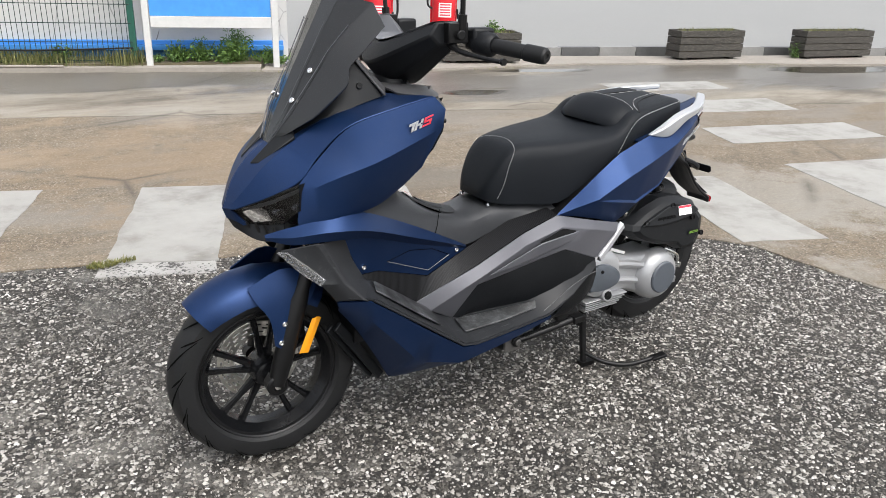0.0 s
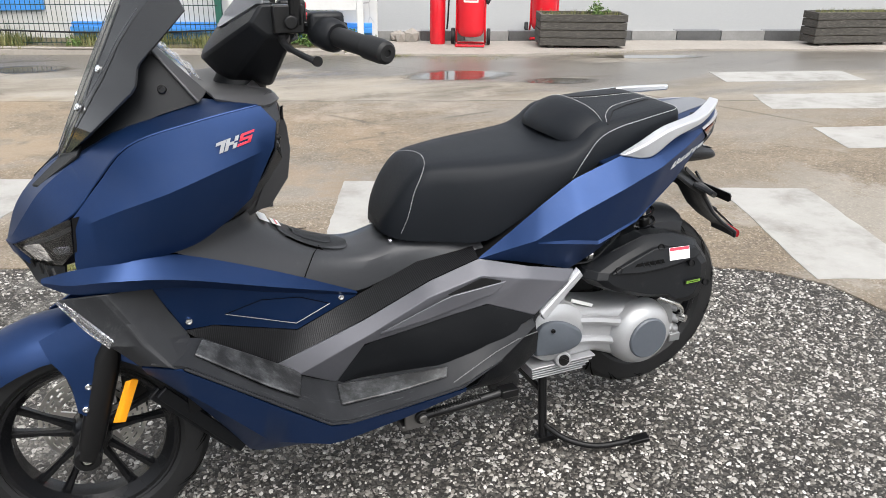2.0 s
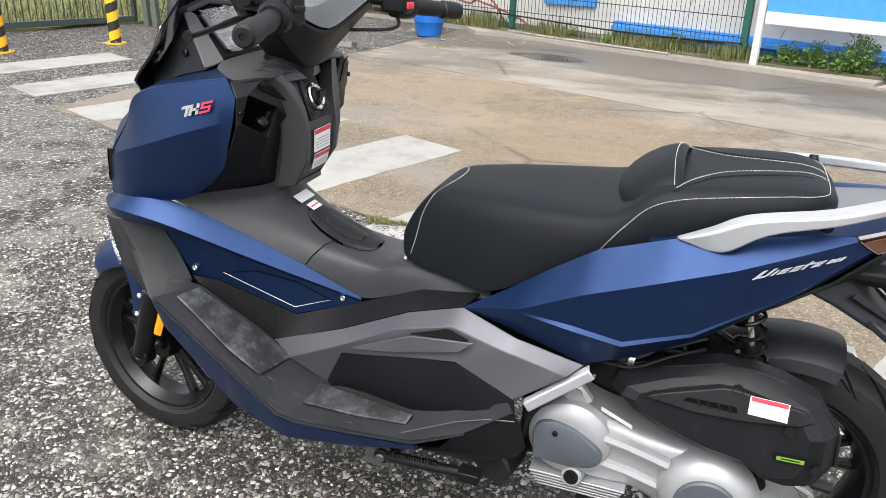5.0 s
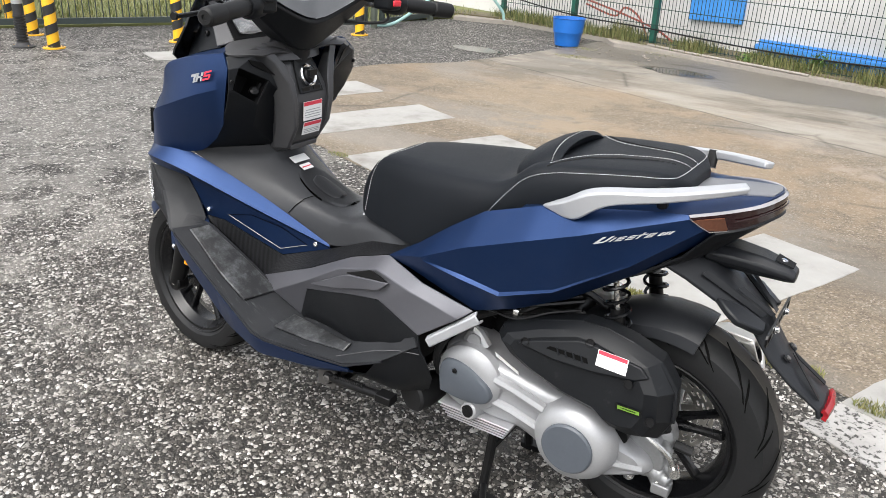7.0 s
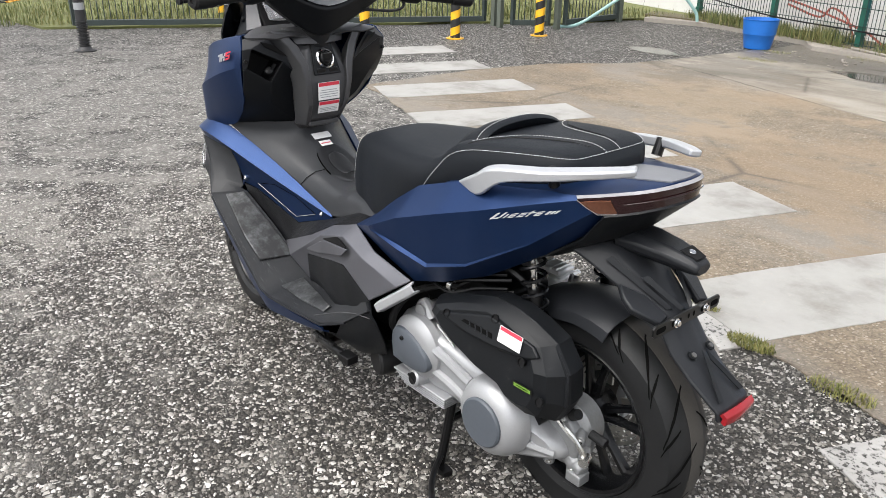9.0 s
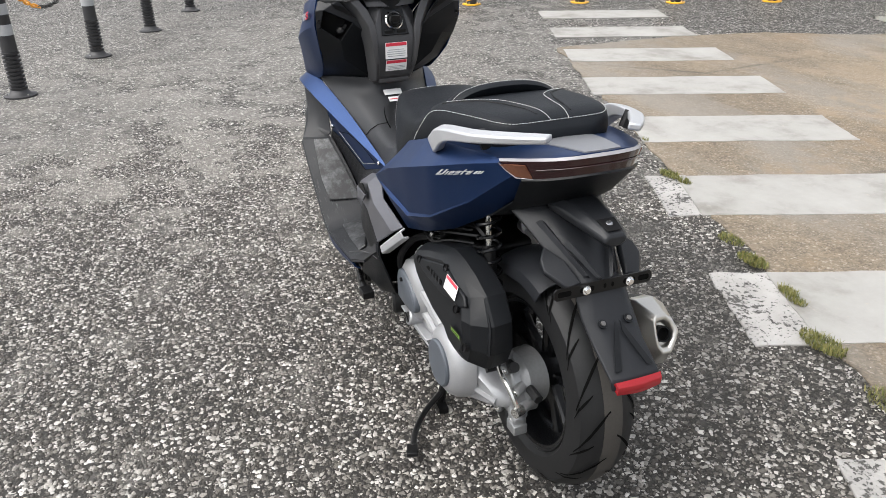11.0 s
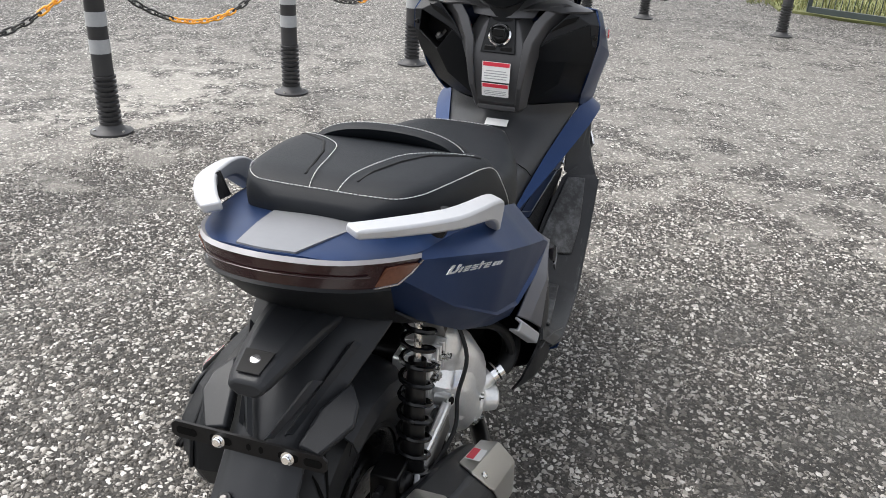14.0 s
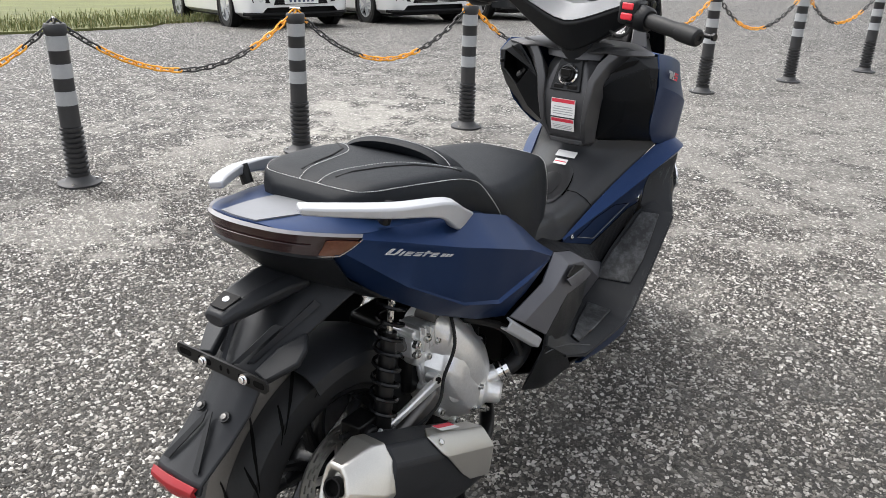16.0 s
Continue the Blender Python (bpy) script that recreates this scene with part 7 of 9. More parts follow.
one("cover_pad", lambda bm: lathe(bm, [(-0.02, 0.024), (0.004, 0.022), (0.006, 0.017)], (0.300, -0.150, 0.405), (-0.35, -0.9, 0.1), 18), M["cast"], crank, "oval pad on the case")
one("stop_hole", lambda bm: (lathe(bm, [(-0.02, 0.014), (0.010, 0.013)], (0.236, -0.135, 0.468), (-0.3, -0.9, 0.2), 14)), M["cast"], crank)
one("hole", lambda bm: lathe(bm, [(0.009, 0.0075), (0.0125, 0.0075)], (0.236, -0.135, 0.468), (-0.3, -0.9, 0.2), 12), M["deep"], crank, "dark bolt hole")
for a, b in (((0.250, -0.110, 0.450), (0.330, -0.158, 0.430)), ((0.300, -0.112, 0.345), (0.345, -0.160, 0.380)), ((0.430, -0.112, 0.470), (0.385, -0.160, 0.430))):
    one("case_rib", lambda bm: bar(bm, a, b, 0.007, 0.018), M["cast"], crank, "", bevel=0.003)
pump = one("water_pump", lambda bm: (lathe(bm, [(-0.050, 0.054), (-0.010, 0.052), (0.004, 0.046), (0.010, 0.034), (0.016, 0.030), (0.042, 0.028), (0.047, 0.023), (0.047, 0.012)], (0.412, -0.150, 0.356), (0.50, -0.85, -0.12), 26), lathe(bm, [(-0.04, 0.025), (0.016, 0.021), (0.034, 0.020), (0.036, 0.017)], (0.432, -0.160, 0.388), (0.66, -0.60, 0.42), 18)), M["cast"], crank, "cast water pump with two stubs")
for p in ((0.370, -0.166, 0.392), (0.356, -0.160, 0.338), (0.412, -0.160, 0.306)):
    one("case_bolt", lambda bm: (lathe(bm, [(-0.03, 0.011), (0.006, 0.010)], p, (0.2, -0.95, 0), 12), lathe(bm, [(0.006, 0.0062), (0.012, 0.006), (0.013, 0.004)], p, (0.2, -0.95, 0), 8)), M["steel"], crank)
for s_ in (0.024, 0.040):
    one("hose_clip", lambda bm: lathe(bm, [(-0.006, 0.0245), (0.006, 0.0245), (0.006, 0.0215), (-0.006, 0.0215)], Vector((0.432, -0.160, 0.388)) + s_ * Vector((0.66, -0.60, 0.42)), (0.66, -0.60, 0.42), 18, close=True), M["chrome"], crank, "bright hose clip")
head = one("head_block", lambda bm: (box(bm, 0.165, 0.262, -0.125, -0.050, 0.545, 0.588), box(bm, 0.176, 0.236, -0.118, -0.060, 0.586, 0.602), box(bm, 0.200, 0.285, -0.112, -0.050, 0.505, 0.550)), M["cast"], crank, "cast cylinder head", bevel=0.006)
for x, z in ((0.176, 0.556), (0.176, 0.578), (0.212, 0.578), (0.250, 0.556)):
    one("head_bolt", lambda bm: (lathe(bm, [(-0.012, 0.0105), (0.005, 0.0100)], (x, -0.126, z), (0, -1, 0), 12), lathe(bm, [(0.005, 0.006), (0.010, 0.0058), (0.011, 0.003)], (x, -0.126, z), (0, -1, 0), 8)), M["steel"], head)
for k in range(4):
    one("head_fin", lambda bm: box(bm, 0.186 + 0.018 * k, 0.191 + 0.018 * k, -0.129, -0.060, 0.546, 0.606 - 0.003 * k), M["cast"], head, "", bevel=0.002)
one("head_plug", lambda bm: lathe(bm, [(-0.02, 0.017), (0.006, 0.016), (0.010, 0.012), (0.022, 0.010)], (0.168, -0.095, 0.572), (-0.9, -0.4, 0.2), 16), M["disc"], head, "dull metal plug")
one("case_arm", lambda bm: skin(bm, [[Vector(p) + Vector((0, w * a, h * b)) for a, b in ((-1, -1), (1, -1), (1, 1), (-1, 1))] for p, w, h in (((0.275, -0.128, 0.455), 0.008, 0.018), ((0.230, -0.138, 0.462), 0.008, 0.011), ((0.120, -0.136, 0.446), 0.007, 0.008), ((0.030, -0.134, 0.436), 0.007, 0.010))], ring=True, caps=True), M["cast"], crank, "cast arm to the swing arm", bevel=0.004)
one("starter_motor", lambda bm: (lathe(bm, [(-0.055, 0.020), (-0.052, 0.027), (0.045, 0.027), (0.050, 0.022), (0.060, 0.012)], (0.30, -0.095, 0.595), (1, 0, -0.1), 20), bar(bm, (0.255, -0.095, 0.627), (0.325, -0.095, 0.621), 0.016, 0.012)), M["disc"], None, "small cast metal starter motor on the crankcase")
one("coolant_hose", lambda bm: tube(bm, [(0.445, -0.172, 0.396), (0.478, -0.198, 0.415), (0.530, -0.195, 0.440), (0.60, -0.15, 0.46)], 0.0205, 12, 16), M["rubber"], None, "black coolant hose")
one("cable", lambda bm: tube(bm, [(0.30, -0.12, 0.62), (0.27, -0.16, 0.55), (0.24, -0.155, 0.48), (0.20, -0.16, 0.42), (0.06, -0.13, 0.38)], 0.004, 6, 24), M["rubber"], None, "thin black cable")
one("swing_arm", lambda bm: (bar(bm, (0.25, -0.125, 0.42), (0.03, -0.12, 0.345), 0.035, 0.060), bar(bm, (0.08, -0.125, 0.365), (-0.03, -0.125, 0.335), 0.04, 0.075)), M["disc"], None, "dull metal swing arm", bevel=0.012)


caliper = one("brake_bracket", lambda bm: prism(bm, [(-0.030, y, z) for y, z in ((-0.086, 0.415), (-0.121, 0.413), (-0.118, 0.378), (-0.106, 0.354), (-0.104, 0.300), (-0.130, 0.297), (-0.130, 0.284), (-0.085, 0.284), (-0.087, 0.345), (-0.098, 0.372))], (0, 0, 0), (0.028, 0, 0)), M["rail"], None, "bright cast rear brake bracket", bevel=0.003)
one("brake_caliper", lambda bm: (box(bm, -0.010, 0.050, -0.128, -0.080, 0.425, 0.480), lathe(bm, [(-0.02, 0.020), (0.010, 0.019), (0.014, 0.014)], (0.018, -0.128, 0.452), (0, -1, 0), 16)), M["black_metal"], caliper, "black brake caliper", bevel=0.006)
one("banjo_bolt", lambda bm: (lathe(bm, [(-0.02, 0.007), (0.020, 0.007), (0.022, 0.005)], (-0.012, -0.100, 0.455), (-1, 0, 0.2), 10)), M["rubber"], caliper, "brake hose bolt")


LOW, DIP = 0.012, 0.062


def muffler_mesh(bm):
    a, b = Vector((0.28, -0.205, 0.335 - DIP)), Vector((-0.085, -0.198, 0.452 - LOW))
    d = (b - a).normalized()
    side = Vector((0, 1, 0))
    up = d.cross(side) * -1
    rows = []
    for f, k in ((0.0, 0.55), (0.06, 0.80), (0.2, 0.95), (0.55, 1.0), (1.0, 1.0)):
        p = a.lerp(b, f)
        rows.append([p + side * k * i * 0.066 + up * k * j * 0.078 for i, j in ((-0.55, -1), (0.55, -1), (0.9, -0.6), (1, 0.0), (0.85, 0.7), (0.45, 1), (-0.45, 1), (-0.9, 0.65), (-1, 0.0), (-0.9, -0.6))])
    skin(bm, rows, ring=True, caps=True)


def muffler_end(bm):
    a, b = Vector((-0.080, -0.198, 0.4495 - LOW)), Vector((-0.166, -0.192, 0.4875 - LOW))
    d = (b - a).normalized()
    side = Vector((0, 1, 0))
    up = d.cross(side) * -1
    rows = []
    for f, k in ((0.0, 1.04), (0.35, 1.02), (0.85, 0.66), (1.0, 0.56), (0.97, 0.40), (0.80, 0.36)):
        p = a.lerp(b, f)
        rows.append([p + side * k * i * 0.066 + up * k * j * 0.078 for i, j in ((-0.35, -1), (0.25, -1), (0.55, -0.55), (0.62, 0.1), (0.58, 0.75), (0.40, 1), (-0.30, 1), (-0.70, 0.72), (-1.05, 0.05), (-0.80, -0.45))])
    skin(bm, rows, ring=True, caps=True)


muffler = one("muffler", muffler_mesh, M["grey_plastic"], None, "matt black exhaust silencer", sharp=30, bevel=0.006)
one("end_cap", muffler_end, M["brushed"], muffler, "brushed steel end cap", sharp=30, bevel=0.004)
one("outlet", lambda bm: lathe(bm, [(-0.03, 0.019), (0.012, 0.019), (0.012, 0.015), (-0.03, 0.015)], (-0.1525, -0.193, 0.4815 - LOW), (-0.91, 0.016, 0.41), 24, close=True), M["deep"], muffler, "dark outlet pipe")
one("outlet_bore", lambda bm: lathe(bm, [(-0.004, 0.0152), (0.002, 0.0152)], (-0.1525, -0.193, 0.4815 - LOW), (-0.91, 0.016, 0.41), 20), M["groove"], muffler)


def on_muffler(f, i, j, lift=0.004):
    a, b = Vector((0.28, -0.205, 0.335 - DIP)), Vector((-0.085, -0.198, 0.452 - LOW))
    up = (b - a).normalized().cross(Vector((0, 1, 0))) * -1
    return a.lerp(b, f) + Vector((0, i * (0.066 + lift), 0)) + up * j * (0.078 + lift)


one("heat_shield", shell([[on_muffler(f0 + (f1 - f0) * k / 3, i, j) for k in range(4)] for i, j, f0, f1 in ((0.05, 1.0, 0.14, 0.56), (-0.40, 1.0, 0.10, 0.66), (-0.50, 0.96, 0.10, 0.66), (-0.86, 0.68, 0.08, 0.60), (-0.93, 0.60, 0.08, 0.57), (-1.0, 0.05, 0.08, 0.38), (-1.0, -0.15, 0.08, 0.28))], 7, False, 0, 0.003), M["brushed"], muffler, "brushed steel heat shield", sharp=25, bevel=0.001)
label_on("warning_label", on_muffler(0.44, -0.20, 1.0, 0.009), Vector((0.90, 0, -0.40)), (0, 1, 0), 0.072, 0.026, [(0.45, 0.97, 0.003, "sticker_red")], muffler, "small red and white label")
one("shield_rivet", lambda bm: lathe(bm, [(0, 0.007), (0.003, 0.006), (0.004, 0.003)], on_muffler(0.58, -0.62, 0.86, 0.006), (0.2, -0.6, 0.75), 12), M["steel"], muffler)
one("exhaust_pipe", lambda bm: tube(bm, [(0.27, -0.20, 0.278), (0.36, -0.19, 0.255), (0.46, -0.14, 0.27), (0.52, -0.06, 0.33)], 0.019, 12, 18), M["black_metal"], muffler, "black exhaust pipe")
one("muffler_bracket", lambda bm: bar(bm, (0.06, -0.140, 0.345), (0.02, -0.150, 0.46), 0.010, 0.028), M["rail"], muffler, "silver bracket", bevel=0.003)


def spring(bm, a, b, r, turns, wire):
    a, b = Vector(a), Vector(b)
    d = (b - a).normalized()
    s = d.orthogonal().normalized()
    t = d.cross(s)
    n = turns * 12
    tube(bm, [a.lerp(b, k / n) + (s * math.cos(2 * math.pi * k / 12) + t * math.sin(2 * math.pi * k / 12)) * r for k in range(n + 1)], wire, 6)


for shock in both("shock_absorber", lambda bm: (tube(bm, [(0.092, 0.121, 0.645), (0.076, 0.124, 0.560), (0.050, 0.132, 0.43), (0.034, 0.138, 0.36)], [0.015, 0.018, 0.020, 0.014], 14), lathe(bm, [(-0.012, 0.031), (-0.008, 0.034), (0.008, 0.034), (0.012, 0.027)], (0.048, 0.133, 0.418), (0.17, -0.05, 1), 18), lathe(bm, [(-0.018, 0.018), (0.018, 0.018)], (0.034, 0.138, 0.36), (0, 1, 0), 16)), M["black_metal"], None, "black rear shock absorber"):
    flip = Matrix.Identity(4) if shock.name == "shock_absorber" else FLIP

    def coil(bm, flip=flip):
        spring(bm, (0.110, 0.116, 0.735), (0.050, 0.132, 0.430), 0.0265, 10, 0.0043)
        bm.transform(flip)

    def rod(bm, flip=flip):
        tube(bm, [(0.107, 0.117, 0.72), (0.092, 0.121, 0.645)], 0.0065, 10)
        bm.transform(flip)
    def top(bm, flip=flip):
        tube(bm, [(0.118, 0.113, 0.775), (0.113, 0.115, 0.750), (0.110, 0.116, 0.738)], [0.012, 0.016, 0.030], 14)
        bm.transform(flip)
    one("top_mount", top, M["black_metal"], shock)
    one("spring", coil, M["rim"], shock, "glossy black coil spring")
    one("rod", rod, M["steel"], shock, "bright damper rod")

# --- stands ---
stand = one("centre_stand", lambda bm: (tube(bm, [(0.372, 0.085, 0.285), (0.370, 0.10, 0.20), (0.374, 0.120, 0.085), (0.376, 0.135, 0.013)], 0.013, 10), tube(bm, [(0.372, -0.085, 0.285), (0.370, -0.10, 0.20), (0.374, -0.120, 0.085), (0.376, -0.135, 0.013)], 0.013, 10),
                                       tube(bm, [(0.371, -0.108, 0.15), (0.371, 0.108, 0.15)], 0.011, 8), bar(bm, (0.395, 0.135, 0.009), (0.335, 0.140, 0.009), 0.028, 0.018), bar(bm, (0.395, -0.135, 0.009), (0.335, -0.140, 0.009), 0.028, 0.018)), M["black_metal"], None, "black tubular centre stand")
one("stand_lever", lambda bm: (tube(bm, [(0.374, 0.130, 0.050), (0.335, 0.195, 0.030), (0.270, 0.250, 0.026), (0.180, 0.292, 0.048)], 0.009, 8, 16), bar(bm, (0.190, 0.290, 0.046), (0.138, 0.308, 0.060), 0.030, 0.012)), M["black_metal"], stand, "foot lever", bevel=0.002)
one("side_stand", lambda bm: (tube(bm, [(0.80, 0.236, 0.262), (0.70, 0.262, 0.286), (0.60, 0.278, 0.306)], 0.012, 10, 12), box(bm, 0.560, 0.606, 0.262, 0.296, 0.296, 0.318), bar(bm, (0.80, 0.215, 0.225), (0.80, 0.215, 0.300), 0.050, 0.012, up=(0, 1, 0)), tube(bm, [(0.80, 0.18, 0.262), (0.80, 0.245, 0.262)], 0.018, 14)), M["black_metal"], None, "folded black side stand", bevel=0.002)
one("stand_bracket", lambda bm: (box(bm, 0.775, 0.850, 0.150, 0.232, 0.225, 0.240), box(bm, 0.782, 0.842, 0.224, 0.236, 0.228, 0.292)), M["disc"], None, "grey steel side stand bracket", bevel=0.003)
one("stand_spring", lambda bm: spring(bm, (0.775, 0.246, 0.278), (0.655, 0.272, 0.306), 0.0065, 18, 0.0016), M["black_metal"], None, "black return spring")
one("stand_bolt", bolt((0.80, 0.248, 0.262), (0, 1, 0), 0.011), M["disc"])

# --- handlebar ---
def section(y, cx, cz, fx, fz, tall):
    return [Vector((cx + fx, y, cz)), Vector((cx + fx * 0.55, y, cz + tall)), Vector((cx - fx * 0.45, y, cz + tall)), Vector((cx - fx, y, cz + tall * 0.2)), Vector((cx - fx * 0.55, y, cz - fz)), Vector((cx + fx * 0.45, y, cz - fz * 0.85))]


def bow(y):
    """Distance from the middle, rounded off at the steering head."""
    return (math.hypot(y, 0.045) - 0.045) * 1.24


def cover_section(y, low):
    b = bow(y)
    return section(y, 1.115 - 0.30 * b ** 1.15, 1.122 + 0.40 * b, 0.092 - 0.20 * b, low * (1 - 2.7 * b), 0.055 - 0.10 * b)


def nacelle(bm):
    skin(bm, [cover_section(y, 0.068) for y in (-0.205, -0.15, -0.11, -0.08, -0.055, -0.03, 0, 0.03, 0.055, 0.08, 0.11, 0.15, 0.205)], ring=True, caps=True)


bars = one("handlebar_cover", nacelle, M["plastic"], None, "black faceted handlebar cover", True, 20, 0.006)


def cover_top(bm):
    rows = []
    for y in (-0.19, -0.15, -0.11, -0.08, -0.055, -0.03, 0, 0.03, 0.055, 0.08, 0.11, 0.15, 0.19):
        q = cover_section(y, 0.068)
        rows.append([q[1] + Vector((0, 0, 0.004)), q[2] + Vector((-0.004, 0, 0.005)), q[3].lerp(q[2], 0.12) + Vector((-0.005, 0, 0.003))])
    skin(bm, rows)
    bmesh.ops.solidify(bm, geom=list(bm.faces), thickness=0.003)


one("cover_top", cover_top, M["silver_paint"], bars, "metallic grey top of the cover", True, 20, 0.002)
both("bar_tube", lambda bm: tube(bm, [(1.03, 0.18, 1.195), (0.975, 0.243, 1.182), (0.913, 0.414, 1.165)], 0.011, 10), M["black_metal"], bars, "", True)


def grip_mesh(bm):
    a, b = Vector((0.972, 0.255, 1.181)), Vector((0.910, 0.425, 1.164))
    d = (b - a)
    stations = [(0.0, 0.023), (0.04, 0.023), (0.05, 0.018), (0.12, 0.0185), (0.30, 0.0195), (0.60, 0.0185), (0.64, 0.0175), (0.66, 0.0215), (0.90, 0.0215), (0.97, 0.020), (1.0, 0.015), (1.0, 0.007), (0.98, 0.006)]
    lathe(bm, [(f * d.length, r) for f, r in stations], a, d, 22)


both("grip", grip_mesh, M["rubber"], bars, "black ribbed rubber grip", True)
both("grip_collar", lambda bm: lathe(bm, [(-0.03, 0.030), (0.0, 0.032), (0.022, 0.030), (0.030, 0.024)], (0.975, 0.247, 1.182), (-0.34, 0.93, -0.09), 18), M["plastic"], bars, "", True)
both("lever_box", lambda bm: (box(bm, 1.018, 1.076, 0.180, 0.230, 1.184, 1.236), lathe(bm, [(0, 0.013), (0.006, 0.013)], (1.045, 0.238, 1.205), (0, 1, 0), 16)), M["black_metal"], bars, "black brake reservoir", True, bevel=0.006)
both("brake_lever", lambda bm: tube(bm, [(1.055, 0.205, 1.178), (1.062, 0.26, 1.168), (1.050, 0.33, 1.160), (1.035, 0.395, 1.155), (1.030, 0.418, 1.155)], [0.011, 0.007, 0.0055, 0.0055, 0.009], 10, 20), M["black_metal"], bars, "black brake lever", True)
both("mirror_stem", lambda bm: (tube(bm, [(1.035, 0.225, 1.20), (1.035, 0.228, 1.255)], 0.012, 10), tube(bm, [(1.035, 0.228, 1.25), (1.04, 0.235, 1.33), (1.06, 0.255, 1.42)], 0.007, 8, 10)), M["black_metal"], bars, "black mirror stem", True)
both("switch_pod", lambda bm: box(bm, 0.945, 1.01, 0.195, 0.245, 1.165, 1.222), M["plastic"], bars, "black switch housing", True, bevel=0.008)
for x, z in ((0.942, 1.208), (0.940, 1.184)):
    one("switch", lambda bm: box(bm, x, x + 0.012, -0.236, -0.206, z - 0.008, z + 0.008), M["red_plastic"], bars, "red switch", True, bevel=0.003)
one("switch", lambda bm: box(bm, 0.938, 0.950, 0.206, 0.236, 1.19, 1.202), M["plastic"], bars, "", True, bevel=0.003)
one("brake_cable", lambda bm: tube(bm, [(0.985, -0.225, 1.165), (0.970, -0.215, 1.140), (0.985, -0.185, 1.130), (1.04, -0.14, 1.128), (1.09, -0.10, 1.125)], 0.0042, 6, 20), M["rubber"], bars, "", True)
one("steering_boot", lambda bm: tube(bm, [(1.12, 0, 1.09), (1.135, 0, 1.04)], [0.050, 0.060], 18), M["plastic"], None, "black steering boot")


# --- badges ---
def badge_bars(name, a, b, up, pieces, parent, label):
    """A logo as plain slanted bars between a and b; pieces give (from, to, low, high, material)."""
    a, b, u = Vector(a), Vector(b), Vector(up)
    out = (b - a).cross(u).normalized()
    base = None
    for f0, f1, lo, hi, mat in pieces:
        quad = [a.lerp(b, f0 + 0.10 * lo) + u * lo, a.lerp(b, f1 + 0.10 * lo) + u * lo, a.lerp(b, f1 + 0.10 * hi) + u * hi, a.lerp(b, f0 + 0.10 * hi) + u * hi]
        bm = bmesh.new()
        prism(bm, quad, out * 0.0005, out * 0.0022)
        ob = part(name if base is None else "bar", bm, M[mat], base or scooter, label if base is None else "")
        base = base or ob
    return base


RKS = [(0.0, 0.26, 0.72, 1.0, "rail"), (0.14, 0.24, 0.0, 0.72, "rail"), (0.27, 0.36, 0.0, 1.0, "rail"), (0.36, 0.48, 0.38, 0.62, "rail"), (0.48, 0.57, 0.58, 1.0, "rail"), (0.48, 0.57, 0.0, 0.42, "rail"),
       (0.62, 0.96, 0.80, 1.0, "sticker_red"), (0.62, 0.70, 0.45, 0.80, "sticker_red"), (0.62, 0.94, 0.40, 0.60, "sticker_red"), (0.86, 0.94, 0.0, 0.40, "sticker_red"), (0.60, 0.94, 0.0, 0.20, "sticker_red")]
TAIL = [(0.0, 0.05, 0.0, 1.2, "rail"), (0.05, 0.14, 0.0, 0.25, "rail"), (0.12, 0.16, 0.2, 1.2, "rail"), (0.20, 0.23, 0.0, 0.8, "rail"), (0.27, 0.37, 0.0, 0.2, "rail"), (0.27, 0.37, 0.32, 0.5, "rail"), (0.27, 0.37, 0.62, 0.8, "rail"), (0.27, 0.30, 0.0, 0.8, "rail"),
        (0.41, 0.51, 0.0, 0.2, "rail"), (0.41, 0.51, 0.32, 0.5, "rail"), (0.41, 0.51, 0.62, 0.8, "rail"), (0.55, 0.58, 0.0, 1.1, "rail"), (0.53, 0.64, 0.6, 0.8, "rail"), (0.66, 0.76, 0.0, 0.2, "rail"), (0.66, 0.76, 0.32, 0.5, "rail"), (0.66, 0.76, 0.62, 0.8, "rail"), (0.66, 0.69, 0.0, 0.8, "rail"),
        (0.82, 0.87, 0.1, 0.7, "rail"), (0.89, 0.93, 0.1, 0.7, "rail"), (0.95, 0.99, 0.1, 0.7, "rail")]
badge_bars("fairing_badge", (1.232, 0.2575, 0.980), (1.156, 0.2550, 1.001), (0, -0.0015, 0.021), RKS, scooter, "small silver and red maker badge")
badge_bars("fairing_badge", (1.156, -0.2550, 1.001), (1.232, -0.2575, 0.980), (0, 0.0015, 0.021), RKS, scooter, "small silver and red maker badge")
badge_bars("tail_badge", (0.122, 0.2360, 0.822), (-0.010, 0.1890, 0.860), (0, -0.0015, 0.0095), TAIL, scooter, "raised silver model badge")
badge_bars("tail_badge", (-0.010, -0.1890, 0.860), (0.122, -0.2360, 0.822), (0, 0.0015, 0.0095), TAIL, scooter, "raised silver model badge")

# ---- planters ----
def wood_material():
    n = Nodes("weathered_dark_timber")
    m = n.tree.nodes.new("ShaderNodeMapping")
    m.inputs["Scale"].default_value = (2.0, 2.0, 24.0)
    n.link(n.coord.outputs["Object"], m.inputs["Vector"])
    info = n.tree.nodes.new("ShaderNodeObjectInfo")
    grain = n.noise(9, 6, 0.7, m.outputs["Vector"])
    col = n.ramp(grain, [(0.3, (0.012, 0.011, 0.009)), (0.52, (0.045, 0.041, 0.035)), (0.70, (0.17, 0.155, 0.135))])
    col = n.mix(n.math("MULTIPLY", info.outputs["Random"], 0.35), col, (0.05, 0.045, 0.04))
    return n.done(col, 0.8, 0.0, n.bump(grain, 0.5, 0.004))


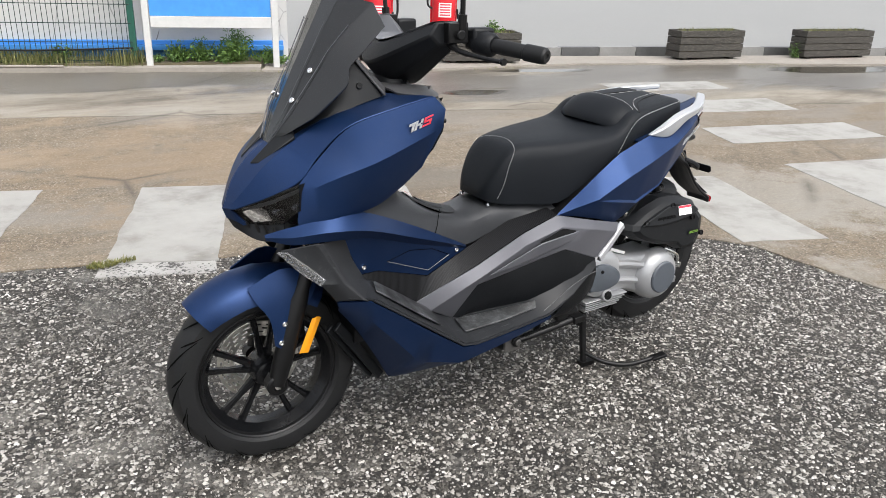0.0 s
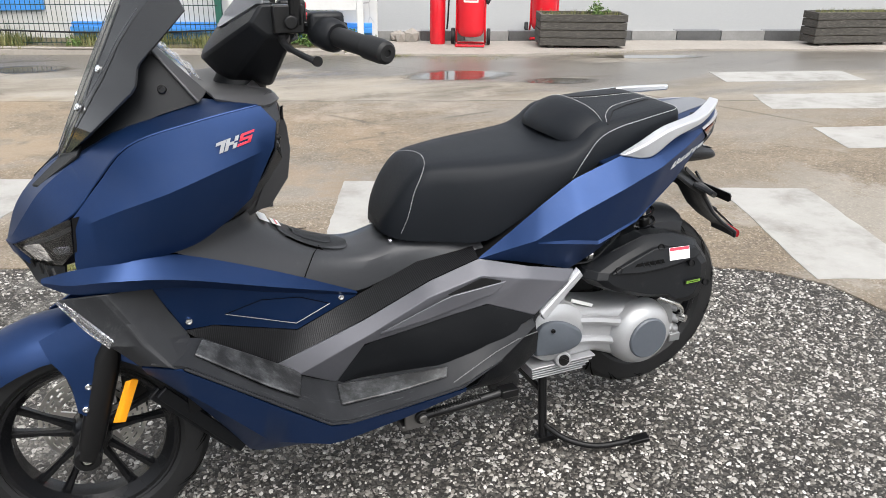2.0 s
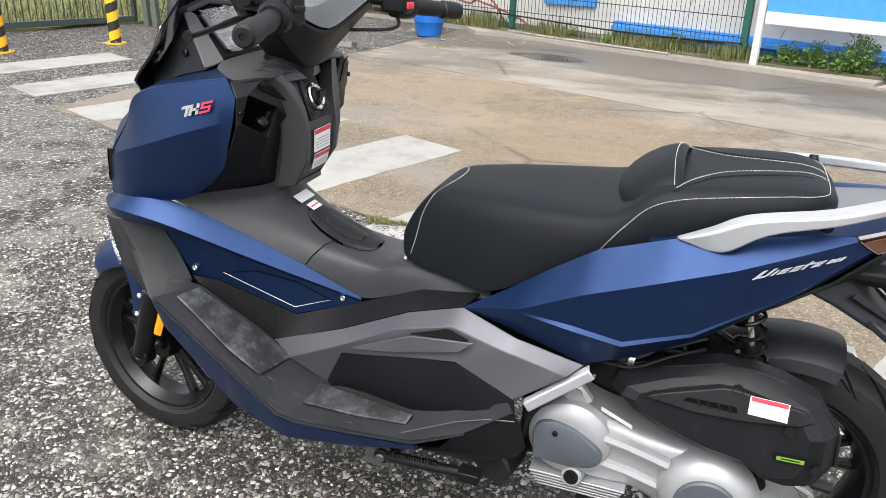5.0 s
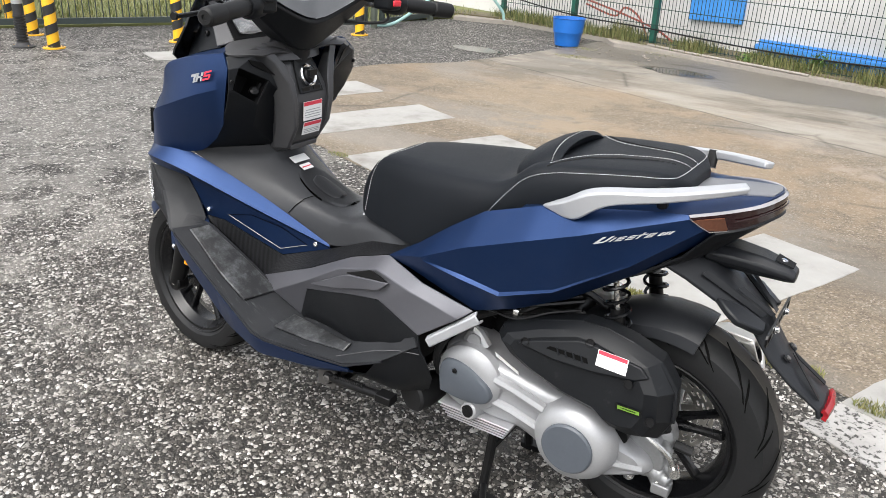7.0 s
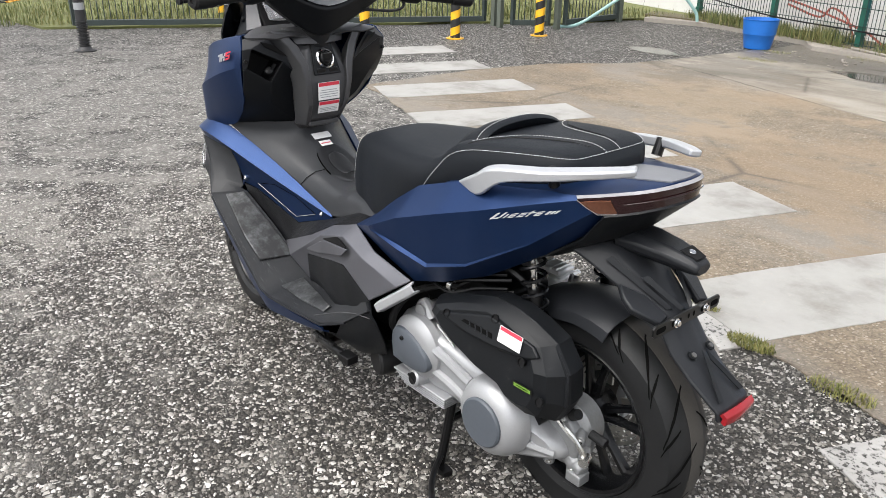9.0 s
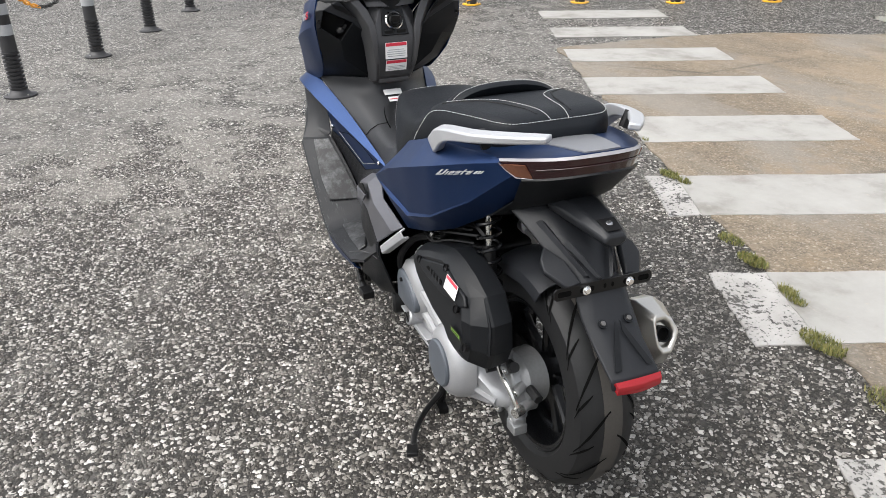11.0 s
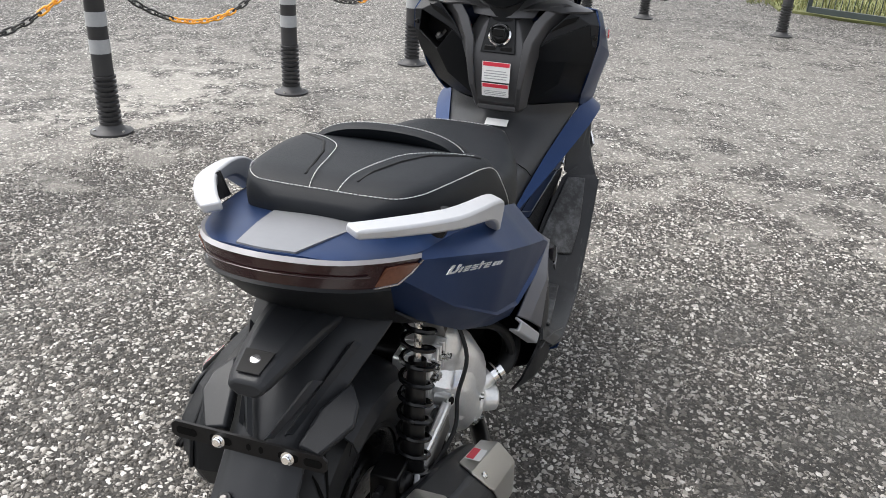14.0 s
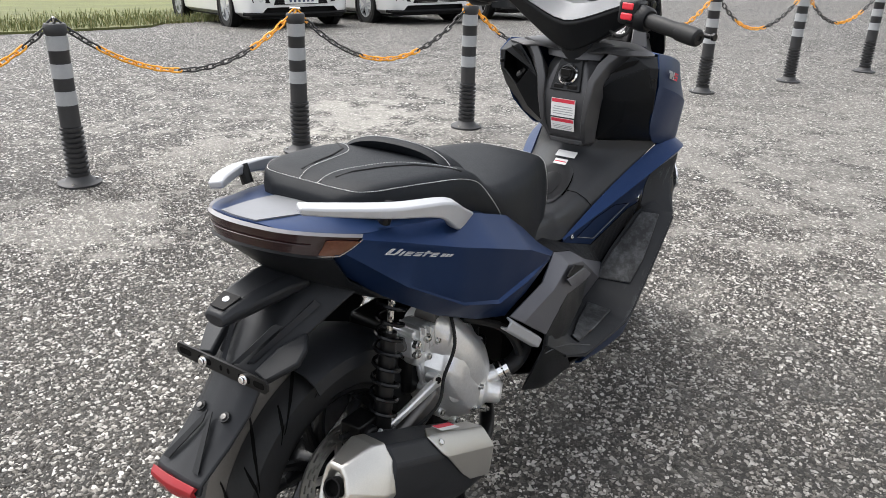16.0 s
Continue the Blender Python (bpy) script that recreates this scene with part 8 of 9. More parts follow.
M["timber"] = wood_material()
M["leaf"] = foliage("green_leaves", (0.035, 0.085, 0.012), (0.12, 0.21, 0.040))
M["straw"] = foliage("mixed_dry_grass", (0.050, 0.080, 0.014), (0.22, 0.205, 0.080))
M["moss"] = foliage("bright_moss_and_weed", (0.08, 0.10, 0.02), (0.24, 0.22, 0.07))


def blades(bm, rng, x, y, z, h, w, lean):
    a = rng.uniform(0, 2 * math.pi)
    d, s = Vector((math.cos(a), math.sin(a), 0)), Vector((-math.sin(a), math.cos(a), 0))
    p = Vector((x, y, z))
    mid, tip = p + Vector((0, 0, h * 0.6)) + d * lean * 0.35, p + Vector((0, 0, h)) + d * lean
    v = [bm.verts.new(q) for q in (p - s * w, p + s * w, mid + s * w * 0.7, mid - s * w * 0.7, tip)]
    bm.faces.new(v[:4])
    bm.faces.new((v[3], v[2], v[4]))


def leaf_quad(bm, rng, p, size):
    n = Vector((rng.uniform(-1, 1), rng.uniform(-1, 1), rng.uniform(0.2, 1))).normalized()
    s = n.orthogonal().normalized()
    s = Matrix.Rotation(rng.uniform(0, 6.28), 3, n) @ s
    t = n.cross(s)
    v = [bm.verts.new(Vector(p) + q) for q in (-s * size, t * size * 0.35 + n * size * 0.12, s * size, -t * size * 0.35 + n * size * 0.12)]
    bm.faces.new(v)


def bush(name, x, y, z, r, h, count, seed, label, mat="leaf", size=0.022):
    """A weed clump: thin stems carrying many small leaves."""
    rng = random.Random(seed)
    at = thing(name, (x, y, z), label, "weed")
    bm = bmesh.new()
    tips = []
    for k in range(max(6, count // 22)):
        a, q = rng.uniform(0, 6.28), r * rng.uniform(0.1, 1)
        tip = Vector((x + math.cos(a) * q, y + math.sin(a) * q, z + h * rng.uniform(0.45, 1.0) * (1.15 - 0.5 * q / r)))
        base = Vector((x + math.cos(a) * q * 0.4, y + math.sin(a) * q * 0.4, z))
        tube(bm, [base, base.lerp(tip, 0.5) + Vector((0, 0, 0.02)), tip], 0.002, 4)
        tips.append((base, tip))
    part("stems", bm, M[mat], at)
    bm = bmesh.new()
    for k in range(count):
        b, t = tips[k % len(tips)]
        p = b.lerp(t, rng.uniform(0.15, 1.05)) + Vector((rng.gauss(0, 0.022), rng.gauss(0, 0.022), rng.gauss(0, 0.012)))
        p.z = max(p.z, z + 0.008)
        leaf_quad(bm, rng, p, size * rng.uniform(0.6, 1.3))
    tagged(part("leaves", bm, M[mat], at), kind="stuff")
    return at


def planter(a, b, depth, height, name_label, seed, grassy, plant):
    a, b = Vector((*a, 0.03)), Vector((*b, 0.03))
    length = (b - a).length
    turn = Matrix.Translation(a) @ Matrix.Rotation(math.atan2(b.y - a.y, b.x - a.x), 4, "Z")
    # local x along the front, local y towards the kerb
    sign = 1 if (turn.to_3x3() @ Vector((0, 1, 0))).y < 0 else -1
    box_ = thing("planter", tuple(a.lerp(b, 0.5)), name_label, "planter", "timber planters")
    rng = random.Random(seed)
    n = 4
    bh = (height - 0.03) / n
    for k in range(n):
        z0 = 0.03 + k * bh
        for name, q in (("plank", (0, length, 0, 0.028)), ("plank", (0, length, depth - 0.028, depth)), ("end_plank", (0.0, 0.028, 0.03, depth - 0.03)), ("end_plank", (length - 0.028, length, 0.03, depth - 0.03))):
            bm = bmesh.new()
            j = rng.uniform(-0.004, 0.004)
            box(bm, q[0] - 0.004 * (k % 2), q[1] + 0.004 * (k % 2), sign * (q[2] + j), sign * (q[3] + j), z0, z0 + bh - 0.008, turn)
            part(name, bm, M["timber"], box_, bevel=0.004)
    for x in (0.10, length - 0.18):
        bm = bmesh.new()
        box(bm, x, x + 0.08, sign * 0.04, sign * (depth - 0.04), 0, 0.028, turn)
        part("foot", bm, M["timber"], box_)
    bm = bmesh.new()
    box(bm, 0.03, length - 0.03, sign * 0.03, sign * (depth - 0.03), 0.05, height - 0.045, turn)
    part("soil", bm, M["soil"], box_, "brown soil")
    bm = bmesh.new()
    for k in range(grassy):
        p = turn @ Vector((rng.uniform(0.04, length - 0.04), sign * rng.uniform(0.04, depth - 0.04), height - 0.05))
        blades(bm, rng, p.x, p.y, p.z, rng.uniform(0.03, 0.09), 0.0025, rng.uniform(0.0, 0.04))
    tagged(part("grass", bm, M["straw"], box_, "short dry grass"), kind="stuff")
    if plant:
        p = turn @ Vector((plant * length, sign * depth * 0.5, height - 0.05))
        bush("weed", p.x, p.y, p.z, 0.16, 0.17, 240, seed + 5, "leafy green weed growing in the planter")


planter((-3.34, -6.26), (-4.27, -5.88), 0.42, 0.385, "weathered timber planter with weeds beside fire extinguishers", 1, 420, 0.70)
planter((-6.60, -5.28), (-7.66, -5.045), 0.30, 0.40, "weathered timber planter with dry grass at the kerb", 2, 620, 0.0)
planter((-8.60, -4.67), (-9.86, -4.375), 0.30, 0.40, "weathered timber planter with dry grass and climbing weed", 3, 620, 0.0)
bush("weed", -8.58, -4.80, 0.03, 0.10, 0.26, 160, 41, "green weed at the planter's corner")

# ---- fire extinguishers ----
M["ext_red"] = plain("glossy_red_enamel", (0.56, 0.012, 0.022), 0.22, vary=0.06)


def trolley(x, y, turn, label):
    t = thing("fire_extinguisher", (x, y, 0.03), label, "extinguisher", "fire extinguishers")
    m = Matrix.Translation((x, y, 0.03)) @ Matrix.Rotation(turn, 4, "Z")

    def add(name, build, mat, text="", bevel=0.0):
        bm = bmesh.new()
        build(bm)
        bm.transform(m)
        return part(name, bm, M[mat], t, text, bevel=bevel)
    add("cylinder", lambda bm: lathe(bm, [(0.10, 0.06), (0.115, 0.12), (0.15, 0.15), (0.20, 0.158), (0.80, 0.158), (0.88, 0.13), (0.93, 0.06)], (0, 0, 0), (0, 0, 1), 36), "ext_red", "glossy red cylinder")
    add("valve", lambda bm: (lathe(bm, [(0.92, 0.035), (1.0, 0.035)], (0, 0, 0), (0, 0, 1), 14), box(bm, -0.06, 0.06, -0.02, 0.02, 0.98, 1.02)), "black_metal", bevel=0.004)
    add("frame", lambda bm: (tube(bm, [(-0.16, -0.16, 0.02), (0.16, -0.16, 0.02), (0.17, 0.10, 0.02), (-0.17, 0.10, 0.02), (-0.16, -0.16, 0.02)], 0.014, 8), tube(bm, [(-0.17, 0.10, 0.02), (-0.165, -0.02, 0.20), (-0.165, 0.05, 0.95)], 0.012, 8), tube(bm, [(0.17, 0.10, 0.02), (0.165, -0.02, 0.20), (0.165, 0.05, 0.95)], 0.012, 8)), "ext_red", "red tubular carriage")
    for s in (-1, 1):
        add("wheel", lambda bm: lathe(bm, [(-0.02, 0.05), (-0.022, 0.09), (0, 0.095), (0.022, 0.09), (0.02, 0.05)], (0.21 * s, 0.10, 0.095), (1, 0, 0), 26, close=True), "rubber", "black rubber tyre")
        add("wheel_rim", lambda bm: lathe(bm, [(-0.015, 0.052), (0.015, 0.052)], (0.21 * s, 0.10, 0.095), (1, 0, 0), 20), "ext_red")
    add("hose", lambda bm: tube(bm, [(0.06, 0.0, 0.98), (0.20, -0.05, 0.86), (0.23, -0.04, 0.62), (0.19, -0.05, 0.48), (0.17, -0.06, 0.60)], 0.014, 8, 24), "rubber", "black hose")
    add("hose", lambda bm: tube(bm, [(-0.06, 0.0, 0.98), (-0.20, -0.05, 0.84), (-0.22, -0.06, 0.66), (-0.16, -0.08, 0.60)], 0.014, 8, 24), "rubber", "black hose")
    lab = add("label", lambda bm: skin(bm, [[Vector((0.1595 * math.sin(a), -0.1595 * math.cos(a), z)) for a in [-0.55 + 1.1 * k / 10 for k in range(11)]] for z in (0.50, 0.68)]), "sticker", "white printed label")
    for k in range(5):
        bm = bmesh.new()
        skin(bm, [[Vector((0.1605 * math.sin(a), -0.1605 * math.cos(a), z)) for a in [-0.45 + 0.9 * j / 8 for j in range(9)]] for z in (0.52 + 0.032 * k, 0.537 + 0.032 * k)])
        bm.transform(m)
        part("print", bm, M["sticker_red"], lab)
    return t


FACE = radians(153)
trolley(-2.66, -6.70, FACE, "large red wheeled fire extinguisher with white label")
trolley(-3.78, -6.93, FACE, "large red wheeled fire extinguisher behind a planter")
bm = bmesh.new()
lathe(bm, [(0.0, 0.085), (0.02, 0.092), (0.60, 0.092), (0.66, 0.07), (0.70, 0.03)], (-2.36, -6.98, 0.03), (0, 0, 1), 30)
slim = thing("fire_extinguisher", (-2.36, -6.98, 0.03), "slim red fire extinguisher standing on the concrete", "extinguisher", "fire extinguishers")
part("cylinder", bm, M["ext_red"], slim, "glossy red cylinder")
bm = bmesh.new()
tube(bm, [(-2.36, -6.98, 0.73), (-2.36, -6.98, 0.80)], 0.022, 12)
box(bm, -2.42, -2.30, -7.00, -6.96, 0.79, 0.82)
part("valve", bm, M["black_metal"], slim, bevel=0.003)
bm = bmesh.new()
tube(bm, [(-2.36, -6.98, 0.76), (-2.46, -6.91, 0.68), (-2.47, -6.92, 0.40), (-2.46, -6.93, 0.20)], 0.010, 8, 20)
part("hose", bm, M["rubber"], slim, "black hose")
rock = thing("rubble", (-2.0, -7.35, 0.03), "small heap of broken concrete lumps at the wall", "rubble")
for k in range(6):
    bm = bmesh.new()
    rng = random.Random(60 + k)
    bmesh.ops.create_icosphere(bm, subdivisions=1, radius=rng.uniform(0.05, 0.11), matrix=Matrix.Translation((-2.0 + rng.uniform(-0.2, 0.15), -7.35 + rng.uniform(-0.1, 0.1), 0.08)))
    for v in bm.verts:
        v.co += noise.noise_vector(v.co * 9) * 0.03
    part("lump", bm, M["pad"], rock, sharp=10)

# ---- striped steel bollards ----
M["yellow"] = plain("yellow_enamel", (0.78, 0.42, 0.015), 0.38, vary=0.10)
M["black_band"] = plain("black_enamel", (0.022, 0.022, 0.022), 0.40)


def striped_bollard(x, y):
    b = thing("striped_bollard", (x, y, 0), "yellow and black striped steel bollard on a yellow flange", "bollard", "striped bollards")
    bm = bmesh.new()
    lathe(bm, [(0.0, 0.060), (1.0, 0.060), (1.02, 0.05), (1.03, 0.02)], (x, y, 0), (0, 0, 1), 28)
    part("pole", bm, M["yellow"], b)
    for s in range(6):
        bm = bmesh.new()
        rows = []
        for k in range(29):
            a = 2 * math.pi * k / 28
            z = -0.09 + s * 0.19 + 0.13 * k / 28
            rows.append([Vector((x + 0.0615 * math.cos(a), y + 0.0615 * math.sin(a), min(1.0, max(0.012, z + dz)))) for dz in (0, 0.095)])
        skin(bm, rows)
        part("stripe", bm, M["black_band"], b, "black slanted stripe")
    bm = bmesh.new()
    lathe(bm, [(0.0, 0.11), (0.012, 0.11), (0.012, 0.061)], (x, y, 0.001), (0, 0, 1), 28)
    part("flange", bm, M["yellow"], b)
    for k in range(4):
        bm = bmesh.new()
        tube(bm, [(x + 0.085 * math.cos(0.8 + k * 1.571), y + 0.085 * math.sin(0.8 + k * 1.571), 0.010), (x + 0.085 * math.cos(0.8 + k * 1.571), y + 0.085 * math.sin(0.8 + k * 1.571), 0.034)], 0.007, 6)
        part("bolt", bm, M["steel"], b)


for p in ((7.48, -3.156), (8.44, -3.51), (9.41, -3.81), (10.26, -4.11), (11.22, -4.48), (12.18, -4.84), (7.03, -4.385), (6.50, -5.38), (6.07, -6.45)):
    striped_bollard(*p)

# ---- black flexible posts with a plastic chain ----
M["post_black"] = plain("matt_black_rubber_post", (0.028, 0.028, 0.030), 0.55, vary=0.2)
M["band"] = plain("grey_reflective_band", (0.34, 0.35, 0.36), 0.35, vary=0.12)
M["chain_yellow"] = plain("orange_yellow_plastic", (0.82, 0.36, 0.025), 0.45)


def flex_post():
    p = thing("flexible_post", (0, 0, 0), "black flexible post with grey reflective bands", "bollard", "chained posts")
    prof = [(0.0, 0.112), (0.012, 0.112), (0.020, 0.075), (0.05, 0.056)]
    z = 0.055
    while z < 0.315:
        prof += [(z, 0.058), (z + 0.013, 0.060), (z + 0.016, 0.043), (z + 0.024, 0.043)]
        z += 0.0275
    prof += [(0.32, 0.052), (0.79, 0.049), (0.80, 0.056), (0.835, 0.056), (0.845, 0.050)]
    bm = bmesh.new()
    lathe(bm, prof, (0, 0, 0), (0, 0, 1), 24)
    part("pole", bm, M["post_black"], p, sharp=50)
    for z0 in (0.435, 0.575, 0.715):
        bm = bmesh.new()
        lathe(bm, [(z0, 0.0506), (z0, 0.0535), (z0 + 0.072, 0.0530), (z0 + 0.072, 0.0500)], (0, 0, 0), (0, 0, 1), 24)
        part("band", bm, M["band"], p, "grey reflective band")
    for k in range(3):
        a = 0.6 + k * 2.094
        bm = bmesh.new()
        tube(bm, [(0.09 * math.cos(a), 0.09 * math.sin(a), 0.014), (0.09 * math.cos(a), 0.09 * math.sin(a), 0.026)], 0.009, 8)
        part("bolt", bm, M["steel"], p)
    bm = bmesh.new()
    tube(bm, [(0, 0, 0.84), (0, 0, 0.875)], 0.008, 8)
    tube(bm, [(-0.035, 0, 0.872), (0.035, 0, 0.872)], 0.006, 8)
    part("chain_hook", bm, M["steel"], p)
    return p


POSTS = [(0.09, 3.43), (1.30, 2.94), (2.52, 2.46), (3.73, 1.99), (4.95, 1.56), (6.20, 1.03), (7.34, 0.52), (8.53, 0.0), (8.12, -1.45), (7.74, -2.98)]
first = flex_post()
for k, (x, y) in enumerate(POSTS):
    m = pose(x, y, fall(x, y), 0, 0, 23 + 40 * k)
    if k == 0:
        first.matrix_basis = m
    else:
        copy_thing(first, m)


def link_data(name, mat):
    bm = bmesh.new()
    ring = []
    for k in range(14):
        a = 2 * math.pi * k / 14
        ring.append(Vector((0.020 * math.cos(a) + (0.014 if math.cos(a) > 0 else -0.014), 0.014 * math.sin(a), 0)))
    tube_rows = []
    for i, p in enumerate(ring):
        d = (ring[(i + 1) % 14] - ring[i - 1]).normalized()
        s, u = Vector((0, 0, 1)), d.cross(Vector((0, 0, 1)))
        tube_rows.append([p + (s * math.cos(b) + u * math.sin(b)) * 0.0052 for b in (2 * math.pi * j / 6 for j in range(6))])
    skin(bm, tube_rows + tube_rows[:1], ring=True)
    bmesh.ops.remove_doubles(bm, verts=bm.verts, dist=1e-6)
    me = bpy.data.meshes.new(name)
    bmesh.ops.recalc_face_normals(bm, faces=bm.faces)
    bm.to_mesh(me)
    bm.free()
    me.materials.append(M[mat])
    me.shade_smooth()
    return me


LINK = {"yellow": link_data("yellow_link", "chain_yellow"), "black": link_data("black_link", "black_band")}
count = 10
for (x0, y0), (x1, y1) in zip(POSTS, POSTS[1:]):
    a, b = Vector((x0, y0, 0.862 + fall(x0, y0))), Vector((x1, y1, 0.862 + fall(x1, y1)))
    span = thing("plastic_chain", tuple(a.lerp(b, 0.5)), "yellow and black plastic chain sagging between posts", "chain", "plastic chains")
    sag = 0.30 if count < 60 else 0.33
    pts = [a.lerp(b, t / 60) - Vector((0, 0, sag * (1 - (2 * t / 60 - 1) ** 2))) for t in range(61)]
    run, need = 0.0, 0.024
    for p, q in zip(pts, pts[1:]):
        step = (q - p).length
        while run + step >= need:
            at = p.lerp(q, (need - run) / step)
            ob = new("link", LINK["yellow" if (count // 9) % 2 else "black"])
            ob.parent = span
            ob.matrix_parent_inverse = span.matrix_basis.inverted()
            ob.matrix_basis = Matrix.Translation(at) @ (q - p).to_track_quat("X", "Z").to_matrix().to_4x4() @ Matrix.Rotation(radians(45 if count % 2 else -45), 4, "X")
            count += 1
            need += 0.049
        run += step

# ---- blue tub and garden hoses by the fence ----
M["tub_blue"] = plain("blue_plastic_tub", (0.012, 0.13, 0.48), 0.35, vary=0.12)
bm = bmesh.new()
lathe(bm, [(0.0, 0.02), (0.0, 0.15), (0.05, 0.160), (0.155, 0.178), (0.165, 0.186), (0.20, 0.188), (0.325, 0.200), (0.335, 0.208), (0.335, 0.196), (0.20, 0.178), (0.02, 0.150), (0.015, 0.02)], (3.76, -7.74, 0.012), (0, 0, 1), 36)
tagged(part("tub", bm, M["tub_blue"]), "round blue plastic tub on the concrete", "tub")
M["hose_teal"] = plain("pale_teal_hose", (0.30, 0.48, 0.46), 0.5)
M["hose_red"] = plain("dull_red_hose", (0.30, 0.07, 0.05), 0.55)
bm = bmesh.new()
tube(bm, [(6.42, -7.12, 0.03), (6.25, -7.45, 0.06), (6.0, -7.9, 0.36), (5.85, -8.3, 0.56), (5.6, -8.75, 0.48), (5.42, -8.98, 0.22), (5.38, -9.02, 0.07)], 0.022, 10, 50)
tagged(part("garden_hose", bm, M["hose_teal"]), "pale teal hose looped over the open gate", "hose")
bm = bmesh.new()
tube(bm, [by_fence(s, c, z) for s, c, z in ((4.35, 0.36, 0.50), (4.0, 0.20, 0.40), (3.5, 0.16, 0.29), (3.1, 0.18, 0.20), (2.8, 0.24, 0.10))], 0.013, 8, 40)
tube(bm, [by_fence(s, c, z) for s, c, z in ((4.3, 0.30, 0.42), (3.9, 0.15, 0.30), (3.75, 0.12, 0.42), (3.5, 0.12, 0.33), (3.3, 0.16, 0.12))], 0.013, 8, 40)
tagged(part("red_hose", bm, M["hose_red"]), "dull red hose hanging behind the fence", "hose")
bm = bmesh.new()
tube(bm, [by_fence(s, c, z) for s, c, z in ((2.9, 0.60, 0.075), (2.3, 0.63, 0.070), (1.7, 0.66, 0.072), (0.7, 0.68, 0.070))], 0.014, 8, 30)
tagged(part("pipe", bm, M["pad"]), "pale pipe lying along the kerb", "pipe")

# ---- grass and weeds ----
rng = random.Random(11)
bm = bmesh.new()
for k in range(9000):
    s = rng.uniform(-0.1, 6.0)
    c = 0.42 + rng.gauss(0.0, 0.10)
    if c < 0.0 or c > 0.68:
        continue
    p = by_fence(s, c, 0.06)
    thick_ = noise.noise(Vector((s * 1.9, c * 3, 2.0)))
    if thick_ > -0.25:
        blades(bm, rng, p.x, p.y, p.z, rng.uniform(0.06, 0.22) * (0.80 + 0.6 * thick_), 0.0034, rng.uniform(0.0, 0.09))
tagged(part("fence_grass", bm, M["straw"]), "mixed dry and green grass along the fence", "grass", kind="stuff")
for k, (s, c, r, h, n) in enumerate(((-0.45, 0.34, 0.20, 0.24, 800), (-0.72, 0.30, 0.20, 0.28, 800), (-1.12, 0.34, 0.20, 0.46, 1300), (-0.98, 0.42, 0.16, 0.27, 600), (-1.45, 0.36, 0.18, 0.20, 650), (0.75, 0.42, 0.16, 0.22, 260), (1.55, 0.5, 0.12, 0.16, 160), (-0.25, 0.36, 0.12, 0.13, 200), (-1.66, 0.45, 0.13, 0.15, 220))):
    p = by_fence(s, c, 0.05)
    bush("weed", p.x, p.y, p.z, r, h, n, 100 + k, "leafy green weed clump at the foot of the wall")
bm = bmesh.new()
for x, y, r, n in ((2.20, -1.88, 0.02, 30), (1.667, -1.652, 0.045, 420), (1.56, -1.66, 0.03, 160), (0.92, -1.40, 0.045, 260), (0.733, -1.346, 0.05, 620), (0.48, -1.285, 0.03, 200), (0.42, -1.262, 0.03, 160), (0.17, -1.128, 0.06, 700), (2.7, -2.04, 0.05, 120), (-0.17, -1.06, 0.07, 420), (-0.45, -0.95, 0.05, 260), (-2.3, -5.98, 0.35, 500), (-1.55, -6.45, 0.22, 700), (-3.9, -5.86, 0.3, 260), (-7.4, -4.55, 0.25, 260), (3.3, -6.9, 0.15, 260), (3.45, -7.6, 0.12, 160), (2.5, -7.95, 0.2, 200), (-1.25, -6.75, 0.22, 420)):
    for k in range(n):
        a, q = rng.uniform(0, 6.28), r * math.sqrt(rng.random())
        blades(bm, rng, x + math.cos(a) * q * 1.5, y + math.sin(a) * q * 0.8, 0.012, rng.uniform(0.006, 0.024), 0.0018, rng.uniform(0, 0.02))
tagged(part("crack_weeds", bm, M["moss"]), "tufts of weed and moss in the pavement cracks", "weed", kind="stuff")
bm = bmesh.new()
for k in range(9000):
    y = rng.uniform(-9.6, -1.2)
    x = 10.2 + (y + 1.6) * 0.56 + abs(rng.gauss(0, 2.4)) + 0.12
    blades(bm, rng, x, y, 0.02, rng.uniform(0.04, 0.16), 0.006, rng.uniform(0, 0.08))
for k in range(7000):
    x = rng.uniform(1.0, 9.0)
    y = 9.05 + abs(rng.gauss(0, 1.6)) + 0.1 * math.sin(x * 2)
    blades(bm, rng, x, y, fall(x, y) + 0.02, rng.uniform(0.03, 0.13), 0.006, rng.uniform(0, 0.07))
tagged(part("meadow_grass", bm, M["straw"]), "rough yellow green meadow grass", "grass", kind="stuff")
bm = bmesh.new()
for k in range(60):
    x, y = rng.uniform(2.2, 5.0), 0
    x, y = (rng.uniform(2.4, 4.4), rng.uniform(-8.0, -6.9))
    if y > -6.9 - (x - 2.4) * 0.2:
        continue
    bmesh.ops.create_icosphere(bm, subdivisions=1, radius=rng.uniform(0.006, 0.02), matrix=Matrix.Translation((x, y, 0.014)) @ Matrix.Diagonal((1.5, 1, 0.5, 1)))
tagged(part("litter_stones", bm, M["pad"]), "small pale stones and litter on the concrete", "stones", kind="stuff")

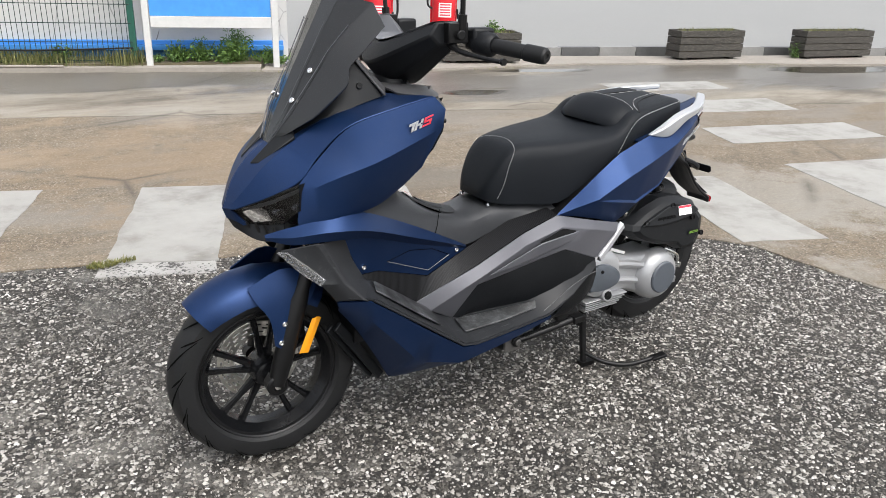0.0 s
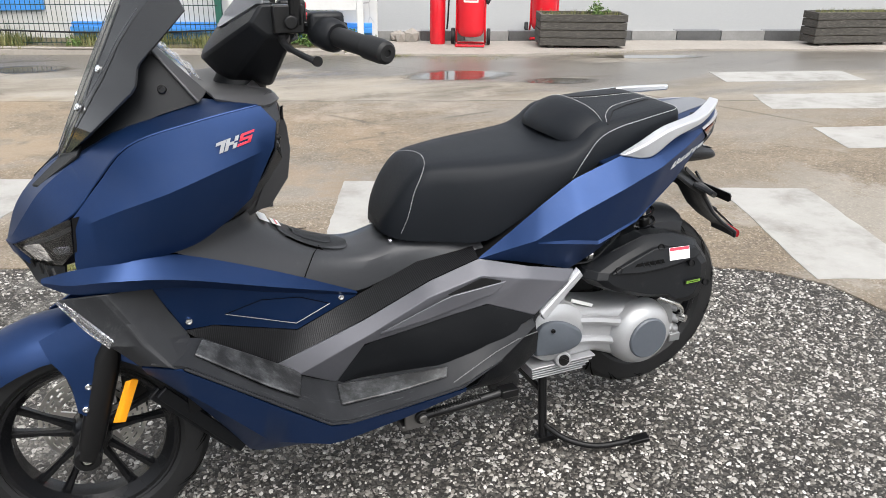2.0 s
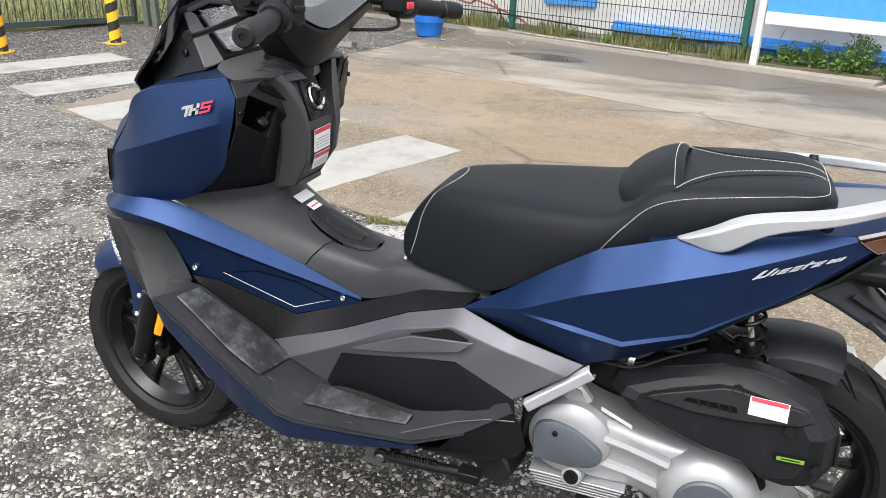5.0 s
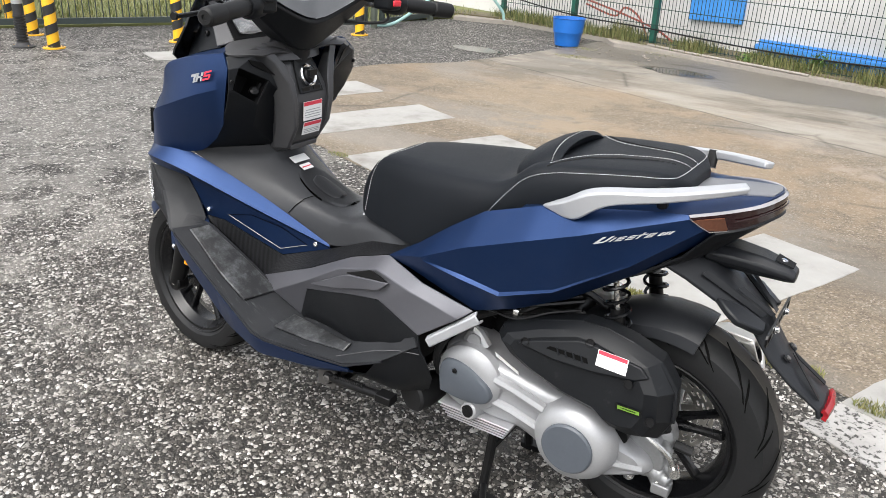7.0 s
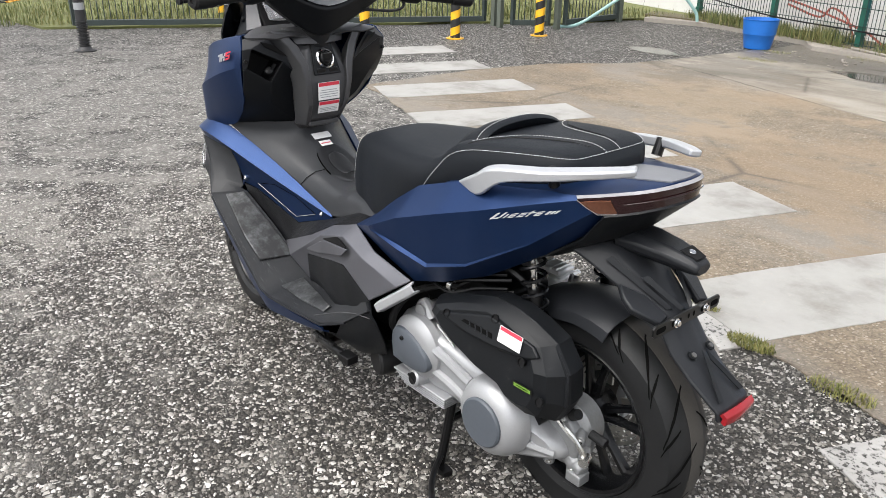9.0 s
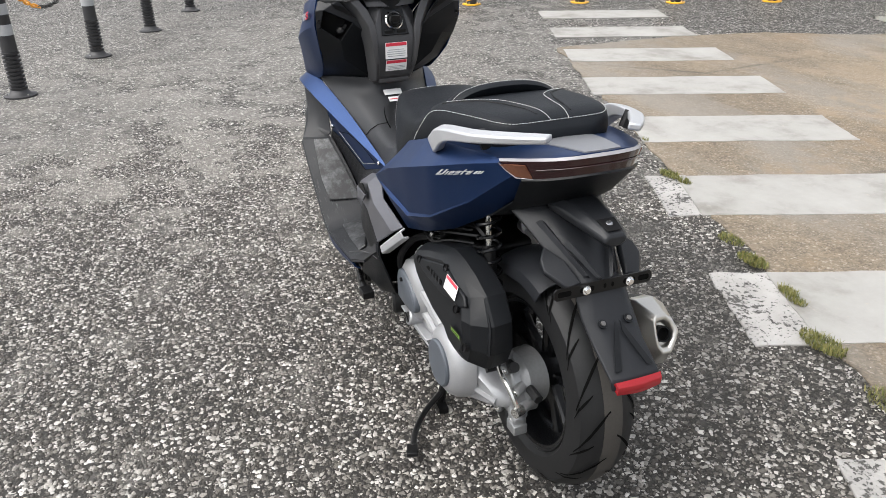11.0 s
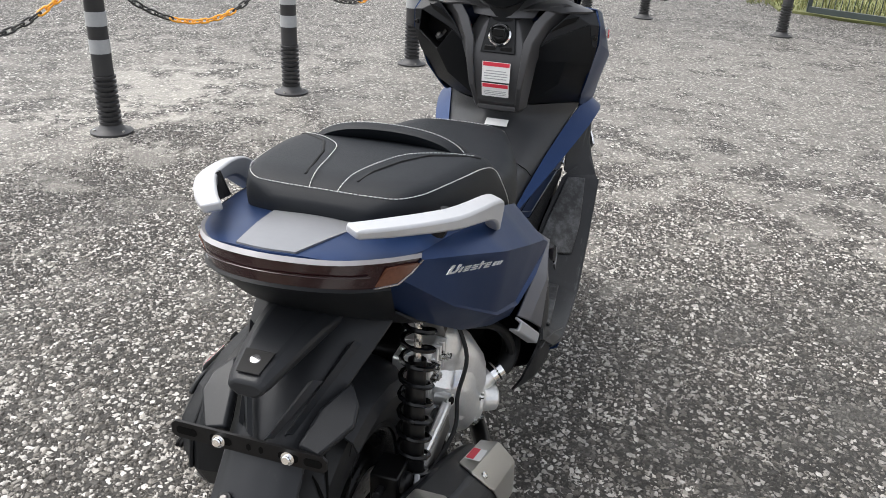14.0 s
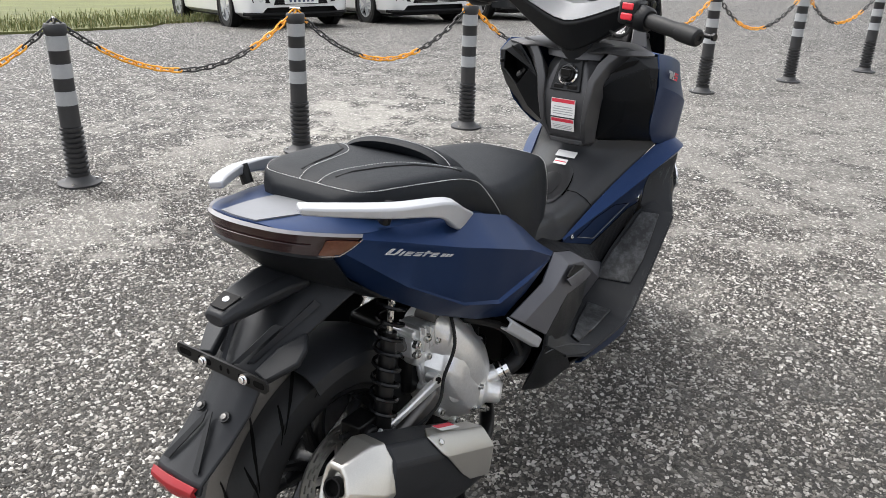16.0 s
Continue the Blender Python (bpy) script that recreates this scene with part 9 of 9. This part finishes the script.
# ---- parked cars ----
M["car_white"] = plain("white_car_paint", (0.78, 0.78, 0.77), 0.16, vary=0.02, relief=0.0, Coat_Weight=0.6, Coat_Roughness=0.05)
M["car_dark"] = plain("dark_grey_car_paint", (0.045, 0.048, 0.052), 0.18, 0.3, vary=0.02, relief=0.0, Coat_Weight=0.6, Coat_Roughness=0.05)
M["car_glass"] = plain("dark_car_glass", (0.015, 0.017, 0.018), 0.05, vary=0.02, relief=0.0)
M["plate_blue"] = plain("plate_print", (0.06, 0.08, 0.14), 0.5)


def car(x, y, heading, paint, label):
    """A hatchback; x, y is the middle of the front axle and heading the way it faces."""
    z = fall(x, y)
    slope = fall(x - 2.5 * math.cos(heading), y - 2.5 * math.sin(heading)) - z
    c = thing("car", (x, y, z), label, "car", "parked cars")
    m = Matrix.Translation((x, y, z)) @ Matrix.Rotation(heading, 4, "Z") @ Matrix.Rotation(math.atan2(slope, 2.5), 4, "Y")

    def add(name, build, mat, text="", parent=None, bevel=0.0, sharp=35.0):
        bm = bmesh.new()
        build(bm)
        bm.transform(m)
        return part(name, bm, M[mat], parent or c, text, sharp, bevel)

    def hull(bm):
        # half width, underside, shoulder height along the length
        stations = [(0.80, 0.60, 0.30, 0.58), (0.76, 0.72, 0.20, 0.66), (0.62, 0.82, 0.17, 0.74), (0.40, 0.86, 0.17, 0.80), (0.0, 0.875, 0.17, 0.88), (-0.55, 0.875, 0.17, 0.93), (-1.5, 0.875, 0.17, 0.96), (-2.6, 0.87, 0.18, 0.98), (-3.0, 0.84, 0.24, 0.98), (-3.15, 0.76, 0.34, 0.92)]
        rows = []
        for px, w, lo, hi in stations:
            half = [(w * 0.86, lo), (w * 0.97, lo + 0.06), (w, lo + 0.25), (w * 0.985, hi - 0.12), (w * 0.93, hi - 0.02), (w * 0.70, hi + 0.02), (0, hi + 0.04)]
            rows.append([Vector((px, yy, zz)) for yy, zz in half] + [Vector((px, -yy, zz)) for yy, zz in half[-2::-1]])
        rows = [list(r) for r in zip(*[crom([r[i] for r in rows], 36) for i in range(len(rows[0]))])]
        skin(bm, rows)
        bm.faces.new([bm.verts.new(p) for p in rows[0]])
        bm.faces.new([bm.verts.new(p) for p in rows[-1]])
        bmesh.ops.remove_doubles(bm, verts=bm.verts, dist=1e-5)
    body = add("body", hull, paint)

    def cabin(bm):
        rows = []
        for px, w, zz in ((-0.35, 0.74, 0.93), (-0.95, 0.64, 1.36), (-1.5, 0.62, 1.44), (-2.4, 0.60, 1.40), (-3.0, 0.68, 1.0)):
            rows.append([Vector((px, w * f, zz - 0.05 * f * f)) for f in (-1, -0.5, 0, 0.5, 1)])
        skin(bm, rows)
        for s in (0, 4):
            v = [bm.verts.new(r[s]) for r in rows] 
            bm.faces.new(v)
    add("cabin", cabin, "car_glass", "dark glass cabin", body)
    add("roof", lambda bm: skin(bm, [[Vector((px, w * f, zz + 0.012 - 0.05 * f * f)) for f in (-1, -0.5, 0, 0.5, 1)] for px, w, zz in ((-0.98, 0.63, 1.372), (-1.5, 0.62, 1.442), (-2.35, 0.60, 1.405))]), paint, "", body)
    add("underside", lambda bm: box(bm, -3.0, 0.68, -0.72, 0.72, 0.14, 0.30), "deep", "", body)
    for px in (0.0, -2.52):
        for s in (-1, 1):
            add("wheel_arch", lambda bm: lathe(bm, [(-0.10, 0.345), (0.012, 0.345), (0.012, 0.30), (-0.10, 0.30)], (px, 0.868 * s, 0.305), (0, s, 0), 30), "deep", "", body)
            w = add("wheel", lambda bm: lathe(bm, [(-0.18, 0.20), (-0.19, 0.28), (-0.16, 0.305), (-0.02, 0.305), (0.012, 0.28), (0.006, 0.205)], (px, 0.865 * s, 0.305), (0, s, 0), 32, close=True), "rubber", "black tyre")
            add("rim", lambda bm: (lathe(bm, [(-0.04, 0.205), (0.004, 0.205), (0.004, 0.190), (-0.04, 0.190)], (px, 0.865 * s, 0.305), (0, s, 0), 30, close=True), lathe(bm, [(-0.03, 0.05), (0.004, 0.045)], (px, 0.865 * s, 0.305), (0, s, 0), 16)), "rail", "silver alloy rim", w)
            for k in range(10):
                a = 2 * math.pi * (k // 2) / 5 + (0.17 if k % 2 else -0.17)
                add("spoke", lambda bm: bar(bm, (px + 0.04 * math.cos(a), 0.862 * s, 0.305 + 0.04 * math.sin(a)), (px + 0.195 * math.cos(a), 0.860 * s, 0.305 + 0.195 * math.sin(a)), 0.026, 0.02, up=(0, 1, 0)), "rail", "", w)
    add("grille", lambda bm: prism(bm, [(0.800, -0.42, 0.335), (0.800, 0.42, 0.335), (0.795, 0.36, 0.47), (0.795, -0.36, 0.47)], (0, 0, 0), (0.012, 0, 0)), "deep", "black lower grille", body)
    for k in range(3):
        add("grille_slat", lambda bm: box(bm, 0.812, 0.820, -0.36, 0.36, 0.36 + 0.035 * k, 0.37 + 0.035 * k), "black_metal", "", body)
    add("splitter", lambda bm: tube(bm, [(0.60, -0.80, 0.215), (0.77, -0.62, 0.205), (0.815, 0, 0.20), (0.77, 0.62, 0.205), (0.60, 0.80, 0.215)], 0.028, 8, 24), "deep", "black lower lip", body)
    for s in (-1, 1):
        add("fog_recess", lambda bm: prism(bm, [(0.785, 0.46 * s, 0.36), (0.735, 0.70 * s, 0.37), (0.725, 0.72 * s, 0.46), (0.780, 0.50 * s, 0.44)], (0, 0, 0), (0.030, 0.012 * s, 0)), "deep", "black fog lamp recess", body)
        add("fog_lamp", lambda bm: lathe(bm, [(0, 0.035), (0.02, 0.033), (0.03, 0.015)], (0.775, 0.60 * s, 0.405), (1, 0.3 * s, 0), 16), "clear", "clear fog lamp", body)
        add("headlight", lambda bm: prism(bm, [(0.775, 0.44 * s, 0.58), (0.62, 0.80 * s, 0.66), (0.55, 0.82 * s, 0.74), (0.70, 0.50 * s, 0.68)], (0, 0, 0), (0.02, 0.01 * s, 0.01)), "clear", "clear headlight", body)
    plate_ = add("number_plate", lambda bm: box(bm, 0.822, 0.832, -0.26, 0.26, 0.345, 0.455), "sticker", "white number plate with plain bars", body)
    for k in range(6):
        add("bar", lambda bm: box(bm, 0.8325, 0.8335, -0.19 + 0.068 * k, -0.155 + 0.068 * k, 0.368, 0.432), "plate_blue", "", plate_)
    return c


HEAD = math.atan2(-0.921, -0.389)
car(7.96, 8.06, HEAD, "car_white", "white hatchback parked on the grass edge")
car(10.24, 7.26, HEAD, "car_white", "white crossover car parked beside a hatchback")
car(12.55, 6.46, HEAD, "car_dark", "dark grey car parked at the end of the row")
